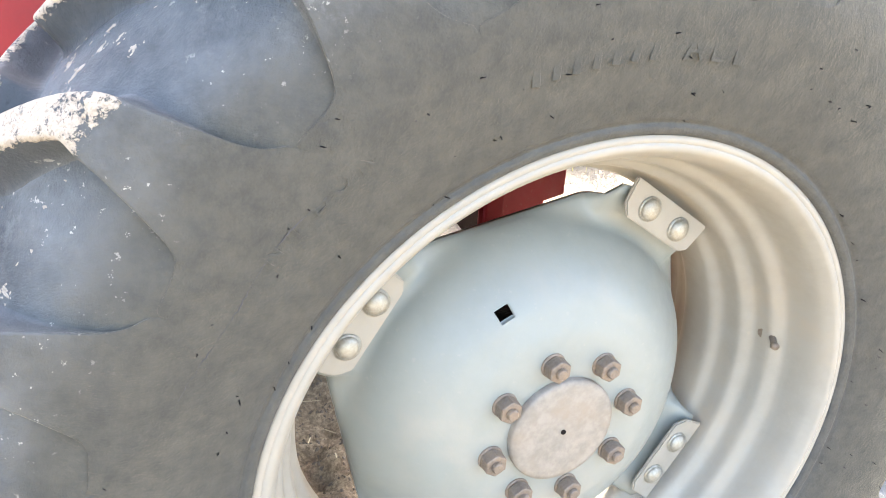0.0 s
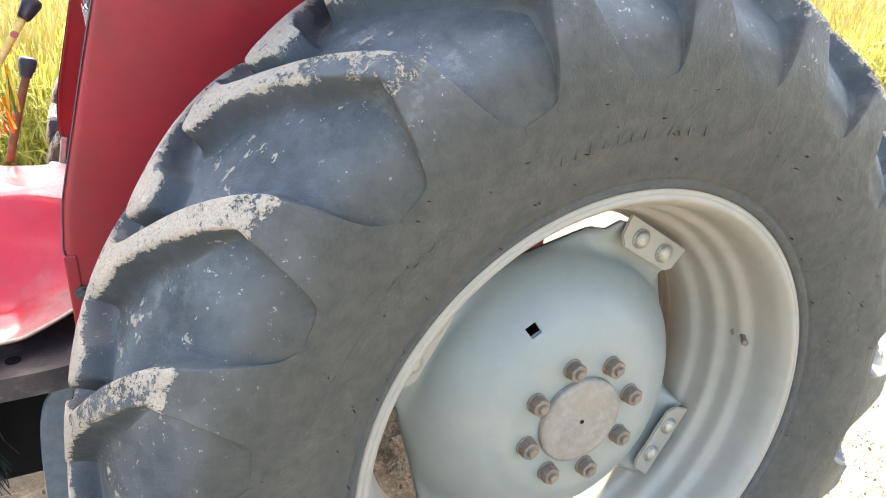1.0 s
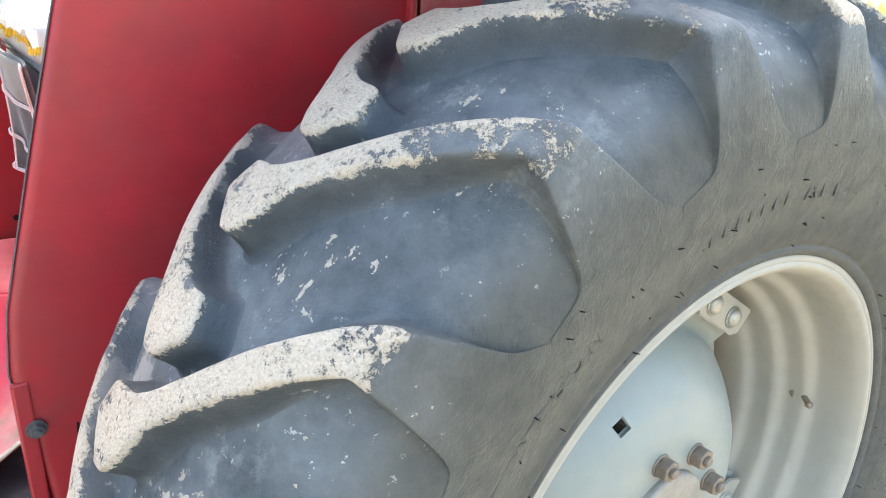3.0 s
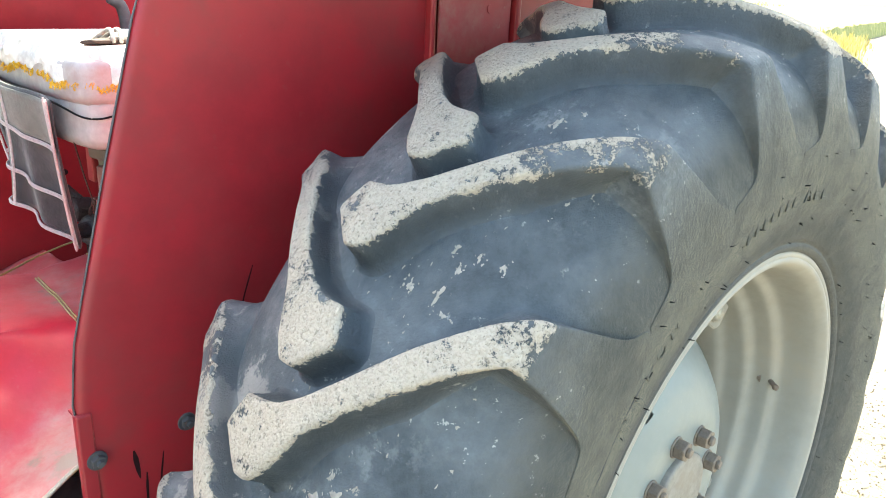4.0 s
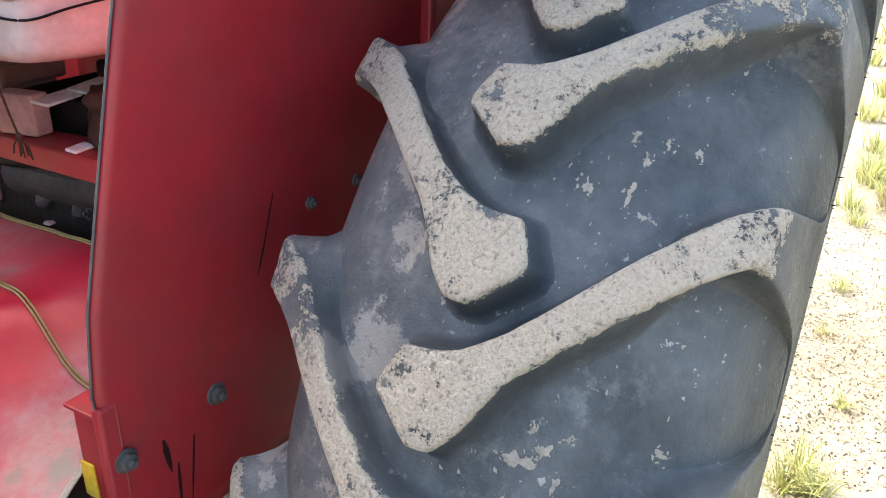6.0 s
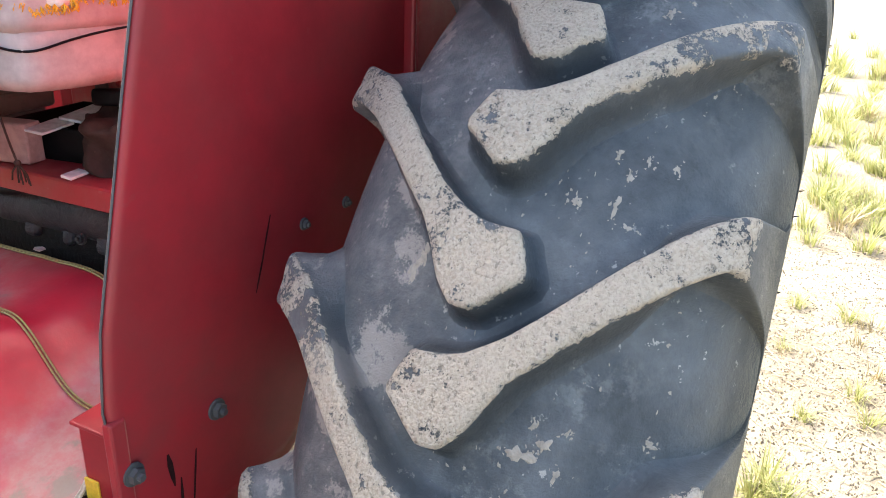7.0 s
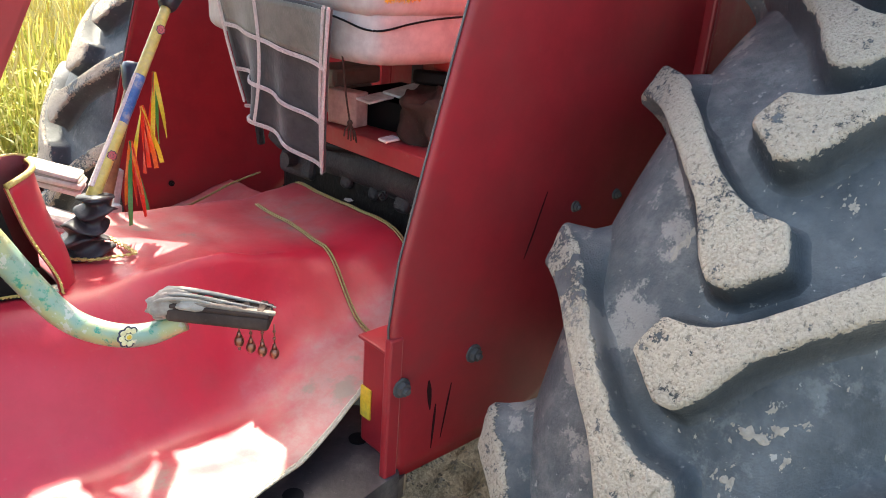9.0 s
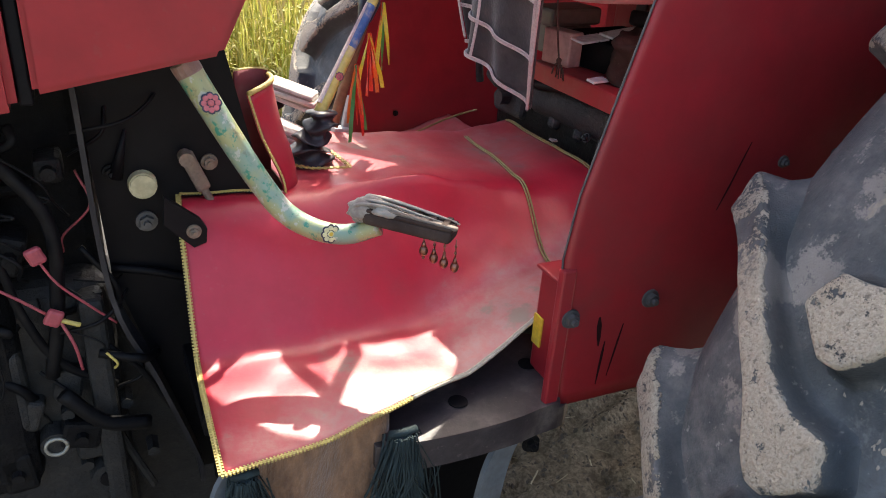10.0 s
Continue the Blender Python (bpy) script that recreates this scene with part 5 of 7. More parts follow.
def mat_z(x, y):
    """Floor, and the hump over the gearbox."""
    d = abs(y - 0.925)
    w = float(np.interp(x, [-0.95, -0.70], [0.29, 0.26]))
    flat = float(np.interp(x, [-0.92, -0.70], [0.135, 0.115]))
    k = min(1, max(0, (w - d) / (w - flat)))
    k = min(1, max(0, (k - 0.03) / 0.90))
    k = 0.7 * k * k * k * (k * (6 * k - 15) + 10) + 0.3 * k * k * (2 - k)
    z = floor_z(x) * (1 - k) + hump_z(x) * k
    z += 0.006 * noise.noise((x * 7, y * 7, 1.5)) + 0.003 * noise.noise((x * 19, y * 19, 4))
    lip = math.exp(-((x + 0.765 - 0.35 * (0.79 - y)) / 0.095) ** 2)
    z += lip * (0.018 * math.exp(-((y - 0.788) / 0.013) ** 2) - 0.018 * math.exp(-((y - 0.752) / 0.022) ** 2))
    z += 0.007 * max(0, noise.noise((x * 9 + y * 5, y * 4 - x * 3, 8.0))) ** 1.5 * min(1, max(0, (x + 0.95) / 0.2))
    if y < 0.66:
        z -= 0.10 * max(0, 0.56 - y) * max(0, min(1, (-0.86 - x) / 0.1))
    return z


def mat_near(x):
    return float(np.interp(x, [-1.112, -1.0, -0.876, -0.76, -0.69, -0.655, -0.64, -0.40], [0.478, 0.490, 0.520, 0.556, 0.580, 0.60, 0.612, 0.612]))


def mat_left(y):
    """The mat's front edge bows a little."""
    return float(np.interp(y, [0.47, 0.6, 0.75, 0.87, 0.93], [-1.112, -1.110, -1.102, -1.088, -1.076]))


floor_mat = thing("floor_mat", "red vinyl floor mat with yellow zip edging, dusty, in the footwell", "floor mat")


def mat_point(u, v):
    x0 = -1.10 + 0.63 * u
    n = mat_near(x0)
    y = n + (0.800 - n) * v / 0.45 if v < 0.45 else 0.80 + 0.515 * (v - 0.45) / 0.55
    x = x0 + (mat_left(min(y, 0.8)) + 1.10) * max(0, 1 - u * 5)
    return Vector((x, y, mat_z(x, y) + 0.004))


def vinyl_sheet():
    """One sheet over floor and hump, cut out in front round the pedal bracket."""
    bm = bmesh.new()
    us, vs = frange(0, 1, 70), frange(0, 0.45, 36) + frange(0.45, 1, 44)[1:]
    grid = [[bm.verts.new(mat_point(u, v)) for v in vs] for u in us]
    for i in range(len(us) - 1):
        for j in range(len(vs) - 1):
            if us[i] < 0.228 and vs[j] > 0.449:
                continue
            bm.faces.new((grid[i][j], grid[i + 1][j], grid[i + 1][j + 1], grid[i][j + 1]))
    bmesh.ops.delete(bm, geom=[v for v in bm.verts if not v.link_faces], context="VERTS")
    bmesh.ops.recalc_face_normals(bm, faces=bm.faces[:])
    bmesh.ops.solidify(bm, geom=bm.faces[:], thickness=0.004)
    part("vinyl_sheet", bm, MAT_RED, floor_mat, "dusty glossy red vinyl", smooth=True)


vinyl_sheet()


def zip_along(line, name="zip_edging", teeth=0.0040):
    """A yellow cord with small teeth."""
    bm = bmesh.new()
    tube(bm, line, 0.0016, 6)
    pts = [Vector(p) for p in line]
    walk_d = 0.0
    for a, b in zip(pts, pts[1:]):
        d = b - a
        side = d.cross(Vector((0, 0, 1))).normalized() if d.length > 1e-6 else Vector((1, 0, 0))
        while walk_d < d.length:
            c = a + d.normalized() * walk_d
            q = d.to_track_quat("X", "Z").to_matrix().to_4x4()
            bmesh.ops.create_cube(bm, size=1, matrix=Matrix.Translation(c) @ q @ Matrix.Diagonal((teeth * 0.5, 0.0068, 0.0024, 1)))
            walk_d += teeth
        walk_d -= d.length
    return part(name, bm, ZIP, floor_mat, "yellow zip edging")


zip_along([(x, mat_near(x) - 0.001, mat_z(x, mat_near(x)) + 0.005) for x in frange(-1.112, -0.885, 24)])
bm = bmesh.new()
for o in (0.0, 0.0035):
    tube(bm, [(x, mat_near(x) - 0.001 + o, mat_z(x, mat_near(x)) + 0.0045 + 0.0008 * noise.noise((x * 160, o * 900, 0))) for x in frange(-0.885, -0.655, 60)], 0.0021, 7)
part("hem", bm, HEM, floor_mat, "frayed cream hem of the mat", smooth=True)
zip_along([(mat_left(y), y, mat_z(mat_left(y), y) + 0.006) for y in frange(0.478, 0.80, 40)])
zip_along([(x, 0.80, mat_z(x, 0.80) + 0.008) for x in frange(-1.094, -0.985, 10)])


def piping(line, name="piping"):
    bm = bmesh.new()
    for o in (-0.0023, 0.0023):
        tube(bm, [Vector(p) + Vector((o, 0, 0)) for p in line], 0.0015, 6)
    return part(name, bm, PIPING, floor_mat, "twin yellow-green piping", smooth=True)


piping([(-0.578 - 0.03 * max(0, 1.0 - y) / 0.36, y, mat_z(-0.6, y) + 0.006) for y in frange(0.63, 1.02, 40)])
piping([(-0.473, y, mat_z(-0.473, y) + 0.006) for y in frange(0.68, 1.06, 34)])
piping([(x, 1.285, mat_z(x, 1.285) + 0.006) for x in frange(-0.66, -0.42, 16)])

scrap = thing("paper_scrap", "small torn white paper scrap lying on the red mat", "paper", (-0.458, 0.925, mat_z(-0.458, 0.925) + 0.005))
bm = bmesh.new()
plate(bm, [(-0.010, -0.006), (0.002, -0.010), (0.011, -0.002), (0.007, 0.008), (-0.004, 0.005)], pose(0, 0, 0, 4, 5, 30), 0.0012, 0.0)
part("torn_sheet", bm, LACE, scrap)

# upright collar of the mat beside the gear lever, open at its top
COLLAR_L = spline([(-0.961, 0.795, 0.945), (-0.964, 0.795, 0.982), (-0.987, 0.797, 1.037), (-1.003, 0.798, 1.095)], 6)
COLLAR_R = spline([(-0.938, 0.872, 0.965), (-0.946, 0.870, 1.007), (-0.955, 0.868, 1.049), (-0.963, 0.866, 1.102)], 6)


def collar(u, v):
    a, b = COLLAR_L[round(v * 18)], COLLAR_R[round(v * 18)]
    return a.lerp(b, u) + Vector((0.014 * math.sin(3.14 * u), -0.006 * math.sin(3.14 * u), 0.004 * math.sin(3.14 * u)))


def collar_back(u, v):
    a, b = Vector((-1.012, 0.846, 1.114)), Vector((-0.962, 0.870, 1.108))
    return a.lerp(b, u) + Vector((0.008 * math.sin(3.14 * u), 0.012 * math.sin(3.14 * u), -0.14 * v))


sheet("collar", collar, frange(0, 1, 14), frange(0, 1, 18), 0.004, [MAT_RED], floor_mat, "upright red vinyl collar with yellow edge")
sheet("collar_lining", collar_back, frange(0, 1, 10), frange(0, 1, 8), 0.003, [MAROON], floor_mat, "dark maroon lining of the collar")
zip_along([collar(0, v / 18) + Vector((0, -0.003, 0)) for v in range(19)], teeth=0.006)
bm = bmesh.new()
tube(bm, [collar(u, 1) + Vector((0, -0.002, 0.002)) for u in frange(0, 1, 12)], 0.0036, 8)
tube(bm, [collar_back(u, 0) for u in frange(1, 0, 12)], 0.0022, 6)
part("edging", bm, ZIP, floor_mat, "bright yellow edging of the collar", smooth=True)
opening = [Vector((x, y, mat_z(x, y) + 0.010)) for x, y in ((-0.948, 0.905), (-0.926, 0.878), (-0.904, 0.858), (-0.858, 0.852), (-0.850, 0.856), (-0.853, 0.890), (-0.858, 0.925))]
zip_along(opening, teeth=0.009)

# step plate under the mat
bm = bmesh.new()
step_outline = [(-0.935, 0.505), (-0.90, 0.487), (-0.84, 0.481), (-0.765, 0.482), (-0.725, 0.488), (-0.672, 0.50), (-0.655, 0.56), (-0.65, 0.66), (-0.93, 0.66)]
step_outline = [p.xy for p in spline([(x, y, 0) for x, y in step_outline], 5)]
plate(bm, step_outline, Matrix.Translation((0, 0, 0.722)), 0.042, 0.010)
step_plate = part("step_plate", bm, STEP, tractor, "worn black pressed-steel step plate")
for x, y in ((-0.690, 0.577), (-0.815, 0.535)):
    bm = bmesh.new()
    rod_mesh(bm, (x, y, 0.7650), (x, y, 0.7665), 0.0125, 0.0125, 20)
    part("bolt_hole", bm, BLACK, step_plate, "dark round hole")
bm = bmesh.new()
box(bm, pose(-0.89, 0.86, 0.735), (0.44, 0.46, 0.03), 0.004)
box(bm, pose(-0.86, 1.19, 0.72), (0.40, 0.24, 0.03), 0.004)
part("floor_board", bm, BLACK, tractor, "black steel floor plate")
# bent steel straps that carry the step
for x0, z0, half in ((-0.741, 0.722, 0.022), (-1.084, 0.785, 0.015)):
    line = spline([(x0 + 0.03, 0.53, z0), (x0 + 0.004, 0.515, z0 - 0.006), (x0 - 0.022, 0.508, z0 - 0.042), (x0 - 0.036, 0.506, z0 - 0.122), (x0 - 0.045, 0.512, z0 - 0.27), (x0 - 0.05, 0.55, z0 - 0.42)], 5)
    bm = bmesh.new()
    prev = None
    for i, p in enumerate(line):
        d = (line[min(i + 1, len(line) - 1)] - line[max(i - 1, 0)]).normalized()
        broad = Vector((0.97, 0.22, 0))
        nrm = d.cross(broad).normalized()
        ring = [bm.verts.new(p + broad * (sy * half) + nrm * sn * 0.004) for sy, sn in ((-1, -1), (1, -1), (1, 1), (-1, 1))]
        if prev:
            for k in range(4):
                bm.faces.new((prev[k], prev[(k + 1) % 4], ring[(k + 1) % 4], ring[k]))
        else:
            bm.faces.new(ring)
        prev = ring
    bm.faces.new(prev[::-1])
    part("step_bracket", bm, STEEL, tractor, "bent blue-grey steel strap")
bolt((-0.722, 0.500, 0.700), 0.009, parent=step_plate, mat=IRON)
# black panel in place of the dark void below the step
bm = bmesh.new()
box(bm, pose(-0.86, 0.62, 0.60), (0.30, 0.02, 0.24), 0.004)
part("step_shade", bm, BLACK, tractor, "black panel standing in for the shade under the step")

# brown hide and its dark tassels hung under the mat's edge
hide = thing("hanging_hide", "brown furry hide hanging below the mat's zip edge", "hide")
sheet("hide_panel", lambda u, v: (-1.082 + 0.165 * u + 0.008 * v * math.sin(u * 9), 0.494 + 0.006 * math.sin(u * 11 + v * 3) + 0.012 * v + 0.03 * u, 0.792 - 0.27 * v), frange(0, 1, 26), frange(0, 1, 18), 0.006, HIDE, hide)


def tassel(x, y, z, w, ln, seed):
    rng = random.Random(seed)
    top = thing("tassel", "dark green shaggy yarn tassel hanging beside the brown hide", "tassel", (x, y, z), "yarn tassels")
    bm = bmesh.new()
    for _ in range(260):
        a, b = rng.gauss(0, w * 0.55), rng.uniform(-0.016, 0.006)
        l2 = ln * rng.uniform(0.75, 1.05)
        sw, cu = rng.gauss(0, 0.012), rng.uniform(-0.010, 0.010)
        tube(bm, [(a * 0.5, b, 0), (a + sw * 0.4 + cu, b - 0.008, -l2 * 0.25), (a + sw - cu, b - 0.006, -l2 * 0.5), (a + sw + cu * 0.8, b - 0.004, -l2 * 0.75), (a * 1.15 + sw * 1.6, b + rng.uniform(-0.012, 0.012), -l2)], rng.uniform(0.0007, 0.0014), 3)
    tagged(part("strand", bm, TASSEL, top, "loose dark green yarn"), kind="stuff")
    bm = bmesh.new()
    tube(bm, [(-w * 0.7, -0.002, 0.001), (0, -0.006, 0.003), (w * 0.7, -0.002, 0.001)], 0.005, 8)
    part("knot", bm, TASSEL, top, smooth=True)


tassel(-0.905, 0.500, 0.772, 0.024, 0.22, 1)
tassel(-1.088, 0.492, 0.775, 0.02, 0.22, 2)

# ---------------------------------------------------------------- tractor: hood, pedal bracket, gearbox
bm = bmesh.new()
plate(bm, [(-1.231, 1.141), (-1.053, 1.174), (-0.962, 1.36), (-0.955, 1.44), (-1.231, 1.44)], Matrix.Translation((0, 0.66, 0)) @ XZ, 0.52, 0)
bmesh.ops.bevel(bm, geom=bm.edges[:], offset=0.006, segments=2, affect="EDGES")
part("side_panel", bm, RED, tractor, "red sheet-metal dashboard cowl")
bm = bmesh.new()
# front end out of view, run forward to cut light under the tractor
plate(bm, [(-2.95, 0.98), (-1.70, 1.06), (-1.245, 1.128), (-1.245, 1.44), (-2.95, 1.36)], Matrix.Translation((0, 0.655, 0)) @ XZ, 0.53, 0)
bmesh.ops.bevel(bm, geom=bm.edges[:], offset=0.008, segments=2, affect="EDGES")
part("hood", bm, RED, tractor, "red engine hood")
# black strip set into the gap between the two panels
bm = bmesh.new()
box(bm, pose(-1.238, 0.92, 1.28), (0.012, 0.50, 0.30), 0.002)
part("hood_gap", bm, BLACK, tractor, "black strip filling the gap between hood and cowl")

bm = bmesh.new()
plate(bm, [(-1.196, 1.135), (-1.185, 0.87), (-1.112, 0.60), (-1.10, 0.53), (-0.99, 0.53), (-0.99, 0.80), (-1.02, 0.93), (-0.982, 0.945), (-1.006, 1.05), (-1.030, 1.16), (-1.05, 1.17)], Matrix.Translation((0, 0.80, 0)) @ XZ, 0.012, 0)
pedal_bracket = part("pedal_bracket", bm, BLACK, tractor, "black steel bracket plate carrying the clutch pedal")
pts = spline([(-1.199, 0.785, 1.14), (-1.190, 0.78, 0.868), (-1.150, 0.78, 0.735), (-1.108, 0.78, 0.585), (-1.104, 0.785, 0.535)], 5)
bm = bmesh.new()
prev = None
for i, p in enumerate(pts):
    d = (pts[min(i + 1, len(pts) - 1)] - pts[max(i - 1, 0)]).normalized()
    nrm = d.cross(Vector((0, 1, 0))).normalized() * 0.003
    ring = [bm.verts.new(p + Vector((0, sy * 0.025, 0)) + nrm * sn) for sy, sn in ((-1, -1), (1, -1), (1, 1), (-1, 1))]
    if prev:
        for k in range(4):
            bm.faces.new((prev[k], prev[(k + 1) % 4], ring[(k + 1) % 4], ring[k]))
    else:
        bm.faces.new(ring)
    prev = ring
bm.faces.new(prev[::-1])
part("flange", bm, WORN_BLACK, pedal_bracket, "worn black edge of the bracket")
bm = bmesh.new()
plate(bm, [(-1.119, 0.997), (-1.080, 0.964), (-1.073, 0.951), (-1.075, 0.933), (-1.090, 0.928), (-1.101, 0.939), (-1.122, 0.962)], Matrix.Translation((0, 0.733, 0)) @ XZ, 0.012, 0.002)
part("lever_plate", bm, BLACK, pedal_bracket, "small black lever plate")
bm = bmesh.new()
rod_mesh(bm, (-1.137, 0.80, 0.993), (-1.137, 0.784, 0.993), 0.0175, 0.0165, 28)
bmesh.ops.bevel(bm, geom=bm.edges[:], offset=0.002, segments=2, affect="EDGES")
part("pivot_cap", bm, material("cream_plastic", (0.55, 0.50, 0.30), (0.3, 0.25, 0.15), 0.4, 0.5, 20.0, 150.0, 0.1), pedal_bracket, "round cream pivot cap")
bolt((-1.137, 0.798, 0.942), 0.0095, parent=pedal_bracket, mat=GREY_EDGE)
bolt((-1.089, 0.7325, 0.950), 0.0062, parent=pedal_bracket, mat=NUT_RUST)
bolt((-1.170, 0.798, 1.010), 0.0075, parent=pedal_bracket, mat=IRON)
bolt((-1.056, 0.798, 1.013), 0.0075, parent=pedal_bracket, mat=NUT_RUST)
bm = bmesh.new()
box(bm, pose(-1.075, 0.79, 1.005, 0, -22, 0), (0.018, 0.012, 0.055), 0.004)
rod_mesh(bm, (-1.085, 0.795, 1.025), (-1.085, 0.775, 1.025), 0.009, 0.009, 14)
rod_mesh(bm, (-1.068, 0.79, 0.985), (-1.045, 0.79, 0.935), 0.005, 0.005, 10)
part("clevis", bm, NUT_RUST, pedal_bracket, "rusty clevis and rod")
for line, r in (([(-1.166, 0.792, 1.005), (-1.150, 0.786, 1.065)], [0.0085, 0.002]), (spline([(-1.185, 0.795, 0.885), (-1.13, 0.79, 0.872), (-1.07, 0.795, 0.845)], 5), 0.0055)):
    bm = bmesh.new()
    tube(bm, line, r, 10)
    part("stay_rod", bm, BLACK, pedal_bracket, "thin black stay rod on the bracket", smooth=True)
# clutch housing and gearbox, dark and grimy
bm = bmesh.new()
box(bm, pose(-1.36, 0.95, 0.62), (0.34, 0.32, 0.50), 0.03, 3)
box(bm, pose(-1.14, 0.98, 0.59), (0.18, 0.26, 0.48), 0.02, 3)
box(bm, pose(-1.215, 0.94, 0.60), (0.03, 0.36, 0.52), 0.008)
rod_mesh(bm, (-1.281, 0.80, 0.653), (-1.281, 0.762, 0.653), 0.021, 0.019, 20)
rod_mesh(bm, (-1.226, 0.80, 0.578), (-1.226, 0.765, 0.578), 0.026, 0.022, 20)
rod_mesh(bm, (-1.39, 0.80, 0.53), (-1.39, 0.765, 0.53), 0.035, 0.03, 16)
box(bm, pose(-1.35, 0.79, 0.74), (0.10, 0.05, 0.12), 0.012, 3)
box(bm, pose(-1.255, 0.785, 0.735, 0, 12, 0), (0.034, 0.03, 0.05), 0.008, 3)
box(bm, pose(-1.302, 0.782, 0.70, 0, 20, 0), (0.024, 0.03, 0.045), 0.006, 3)
box(bm, pose(-1.232, 0.79, 0.625, 0, 2, 0), (0.055, 0.04, 0.030), 0.008, 3)
tube(bm, spline([(-1.205, 0.785, 0.86), (-1.225, 0.782, 0.74), (-1.205, 0.782, 0.64), (-1.17, 0.785, 0.53)], 6), 0.006, 8)
for x, z in ((-1.262, 0.690), (-1.250, 0.600), (-1.19, 0.69), (-1.165, 0.60), (-1.315, 0.62)):
    rod_mesh(bm, (x, 0.80, z), (x, 0.772, z), 0.0095, 0.0085, 6)
part("gearbox", bm, HOUSING, tractor, "grimy dark cast gearbox and clutch housing")
bm = bmesh.new()
box(bm, pose(-0.89, 0.95, 0.64), (0.38, 0.24, 0.42), 0.03, 3)
box(bm, pose(-0.23, 0.96, 0.72), (0.98, 0.20, 0.28), 0.03, 3)
box(bm, pose(0.1, 0.92, 0.74), (0.5, 0.42, 0.46), 0.04, 3)
part("rear_casing", bm, IRON, tractor, "grimy dark cast transmission casing")
bm = bmesh.new()
box(bm, pose(-1.52, 0.93, 0.86), (0.44, 0.34, 0.56), 0.03, 3)
# unseen front length, added to cut light under the tractor
box(bm, pose(-2.30, 0.92, 0.75), (1.2, 0.40, 0.60), 0.03, 3)
box(bm, pose(-1.27, 0.97, 0.98), (0.16, 0.24, 0.34), 0.02, 3)
box(bm, pose(-1.36, 0.83, 0.93), (0.06, 0.08, 0.12), 0.015, 2)
rod_mesh(bm, (-1.40, 0.80, 1.0), (-1.26, 0.83, 0.99), 0.012, 0.012, 12)
part("engine_block", bm, IRON, tractor, "dark oily engine block")
bm = bmesh.new()
ring = [(-1.281 + 0.0128 * math.cos(a), 0.7605, 0.653 + 0.0128 * math.sin(a)) for a in frange(0, 6.2832, 24)]
tube(bm, ring, 0.0026, 8)
part("plug_ring", bm, BOLT, tractor, "bare metal rim of a housing plug", smooth=True)
bm = bmesh.new()
rod_mesh(bm, (-1.226, 0.7655, 0.578), (-1.226, 0.7625, 0.578), 0.012, 0.012, 16)
part("plug_hole", bm, BLACK, tractor, "dark threaded hole in the housing")

# wires
def wire(points, r, mat, label):
    bm = bmesh.new()
    tube(bm, spline(points, 6), r, 6)
    part("wire", bm, mat, tractor, label, smooth=True)


wire([(-1.37, 0.77, 1.02), (-1.31, 0.765, 0.95), (-1.29, 0.76, 0.86), (-1.26, 0.765, 0.78), (-1.20, 0.78, 0.72)], 0.006, WIRE_BLACK, "black cable loom")
wire([(-1.29, 0.77, 1.05), (-1.245, 0.765, 0.97), (-1.25, 0.76, 0.86), (-1.27, 0.765, 0.76)], 0.009, WIRE_BLACK, "black cable loom")
wire([(-1.36, 0.75, 0.94), (-1.30, 0.745, 0.895), (-1.262, 0.745, 0.86)], 0.0019, WIRE_RED, "pale red wire")
wire([(-1.262, 0.745, 0.935), (-1.245, 0.742, 0.90), (-1.215, 0.75, 0.86), (-1.188, 0.76, 0.825)], 0.0017, WIRE_RED, "pale red wire")
wire([(-1.25, 0.745, 0.85), (-1.238, 0.74, 0.815), (-1.234, 0.745, 0.775)], 0.0022, WIRE_RED, "pale red wire end")
wire([(-1.25, 0.745, 0.85), (-1.228, 0.742, 0.84)], 0.003, WIRE_YELLOW, "yellow wire end")
wire([(-1.205, 0.75, 0.79), (-1.194, 0.745, 0.775), (-1.198, 0.75, 0.765)], 0.0018, WIRE_YELLOW, "yellow wire end")
wire([(-1.262, 0.75, 0.74), (-1.22, 0.745, 0.69), (-1.165, 0.75, 0.67)], 0.010, WIRE_BLACK, "black rubber hose")
rng = random.Random(31)
for k in range(40):
    x, z = rng.uniform(-1.40, -1.20), rng.uniform(0.70, 1.08)
    dx, dz = rng.uniform(-0.08, 0.08), rng.uniform(-0.12, 0.06)
    y = rng.uniform(0.755, 0.80)
    wire([(x, y, z), (x + dx * 0.4 + 0.02, y - 0.01, z + dz * 0.5), (x + dx, y + 0.005, z + dz), (x + dx * 1.2, y + 0.03, z + dz * 1.4)], 0.0016 if k in (5, 17) else rng.choice((0.0015, 0.0025, 0.004, 0.006)),
         WIRE_RED if k == 5 else WIRE_BLACK, "cable in the loom beside the engine")
for x, z, sx, sz in ((-1.33, 1.02, 0.05, 0.06), (-1.29, 0.93, 0.03, 0.05), (-1.235, 1.03, 0.03, 0.03), (-1.365, 0.80, 0.06, 0.05), (-1.25, 0.66, 0.05, 0.04), (-1.33, 0.62, 0.04, 0.06)):
    bm = bmesh.new()
    box(bm, pose(x, 0.785, z, 0, rng.uniform(-20, 20), 0), (sx, 0.05, sz), 0.006)
    rod_mesh(bm, (x, 0.762, z), (x, 0.75, z), 0.009, 0.008, 10)
    part("engine_fitting", bm, IRON, tractor, "dark oily fitting on the engine side")
for at, rot in (((-1.255, 0.742, 0.855), 30), ((-1.262, 0.742, 0.938), -20)):
    bm = bmesh.new()
    box(bm, pose(*at, 0, rot, 0), (0.019, 0.009, 0.022), 0.004)
    part("wire_tape", bm, WIRE_RED, tractor, "pale red tape round wires")

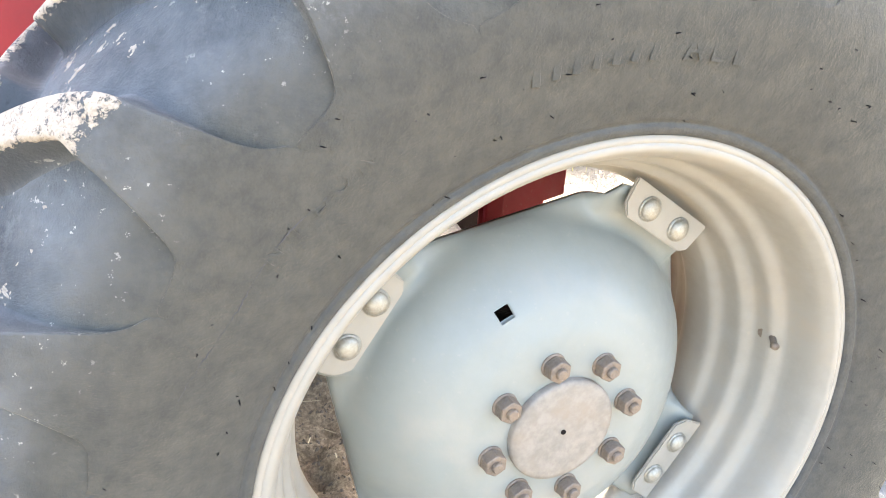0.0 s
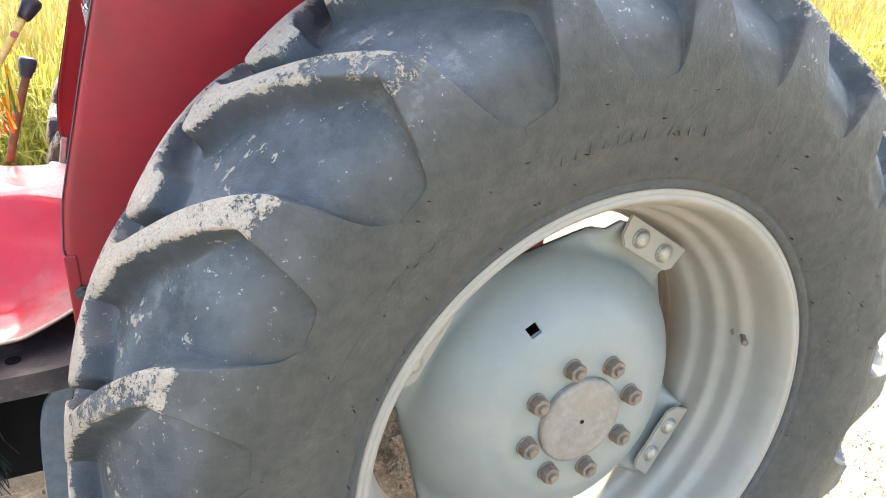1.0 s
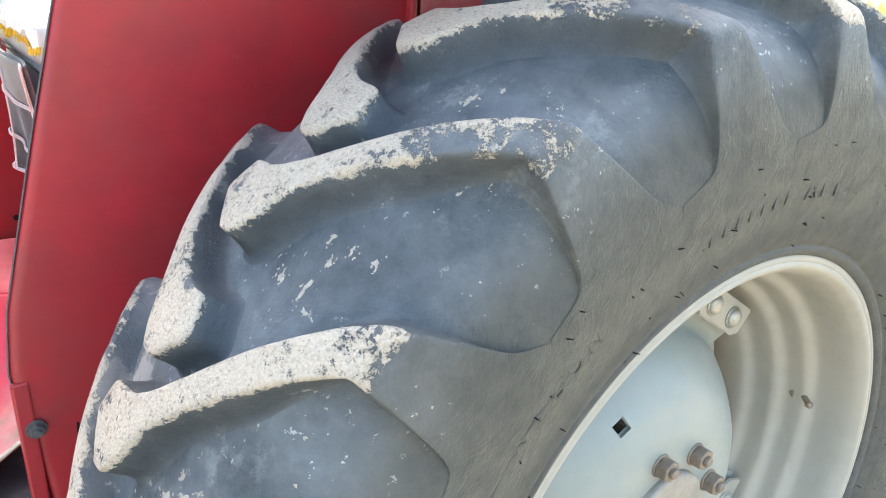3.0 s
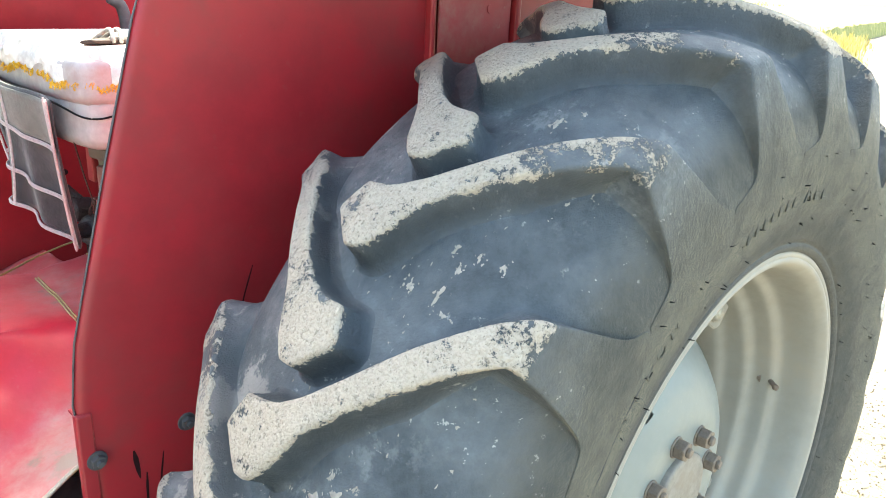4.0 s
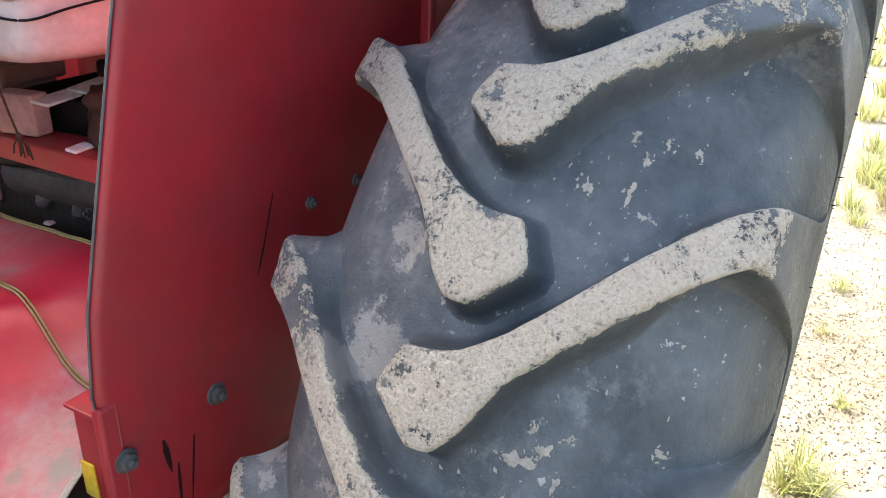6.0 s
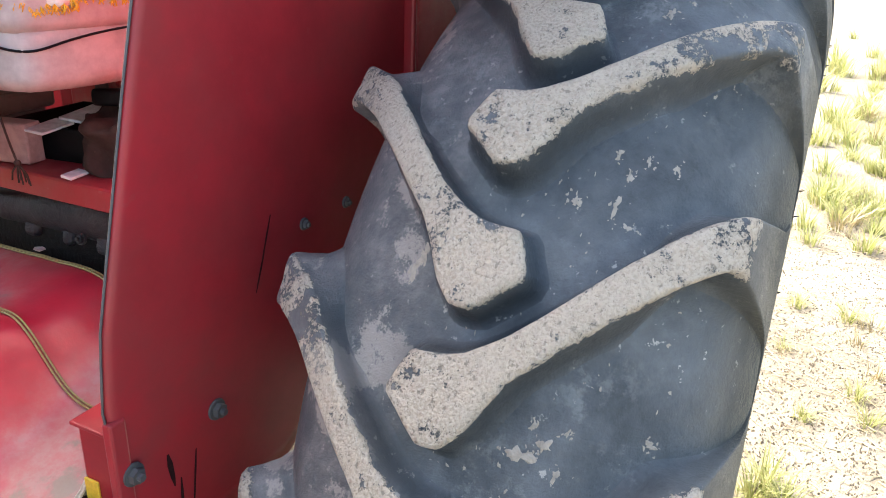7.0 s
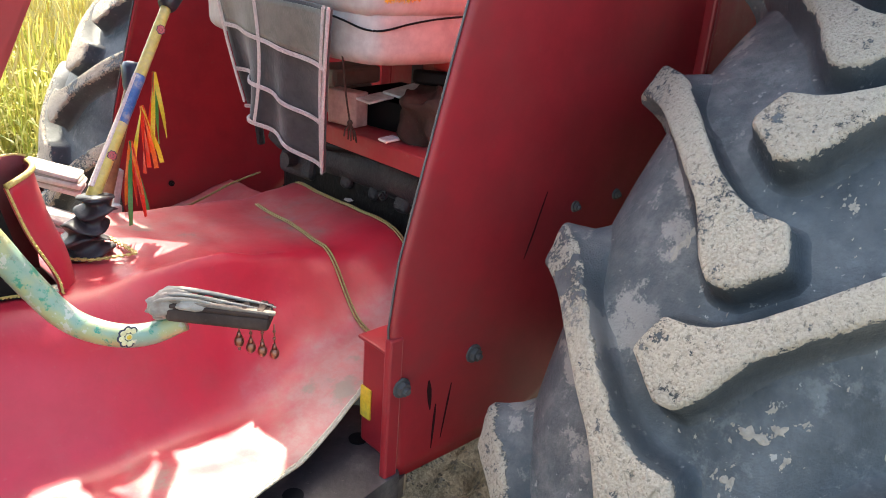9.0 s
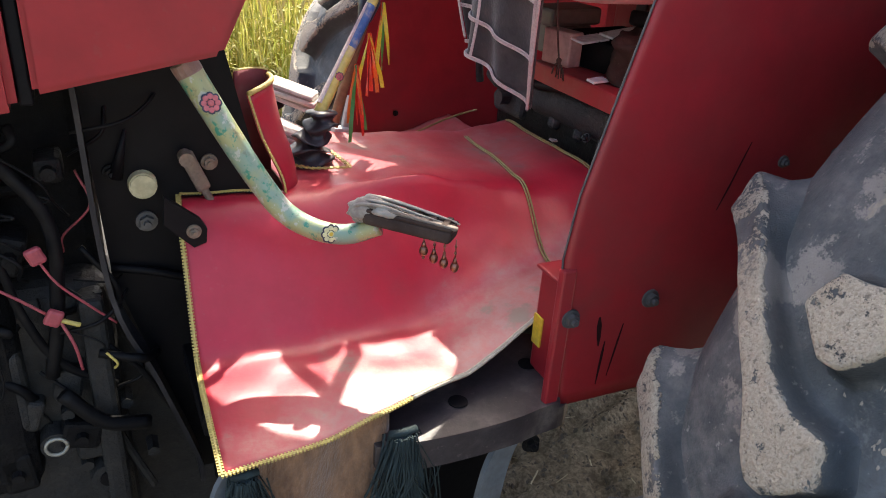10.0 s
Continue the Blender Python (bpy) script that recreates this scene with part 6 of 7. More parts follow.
# ---------------------------------------------------------------- clutch pedal
pedal_line = spline([(-1.087, 0.712, 1.158), (-1.050, 0.700, 1.085), (-1.016, 0.690, 1.022), (-0.990, 0.676, 0.985), (-0.958, 0.655, 0.968), (-0.925, 0.640, 0.965), (-0.892, 0.625, 0.978)], 6)
bm = bmesh.new()
tube(bm, pedal_line, [0.0185 - 0.004 * i / (len(pedal_line) - 1) for i in range(len(pedal_line))], 14, 0.8)
pedal = part("clutch_pedal", bm, WRAP, tractor, "curved clutch pedal arm wrapped in printed plastic", smooth=True)
bm = bmesh.new()
tube(bm, [p + Vector((0, -0.0005, 0)) for p in pedal_line[:2]], 0.0191, 14, 0.8)
part("arm_top", bm, material("torn_brown_wrap", (0.28, 0.16, 0.13), (0.5, 0.4, 0.35), 0.6, 0.5, 30.0, 150.0, 0.3), pedal, "torn brown wrap")


def flower(at, r, petal, core, parent, nrm=(0, -1, 0.35)):
    """A small printed flower of eight petals."""
    q = Vector(nrm).to_track_quat("Z", "Y").to_matrix().to_4x4()
    m = Matrix.Translation(at) @ q
    bm = bmesh.new()
    for k in range(8):
        a = 0.785 * k
        bmesh.ops.create_uvsphere(bm, u_segments=10, v_segments=6, radius=r * 0.36, matrix=m @ Matrix.Translation((r * 0.62 * math.cos(a), r * 0.62 * math.sin(a), 0)) @ Matrix.Diagonal((1, 1, 0.16, 1)))
    part("petals", bm, NAVY, parent, "dark outlined petals")
    bm = bmesh.new()
    for k in range(8):
        a = 0.785 * k
        bmesh.ops.create_uvsphere(bm, u_segments=10, v_segments=6, radius=r * 0.25, matrix=m @ Matrix.Translation((r * 0.58 * math.cos(a), r * 0.58 * math.sin(a), r * 0.06)) @ Matrix.Diagonal((1, 1, 0.16, 1)))
    bmesh.ops.create_uvsphere(bm, u_segments=10, v_segments=6, radius=r * 0.30, matrix=m @ Matrix.Translation((0, 0, r * 0.06)) @ Matrix.Diagonal((1, 1, 0.2, 1)))
    part("flower_print", bm, petal, parent, "small printed flower")
    bm = bmesh.new()
    bmesh.ops.create_uvsphere(bm, u_segments=10, v_segments=6, radius=r * 0.2, matrix=m @ Matrix.Translation((0, 0, r * 0.12)) @ Matrix.Diagonal((1, 1, 0.3, 1)))
    part("flower_heart", bm, core, parent, "flower centre")


flower((-1.0655, 0.6825, 1.120), 0.0125, PINK, PINK, pedal)
flower((-0.948, 0.6345, 0.971), 0.0125, CREAM, YELLOW, pedal, (0, -1, 0.1))
# pad, its wrapped cover and small bells
bm = bmesh.new()
pad_m = Matrix.Translation((-0.863, 0.598, 0.988)) @ pose(0, 0, 0, 0, 5, -39) @ pose(0, 0, 0, -10, 0, 0)
box(bm, pad_m, (0.106, 0.044, 0.016), 0.005, 3)
box(bm, pad_m @ Matrix.Translation((0.001, 0, 0.009)), (0.102, 0.044, 0.005), 0.002)
part("pedal_pad", bm, LEATHER, pedal, "dark worn pedal pad")
for k in range(6):
    bm = bmesh.new()
    box(bm, pad_m @ Matrix.Translation((-0.043 + 0.017 * k, 0, 0.0125)), (0.008, 0.040, 0.004), 0.0015)
    part("pad_rib", bm, LEATHER, pedal)
rng = random.Random(17)
for k in range(6):
    bm = bmesh.new()
    y0, z0 = -0.017 + 0.0068 * k, 0.011 + 0.003 * math.sin(k * 1.9)
    tube(bm, spline([pad_m @ Vector((-0.070, y0 * 0.7, z0 - 0.012)), pad_m @ Vector((-0.058, y0 * 1.15, z0 + 0.003)), pad_m @ Vector((-0.030, y0, z0 + 0.006)),
                     pad_m @ Vector((0.0 + 0.006 * k, y0 * 0.8, z0 + 0.002)), pad_m @ Vector((0.035 + 0.004 * k, y0 * 0.75, z0 - 0.001))], 4),
         [0.0066 - 0.0045 * t for t in frange(0, 1, 16)], 7, 0.45)
    part("cloth_strip", bm, PALE_CLOTH, pedal, "dirty pale cloth strip tied over the pad", smooth=True)
for x, y, z, sx, sy, sz in ((-0.056, -0.012, 0.006, 0.017, 0.012, 0.013), (-0.050, 0.010, 0.010, 0.020, 0.013, 0.011), (-0.030, -0.016, 0.011, 0.018, 0.009, 0.006), (-0.060, 0.002, -0.004, 0.012, 0.016, 0.010)):
    bm = bmesh.new()
    bmesh.ops.create_icosphere(bm, subdivisions=3, radius=1.0, matrix=Matrix.Diagonal((sx, sy, sz, 1)))
    for v in bm.verts:
        v.co *= 1 + 0.35 * noise.noise(Vector((v.co.x * 60, v.co.y * 190, v.co.z * 190)) + Vector((x, y, z)) * 90)
    bmesh.ops.transform(bm, matrix=pad_m @ Matrix.Translation((x, y, z)), verts=bm.verts)
    part("cloth_knot", bm, PALE_CLOTH, pedal, "knotted dirty pale cloth", smooth=True)
bm = bmesh.new()
box(bm, pad_m @ Matrix.Translation((0.004, -0.016, 0.0130)) @ pose(0, 0, 0, 0, 1.5, 0), (0.108, 0.010, 0.004), 0.0018, 2)
part("pad_edge", bm, material("brown_strip", (0.20, 0.16, 0.13), (0.10, 0.07, 0.05), 0.6, 0.8, 40.0, 260.0, 0.3), pedal, "thin brown strip along the pad's edge")
BELL = material("dull_brass", (0.30, 0.13, 0.09), (0.12, 0.06, 0.04), 0.5, 0.28, 60.0, 200.0, 0.1, metal=0.85)
for k, (x, y, z, drop) in enumerate(((-0.857, 0.572, 0.983, 0.018), (-0.844, 0.571, 0.980, 0.026), (-0.832, 0.568, 0.978, 0.031), (-0.819, 0.565, 0.977, 0.036))):
    bm = bmesh.new()
    tube(bm, [(x, y, z), (x, y, z - drop + 0.010)], 0.0009, 5)
    for j in range(3):
        bmesh.ops.create_uvsphere(bm, u_segments=8, v_segments=6, radius=0.002, matrix=Matrix.Translation((x, y, z - 0.009 * (j + 1))))
    bmesh.ops.create_uvsphere(bm, u_segments=12, v_segments=8, radius=0.0054, matrix=Matrix.Translation((x, y, z - drop)) @ Matrix.Diagonal((1, 1, 1.3, 1)))
    rod_mesh(bm, (x, y, z - drop + 0.005), (x, y, z - drop + 0.012), 0.0035, 0.0015, 8)
    part("bell", bm, BELL, pedal, "small dull brass bell on a thread", smooth=True)

# ---------------------------------------------------------------- gear levers, brake pedals
lever_foot, lever_head = Vector((-0.905, 0.885, 1.005)), Vector((-0.722, 1.004, 1.262))
bm = bmesh.new()
tube(bm, [lever_foot.lerp(lever_head, t) for t in frange(0.09, 1, 16)], [0.0092 - 0.0018 * t for t in frange(0, 1, 16)], 12)
lever = part("gear_lever", bm, WRAP_YELLOW, tractor, "gear lever wrapped in coloured printed tape", smooth=True)
bm = bmesh.new()
tube(bm, [lever_foot.lerp(lever_head, t) for t in frange(0.42, 0.66, 8)], 0.0085, 12)
part("blue_wrap", bm, WRAP_BLUE, lever, "blue printed band", smooth=True)
bm = bmesh.new()
tube(bm, [lever_foot.lerp(lever_head, t) + Vector((-0.0055, -0.002, 0.003)) for t in frange(0.16, 0.66, 12)], [0.0052 - 0.002 * t for t in frange(0, 1, 12)], 8)
part("pale_wrap", bm, LACE, lever, "pale pink strip")
for t in (0.30, 0.88):
    flower(lever_foot.lerp(lever_head, t) + Vector((0.0015, -0.0085, 0.002)), 0.0072, PINK, PINK, lever, (0.1, -1, 0.2))
bm = bmesh.new()
d = (lever_head - lever_foot).normalized()
tube(bm, [lever_head + d * o for o in (-0.004, 0.002, 0.018, 0.034, 0.042, 0.045)], [0.010, 0.0135, 0.0165, 0.019, 0.0165, 0.008], 16)
part("knob", bm, KNOB, lever, "black plastic knob", smooth=True)
def boot_point(a, t):
    """A rubber bellows crumpled round the lever's foot: a round the axis, t from the mat up."""
    c = Vector((-0.906, 0.896, 0.950)).lerp(Vector((-0.886, 0.885, 1.040)), t) + Vector((0.006 * math.sin(t * 9), 0.004 * math.sin(t * 7), 0))
    fold = 1 - 2 * abs(math.sin(t * 3.1416 * 5 + 0.28 * math.sin(a + 0.7) + 0.15 * math.sin(2 * a)))
    r = 0.032 - 0.013 * t + 0.0085 * fold * (1 - 0.35 * t) + 0.004 * noise.noise((math.cos(a) * 2, math.sin(a) * 2, t * 9))
    return c + Vector((r * math.cos(a), r * 0.95 * math.sin(a), 0.006 * math.sin(a * 2 + t * 12) * t * (1 - t) * 4))


boot_t = frange(0, 1, 44)
boot_v = [boot_point(6.2832 * k / 32, t) for t in boot_t for k in range(32)] + [Vector((-0.886, 0.885, 1.042))]
boot_f = [(i * 32 + k, i * 32 + (k + 1) % 32, (i + 1) * 32 + (k + 1) % 32, (i + 1) * 32 + k) for i in range(44) for k in range(32)] + [(44 * 32 + k, 44 * 32 + (k + 1) % 32, 45 * 32) for k in range(32)]
mesh_part("lever_boot", boot_v, boot_f, BOOT, lever, "crumpled black rubber boot round the lever's foot")


def ribbon(foot, drop, mats, seed, spread=0.02, n=9):
    """A bunch of cut ribbons tied to the lever."""
    rng = random.Random(seed)
    for j, m in enumerate(mats):
        bm = bmesh.new()
        for _ in range(n // len(mats) + 1):
            o = Vector((rng.uniform(-1, 1) * spread, rng.uniform(-1, 1) * spread * 0.6, 0))
            l2 = drop * rng.uniform(0.65, 1.05)
            w = 0.0030
            line = spline([Vector(foot), Vector(foot) + o * 0.5 + Vector((0, 0, -l2 * 0.35)), Vector(foot) + o + Vector((0, 0, -l2 * 0.7)), Vector(foot) + o * 1.3 + Vector((0, 0, -l2))], 4)
            tw = rng.uniform(0, 3)
            prev = None
            for i, p in enumerate(line):
                a = tw + i * 0.18
                s = Vector((math.cos(a), math.sin(a), 0)) * w
                q = Vector((-math.sin(a), math.cos(a), 0)) * 0.0004
                ring = [bm.verts.new(p - s - q), bm.verts.new(p + s - q), bm.verts.new(p + s + q), bm.verts.new(p - s + q)]
                if prev:
                    for k in range(4):
                        bm.faces.new((prev[k], prev[(k + 1) % 4], ring[(k + 1) % 4], ring[k]))
                prev = ring
        part("ribbon", bm, m, lever, "bright cut ribbon strips")


ribbon(lever_foot.lerp(lever_head, 0.68) + Vector((0.016, -0.004, 0)), 0.11, (RIB_GREEN, RIB_YELLOW, RIB_RED), 1, 0.012, 5)
ribbon(lever_foot.lerp(lever_head, 0.52) + Vector((0.018, -0.002, 0)), 0.10, (RIB_ORANGE, RIB_RED, RIB_YELLOW), 2, 0.020, 4)
ribbon(lever_foot.lerp(lever_head, 0.36) + Vector((0.020, -0.004, 0)), 0.11, (RIB_ORANGE, RIB_GREEN, RIB_RED), 3, 0.018, 4)

bm = bmesh.new()
tube(bm, spline([(-0.80, 1.10, 0.95), (-0.765, 1.106, 1.06), (-0.738, 1.112, 1.135)], 5), 0.009, 10)
lever_two = part("gear_lever", bm, material("brown_tape", (0.22, 0.12, 0.06), (0.4, 0.32, 0.15), 0.5, 0.5, 40.0, 200.0, 0.2), tractor, "auxiliary lever bound with brown tape", smooth=True)
bm = bmesh.new()
tube(bm, [Vector((-0.740, 1.111, 1.130)) + Vector((0.27, 0.06, 0.96)) * o for o in (-0.004, 0.002, 0.016, 0.030, 0.038, 0.041)], [0.010, 0.0125, 0.016, 0.019, 0.0165, 0.008], 16)
part("knob", bm, material("blue_black_knob", (0.03, 0.05, 0.09), (0.15, 0.15, 0.15), 0.2, 0.3, 20.0, 200.0, 0.05), lever_two, "blue-black plastic knob", smooth=True)

BRAKE_CLOTH = material("stained_white_cloth", (0.62, 0.57, 0.53), (0.50, 0.16, 0.20), 0.55, 0.9, 22.0, 260.0, 0.4, sheen=0.2)
for at, rot in (((-0.872, 1.095, 1.012), 16), ((-0.905, 1.030, 0.968), 20)):
    m = Matrix.Translation(at) @ pose(0, 0, 0, 0, rot, -30)
    bm = bmesh.new()
    box(bm, m, (0.084, 0.052, 0.022), 0.009, 3)
    pad = part("brake_pedal", bm, PALE_CLOTH, tractor, "brake pedal pad wrapped in stained white cloth", smooth=True)
    for k in range(3):
        bm = bmesh.new()
        box(bm, m @ Matrix.Translation((0.003 * math.sin(k * 2.1), 0.002 * math.cos(k * 3), -0.009 + 0.0092 * k)) @ pose(0, 0, 0, 2 * math.sin(k * 5), 2 * math.cos(k * 4), 3 * math.sin(k * 3)), (0.088 - 0.004 * k, 0.057 - 0.003 * k, 0.0082), 0.0038, 3)
        part("cloth_layer", bm, BRAKE_CLOTH, pad, "layer of stained white cloth", smooth=True)
    bm = bmesh.new()
    tube(bm, spline([Vector(at) + Vector((-0.02, 0, -0.01)), Vector(at) + Vector((-0.07, 0.02, -0.04)), Vector(at) + Vector((-0.13, 0.03, 0.02))], 5), 0.011, 10)
    part("pedal_arm", bm, BLACK, pad, "black pedal arm", smooth=True)

# ---------------------------------------------------------------- seat and what lies under it
def cushion(bm, m, size, sag=0.0, n=14, r=0.42):
    """A soft block: a box with strongly rounded, slightly swollen sides."""
    made = bmesh.ops.create_cube(bm, size=1)
    bmesh.ops.subdivide_edges(bm, edges=list({e for v in made["verts"] for e in v.link_edges}), cuts=n, use_grid_fill=True)
    for v in [v for v in bm.verts if v.index == -1 or v.is_valid]:
        p = v.co * 2
        q = Vector(((abs(p.x) ** 6 + abs(p.y) ** 6 + abs(p.z) ** 6) ** (1 / 6),) * 3)
        mx = max(abs(p.x), abs(p.y), abs(p.z))
        s = mx / q.x if q.x else 1
        p = p * (0.35 + 0.65 * s)
        v.co = Vector((p.x * size[0] / 2, p.y * size[1] / 2, p.z * size[2] / 2 - (sag * (1 - min(1, p.x ** 2 + p.y ** 2)) if p.z > 0.5 else 0)))
    bmesh.ops.transform(bm, matrix=m, verts=bm.verts)


seat = new("seat")
seat.parent = tractor
seat.location = (0.02, 0.04, -0.003)
tagged(seat, "driver's seat in a stained off-white cover with dark piping")
bm = bmesh.new()
cushion(bm, pose(-0.375, 0.925, 1.253), (0.45, 0.49, 0.085))
part("cushion_base", bm, SEAT_WHITE, seat, "stained pinkish-white lower cushion", smooth=True)
bm = bmesh.new()
cushion(bm, pose(-0.378, 0.925, 1.312), (0.46, 0.50, 0.075), 0.012)
part("cushion", bm, SEAT_WHITE, seat, "off-white seat cushion", smooth=True)


def seat_edge(t, z, o=0.0):
    """A line round the seat's front and near side: t from the near rear corner to the far front corner."""
    a = [(-0.17, 0.680 - o), (-0.40, 0.677 - o), (-0.53, 0.680 - o), (-0.582 - o * 0.7, 0.70 - o * 0.7), (-0.602 - o, 0.76), (-0.606 - o, 0.92), (-0.602 - o, 1.08), (-0.57 - o, 1.16)]
    p = spline([(x, y, z) for x, y in a], 8)
    return p[min(len(p) - 1, int(t * (len(p) - 1)))]


def seat_trim(z, r, mat, name, label, wave=0.0):
    bm = bmesh.new()
    tube(bm, [seat_edge(t, z - 0.022 * math.exp(-((t - 0.42) / 0.16) ** 2) + wave * math.sin(t * 40), 0.002) for t in frange(0, 1, 56)], r, 6)
    part(name, bm, mat, seat, label, smooth=True)


seat_trim(1.283, 0.0016, BLACK, "piping", "dark piping along the cushion")
bm = bmesh.new()
cushion(bm, pose(-0.385, 0.925, 1.347), (0.43, 0.46, 0.016))
cover = part("seat_cover", bm, material("white_brocade", (0.80, 0.78, 0.72), (0.60, 0.52, 0.42), 0.5, 0.85, 20.0, 240.0, 0.5, sheen=0.3), seat, "white woven cover on the seat", smooth=True)


def drape_point(t, v):
    """The cover's skirt: over the cushion's edge and down to a wavy hem."""
    hem = 1.318 - 0.010 * math.exp(-((t - 0.42) / 0.2) ** 2) + 0.004 * math.sin(t * 31) + 0.003 * math.sin(t * 73 + 1)
    out = -0.012 + 0.016 * math.sin(min(1, v * 1.6) * 1.57) + 0.002 * math.sin(t * 47) * v
    return seat_edge(t, 1.357 + (hem - 1.357) * v, out)


sheet("cover_skirt", drape_point, frange(0, 1, 90), frange(0, 1, 8), 0.0025, cover.data.materials[0], seat, "white woven skirt of the cover")
rng = random.Random(11)
bm = bmesh.new()
for k in range(900):
    t = rng.uniform(0.02, 1)
    p = Vector(drape_point(t, 1)) + Vector((0, 0, 0.002))
    q = p + Vector((rng.uniform(-0.006, 0.004), rng.uniform(-0.006, 0.004), -rng.uniform(0.004, 0.012)))
    tube(bm, [p, p.lerp(q, 0.5) + Vector((rng.uniform(-0.003, 0.003), rng.uniform(-0.003, 0.003), 0)), q], 0.0006, 3)
part("fringe", bm, FRINGE, seat, "short orange-yellow fringe round the seat cover")

# a slipper left on the seat
slipper = thing("slipper", "brown leather slipper lying on the white seat cover", "slipper", (-0.48, 0.83, 1.353))
bm = bmesh.new()
tube(bm, spline([(-0.055, -0.03, 0.004), (-0.02, -0.005, 0.002), (0.03, 0.02, 0.002), (0.075, 0.05, 0.005)], 5), [0.012 + 0.012 * math.sin(3.14 * t) for t in frange(0, 1, 15)], 12, 0.28)
part("sole", bm, LEATHER, slipper, "thin dark sole", smooth=True)
bm = bmesh.new()
for o in (-0.006, 0.006):
    tube(bm, spline([(-0.01 + o, -0.028, 0.004), (-0.005 + o, -0.005, 0.020), (-0.02 + o, 0.02, 0.004)], 5), 0.0035, 8)
part("strap", bm, PALE_CLOTH, slipper, "pale strap", smooth=True)

# checked cloth hanging in front of the seat
cloth = thing("hanging_cloth", "dark grey checked cloth with pink lace over the seat front", "cloth", (0.02, 0.04, -0.003))


def cloth_fn(u, v):
    """u from the near to the far edge, v downwards."""
    y = 0.772 + 0.275 * u - 0.035 * v * u + (0.035 * v - 0.040 * (1 - v)) * (1 - u) + 0.012 * math.sin(v * 3.1) * math.sin(u * 8)
    x = -0.626 + 0.006 * math.sin(u * 9.0) + 0.035 * v * (0.6 + 0.4 * math.sin(u * 7 + 1)) + 0.013 * math.sin(u * 15 + v) * v
    drop = 0.245 - 0.052 * u - 0.02 * math.sin(u * 3.1)
    return (x, y, 1.285 + 0.012 * u - drop * v)


def cloth_line(u0, v0, u1, v1, n=24, o=-0.003):
    out = []
    for t in frange(0, 1, n):
        p = Vector(cloth_fn(u0 + (u1 - u0) * t, v0 + (v1 - v0) * t))
        out.append(p + Vector((o, o * 0.4, 0)))
    return out


sheet("cloth_panel", cloth_fn, frange(0, 1, 40), frange(0, 1, 24), 0.003, CLOTH, cloth, "dark grey checked fabric")
sheet("grey_check", lambda u, v: Vector(cloth_fn(0.02 + 0.96 * u, 0.02 + 0.30 * v)) + Vector((-0.0035, -0.001, 0)), frange(0, 1, 36), frange(0, 1, 8), 0.001, CLOTH_GREY, cloth, "paler grey check of the fabric")
for a, b, c, d in ((0, 0, 0, 1), (0.05, 0, 0.05, 1), (1, 0, 1, 0.96), (0.58, 0, 0.58, 1), (0, 0.34, 1, 0.34), (0, 0.70, 1, 0.70), (0, 1, 1, 1)):
    bm = bmesh.new()
    line = cloth_line(a, b, c, d, 40, -0.005)
    for o in (-0.0017, 0.0017):
        tube(bm, [p + (Vector((0, o, 0)) if abs(a - c) < 0.01 else Vector((0, 0, o))) for p in line], 0.0017, 5)
    for p in line:
        bmesh.ops.create_cube(bm, size=1, matrix=Matrix.Translation(p) @ Matrix.Diagonal((0.002, 0.0030, 0.0052, 1)))
    part("lace", bm, LACE, cloth, "pinkish white lace strip")

# red platform and things on it
bm = bmesh.new()
box(bm, pose(-0.20, 0.745, 1.082), (0.58, 0.44, 0.006), 0.002)
box(bm, pose(-0.488, 0.745, 1.069), (0.006, 0.44, 0.030), 0.002)
part("seat_platform", bm, RED_DUSTY, tractor, "dusty red sheet platform below the seat")
for x, y in ((-0.20, 0.73), (-0.20, 1.12), (-0.42, 1.12)):
    bm = bmesh.new()
    box(bm, pose(x, y, 1.14), (0.03, 0.03, 0.15), 0.004)
    part("seat_post", bm, RED_DUSTY, seat, "dusty red seat post")
for y, ln in ((1.12, 0.30), (0.73, 0.25)):
    bm = bmesh.new()
    box(bm, pose(-0.30, y, 1.205), (ln, 0.04, 0.02), 0.004)
    part("seat_rail", bm, RED_DUSTY, seat, "dusty red seat rail")
bm = bmesh.new()
tube(bm, spline([(-0.415, 0.56, 1.012), (-0.42, 0.72, 1.014), (-0.425, 0.90, 1.012), (-0.42, 1.02, 1.004)], 5), 0.034, 18)
lift_shaft = part("lift_shaft", bm, CASTING, tractor, "dark dusty hydraulic casting under the platform", smooth=True)
bm = bmesh.new()
box(bm, pose(-0.405, 0.80, 0.985, 0, 14, 0), (0.07, 0.46, 0.036), 0.012, 3)
for y, w in ((0.63, 0.030), (0.715, 0.022), (0.80, 0.034), (0.875, 0.020), (0.95, 0.028)):
    box(bm, pose(-0.432, y, 0.984, 0, 20, 6), (0.034, w, 0.044), 0.011, 3)
part("ribbed_casting", bm, CASTING, lift_shaft, "ribbed dark casting with bosses")
for y in (0.675, 0.835):
    bolt((-0.452, y, 0.985), 0.006, (-1, 0, 0.35), lift_shaft, CASTING)
bm = bmesh.new()
tube(bm, spline([(-0.445, 1.06, 1.03), (-0.462, 0.98, 1.036), (-0.455, 0.90, 1.046), (-0.44, 0.80, 1.040), (-0.43, 0.70, 1.046)], 6), 0.0075, 10)
part("hose", bm, WIRE_BLACK, lift_shaft, "black rubber hose along the casting", smooth=True)
bm = bmesh.new()
box(bm, pose(-0.42, 1.10, 0.975, 0, 10, 5), (0.07, 0.10, 0.06), 0.014, 3)
box(bm, pose(-0.44, 1.15, 1.012, 20, 10, 5), (0.05, 0.05, 0.035), 0.010, 3)
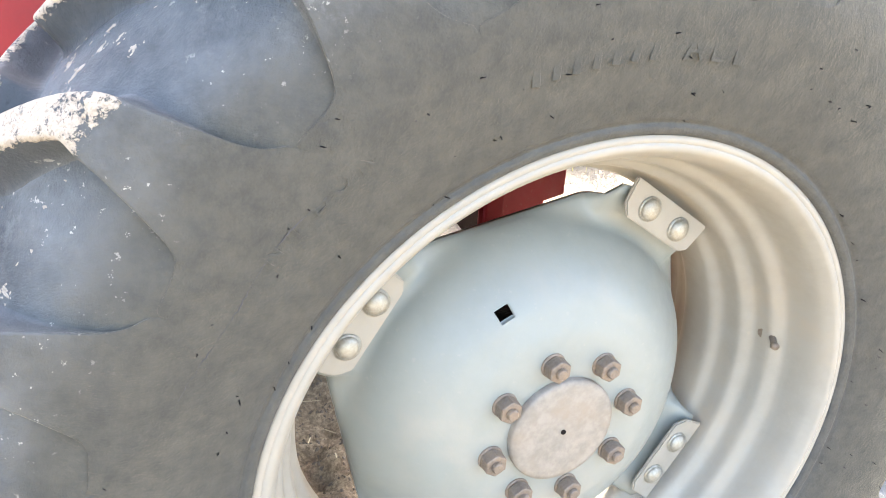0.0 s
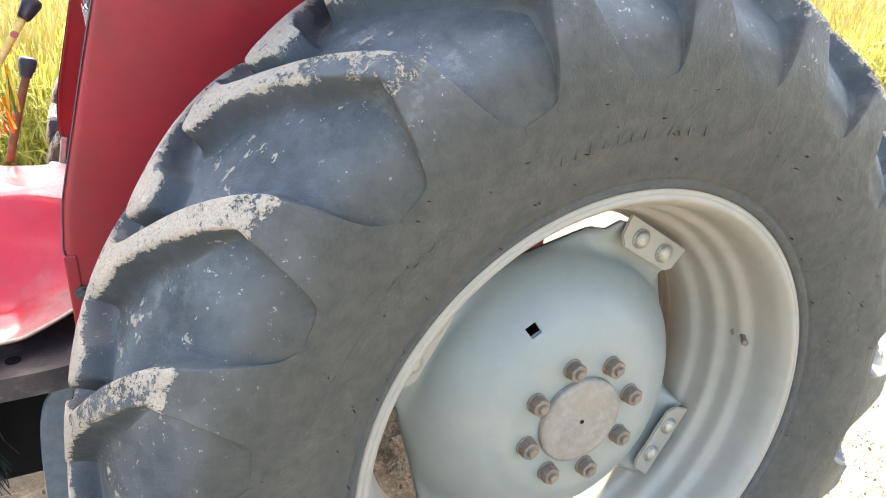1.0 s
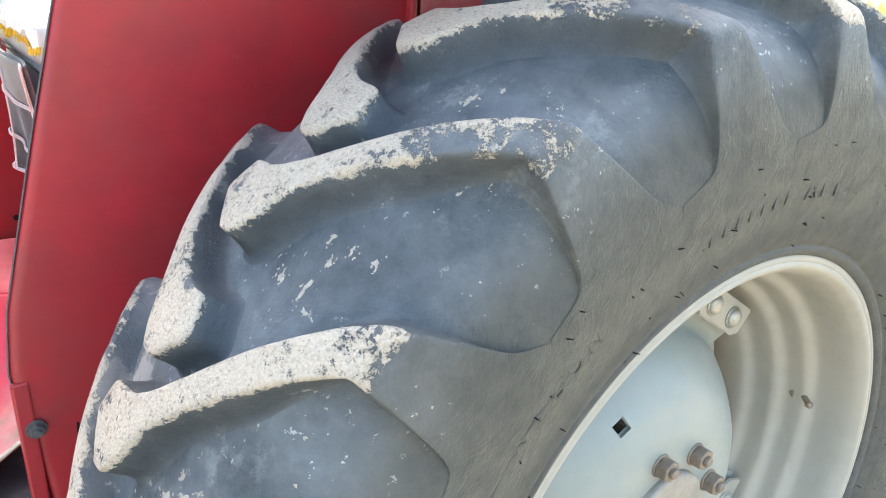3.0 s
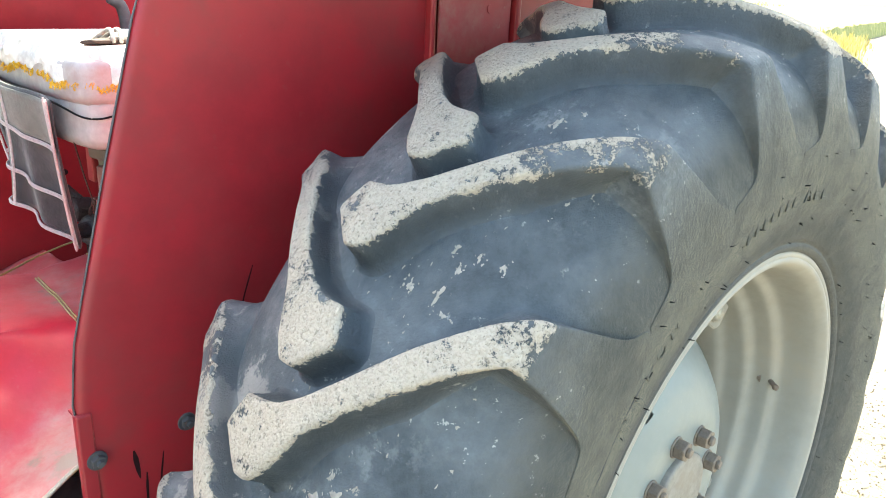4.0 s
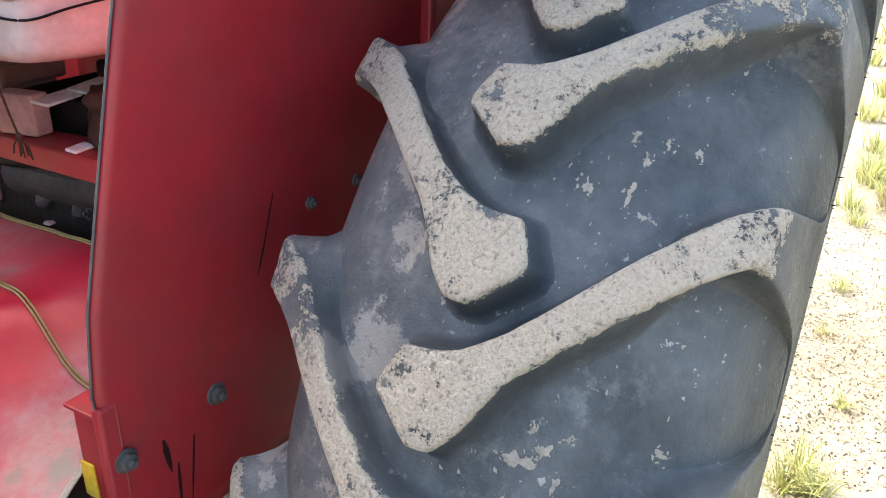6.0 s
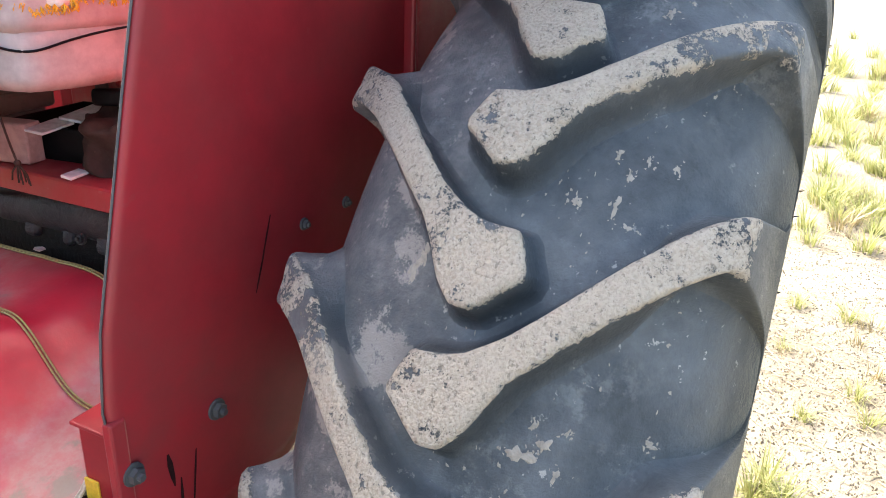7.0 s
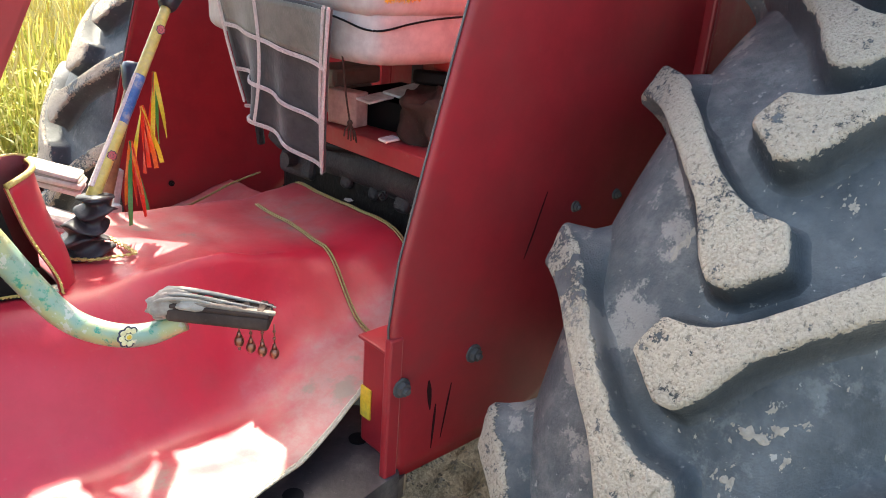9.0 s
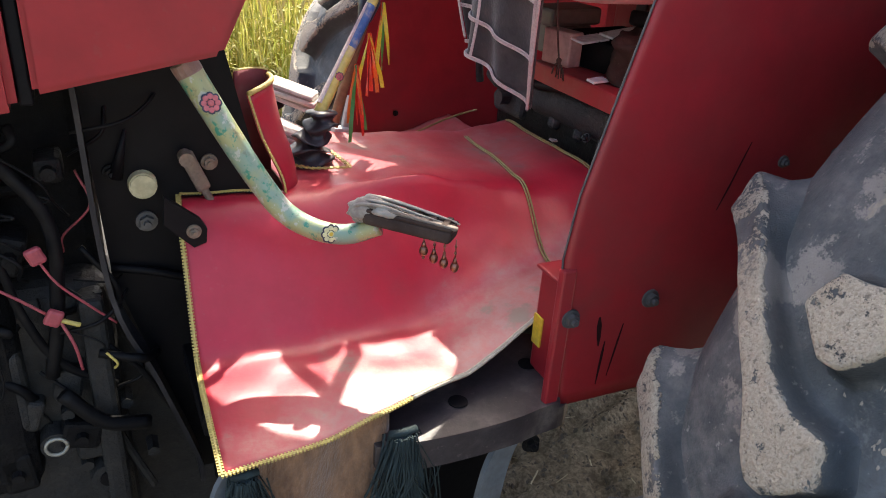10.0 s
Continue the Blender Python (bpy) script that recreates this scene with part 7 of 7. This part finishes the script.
rod_mesh(bm, (-0.455, 1.10, 0.985), (-0.475, 1.098, 0.985), 0.016, 0.014, 14)
tube(bm, spline([(-0.44, 1.16, 1.03), (-0.46, 1.19, 1.055), (-0.45, 1.23, 1.03), (-0.44, 1.24, 0.98)], 5), 0.008, 10)
part("end_block", bm, CASTING, lift_shaft, "grimy iron end block with a bent pipe")
bm = bmesh.new()
box(bm, pose(-0.30, 0.92, 0.93), (0.28, 0.50, 0.16), 0.02, 3)
part("lift_cover", bm, IRON, tractor, "dark iron hydraulic cover")
tool_tray = thing("tool_tray", "black tray of loose papers and tools on the red platform", "tray")
bm = bmesh.new()
m = pose(-0.355, 0.905, 1.085, 0, 0, 8)
for o, s in (((0, 0, 0.003), (0.16, 0.17, 0.006)), ((-0.078, 0, 0.024), (0.005, 0.17, 0.046)), ((0.078, 0, 0.024), (0.005, 0.17, 0.046)), ((0, -0.083, 0.024), (0.16, 0.005, 0.046)), ((0, 0.083, 0.024), (0.16, 0.005, 0.046))):
    box(bm, m @ Matrix.Translation(o), s, 0.002)
part("tray_body", bm, BLACK, tool_tray)
PAPER = material("white_paper", (0.8, 0.8, 0.78), (0.6, 0.55, 0.5), 0.2, 0.7, 20.0, 150.0, 0.1)
for x, y, z, sx, sy, r in ((-0.438, 0.885, 1.134, 0.060, 0.030, 10), (-0.365, 0.89, 1.141, 0.095, 0.034, 14), (-0.475, 0.80, 1.0895, 0.030, 0.018, 4)):
    bm = bmesh.new()
    box(bm, pose(x, y, z, 6, -3, r), (sx, sy, 0.004), 0.001)
    part("folded_paper", bm, PAPER, tool_tray, "folded white paper")
carton = thing("carton", "stained pinkish cardboard carton standing on the red platform", "carton")
bm = bmesh.new()
box(bm, pose(-0.462, 0.925, 1.114, 0, 0, 12), (0.030, 0.062, 0.056), 0.003)
part("carton_body", bm, material("pinkish_card", (0.56, 0.40, 0.37), (0.3, 0.2, 0.17), 0.5, 0.85, 14.0, 140.0, 0.2), carton)
tin = thing("grey_tin", "grey-green painted tin below the seat cushion", "tin")
bm = bmesh.new()
box(bm, pose(-0.40, 1.02, 1.150, 0, 0, 6), (0.11, 0.07, 0.030), 0.006)
box(bm, pose(-0.40, 1.02, 1.110, 0, 0, 6), (0.08, 0.06, 0.05), 0.004)
part("tin_body", bm, material("grey_green_paint", (0.16, 0.17, 0.145), (0.25, 0.2, 0.16), 0.4, 0.5, 14.0, 140.0, 0.1), tin)

bag = thing("leather_bag", "crumpled dark brown leather bag lying beside the tray", "bag")
bm = bmesh.new()
cushion(bm, pose(-0.375, 0.750, 1.124, 8, -6, 20), (0.15, 0.14, 0.085))
for v in bm.verts:
    v.co += Vector((0, 0, 1)) * 0.022 * noise.noise(v.co * 38) + Vector((1, 0, 0)) * 0.018 * noise.noise(v.co * 30 + Vector((5, 0, 0))) + Vector((0, 1, 0)) * 0.009 * noise.noise(v.co * 75)
part("bag_body", bm, LEATHER, bag, smooth=True)
bm = bmesh.new()
tube(bm, spline([(-0.440, 0.715, 1.12), (-0.42, 0.755, 1.168), (-0.375, 0.795, 1.168), (-0.355, 0.825, 1.12)], 5), 0.005, 8)
part("bag_strap", bm, LEATHER, bag, smooth=True)
bm = bmesh.new()
cushion(bm, pose(-0.345, 0.770, 1.172, 0, 10, 30), (0.14, 0.15, 0.024))
part("flap", bm, BLACK, bag, "black flap", smooth=True)
can = thing("red_box", "small red tin box under the seat", "box")
bm = bmesh.new()
box(bm, pose(-0.20, 0.985, 1.135), (0.12, 0.16, 0.095), 0.006)
part("box_body", bm, RED_DUSTY, can)
bm = bmesh.new()
box(bm, pose(-0.262, 0.985, 1.135), (0.004, 0.028, 0.097), 0.001)
part("box_band", bm, GREY_EDGE, can, "grey band")
bm = bmesh.new()
cord_end = Vector((-0.570, 0.760, 1.125))
tube(bm, spline([(-0.592, 0.752, 1.225), (-0.580, 0.757, 1.165), cord_end], 5), 0.0014, 6)
bmesh.ops.create_uvsphere(bm, u_segments=8, v_segments=6, radius=0.0042, matrix=Matrix.Translation(cord_end))
rng = random.Random(41)
for k in range(9):
    o = Vector((rng.uniform(-0.010, 0.010), rng.uniform(-0.010, 0.010), -rng.uniform(0.018, 0.030)))
    tube(bm, [cord_end, cord_end + o * 0.5 + Vector((o.x * 0.3, o.y * 0.3, 0)), cord_end + o], 0.0011, 4)
part("tie_cord", bm, LEATHER, seat, "dark cord with a small frayed tassel")
# grab handle behind the seat
bm = bmesh.new()
tube(bm, spline([(-0.30, 1.20, 1.33), (-0.305, 1.205, 1.39), (-0.33, 1.20, 1.41)], 5), 0.012, 10)
part("seat_handle", bm, GREY_EDGE, seat, "grey bent handle", smooth=True)

# ---------------------------------------------------------------- steering wheel above the footwell, unseen, placed for its shadow
wheel_c = Vector((-0.709, 1.085, 1.44))
tilt = pose(0, 0, 0, 0, -6, 0)
bm = bmesh.new()
tube(bm, [wheel_c + (tilt @ Vector((0.208 * math.cos(a), 0.208 * math.sin(a), 0))) for a in frange(0, 6.2832, 48)], 0.024, 12)
steering = part("steering_wheel", bm, BLACK, tractor, "unseen black three-spoke steering wheel in a padded cover, placed for shade", smooth=True)


def wheel_at(r, a, side=0.0, up=0.0):
    """A point of the steering wheel: r out along the angle a, side across."""
    c, s = math.cos(radians(a)), math.sin(radians(a))
    return wheel_c + tilt @ Vector((r * c - side * s, r * s + side * c, up))


bm = bmesh.new()
for o in (-0.040, 0.044):
    tube(bm, [wheel_at(r, 262, q) for r, q in ((0.02, o), (0.04, o), (0.125, 0), (0.208, 0))], 0.011, 8, 0.6)
part("spoke", bm, BLACK, steering, "black forked spoke", smooth=True)
# unseen spokes, the first made broad to shade the mat's hump
for a, wide in ((18, 1.0), (142, 0.3)):
    bm = bmesh.new()
    rings = []
    for r, w in ((0.03, 0.030), (0.07, 0.050), (0.11, 0.056), (0.15, 0.060), (0.190, 0.072), (0.208, 0.08)):
        rings.append([bm.verts.new(wheel_at(r, a, q, z)) for q, z in ((-w * wide, -0.004), (w * wide, -0.004), (w * wide, 0.004), (-w * wide, 0.004))])
    for p, q in zip(rings, rings[1:]):
        for k in range(4):
            bm.faces.new((p[k], p[(k + 1) % 4], q[(k + 1) % 4], q[k]))
    bm.faces.new(rings[0][::-1])
    bm.faces.new(rings[-1])
    part("spoke", bm, BLACK, steering, "black pressed spoke, unseen, widened to shade the mat")
bm = bmesh.new()
rod_mesh(bm, wheel_c + tilt @ Vector((0, 0, 0.02)), wheel_c + tilt @ Vector((0, 0, -0.03)), 0.040, 0.036, 24)
rod_mesh(bm, wheel_c, (-0.99, 1.10, 1.40), 0.02, 0.026, 16)
part("steering_column", bm, BLACK, steering, "black steering column")
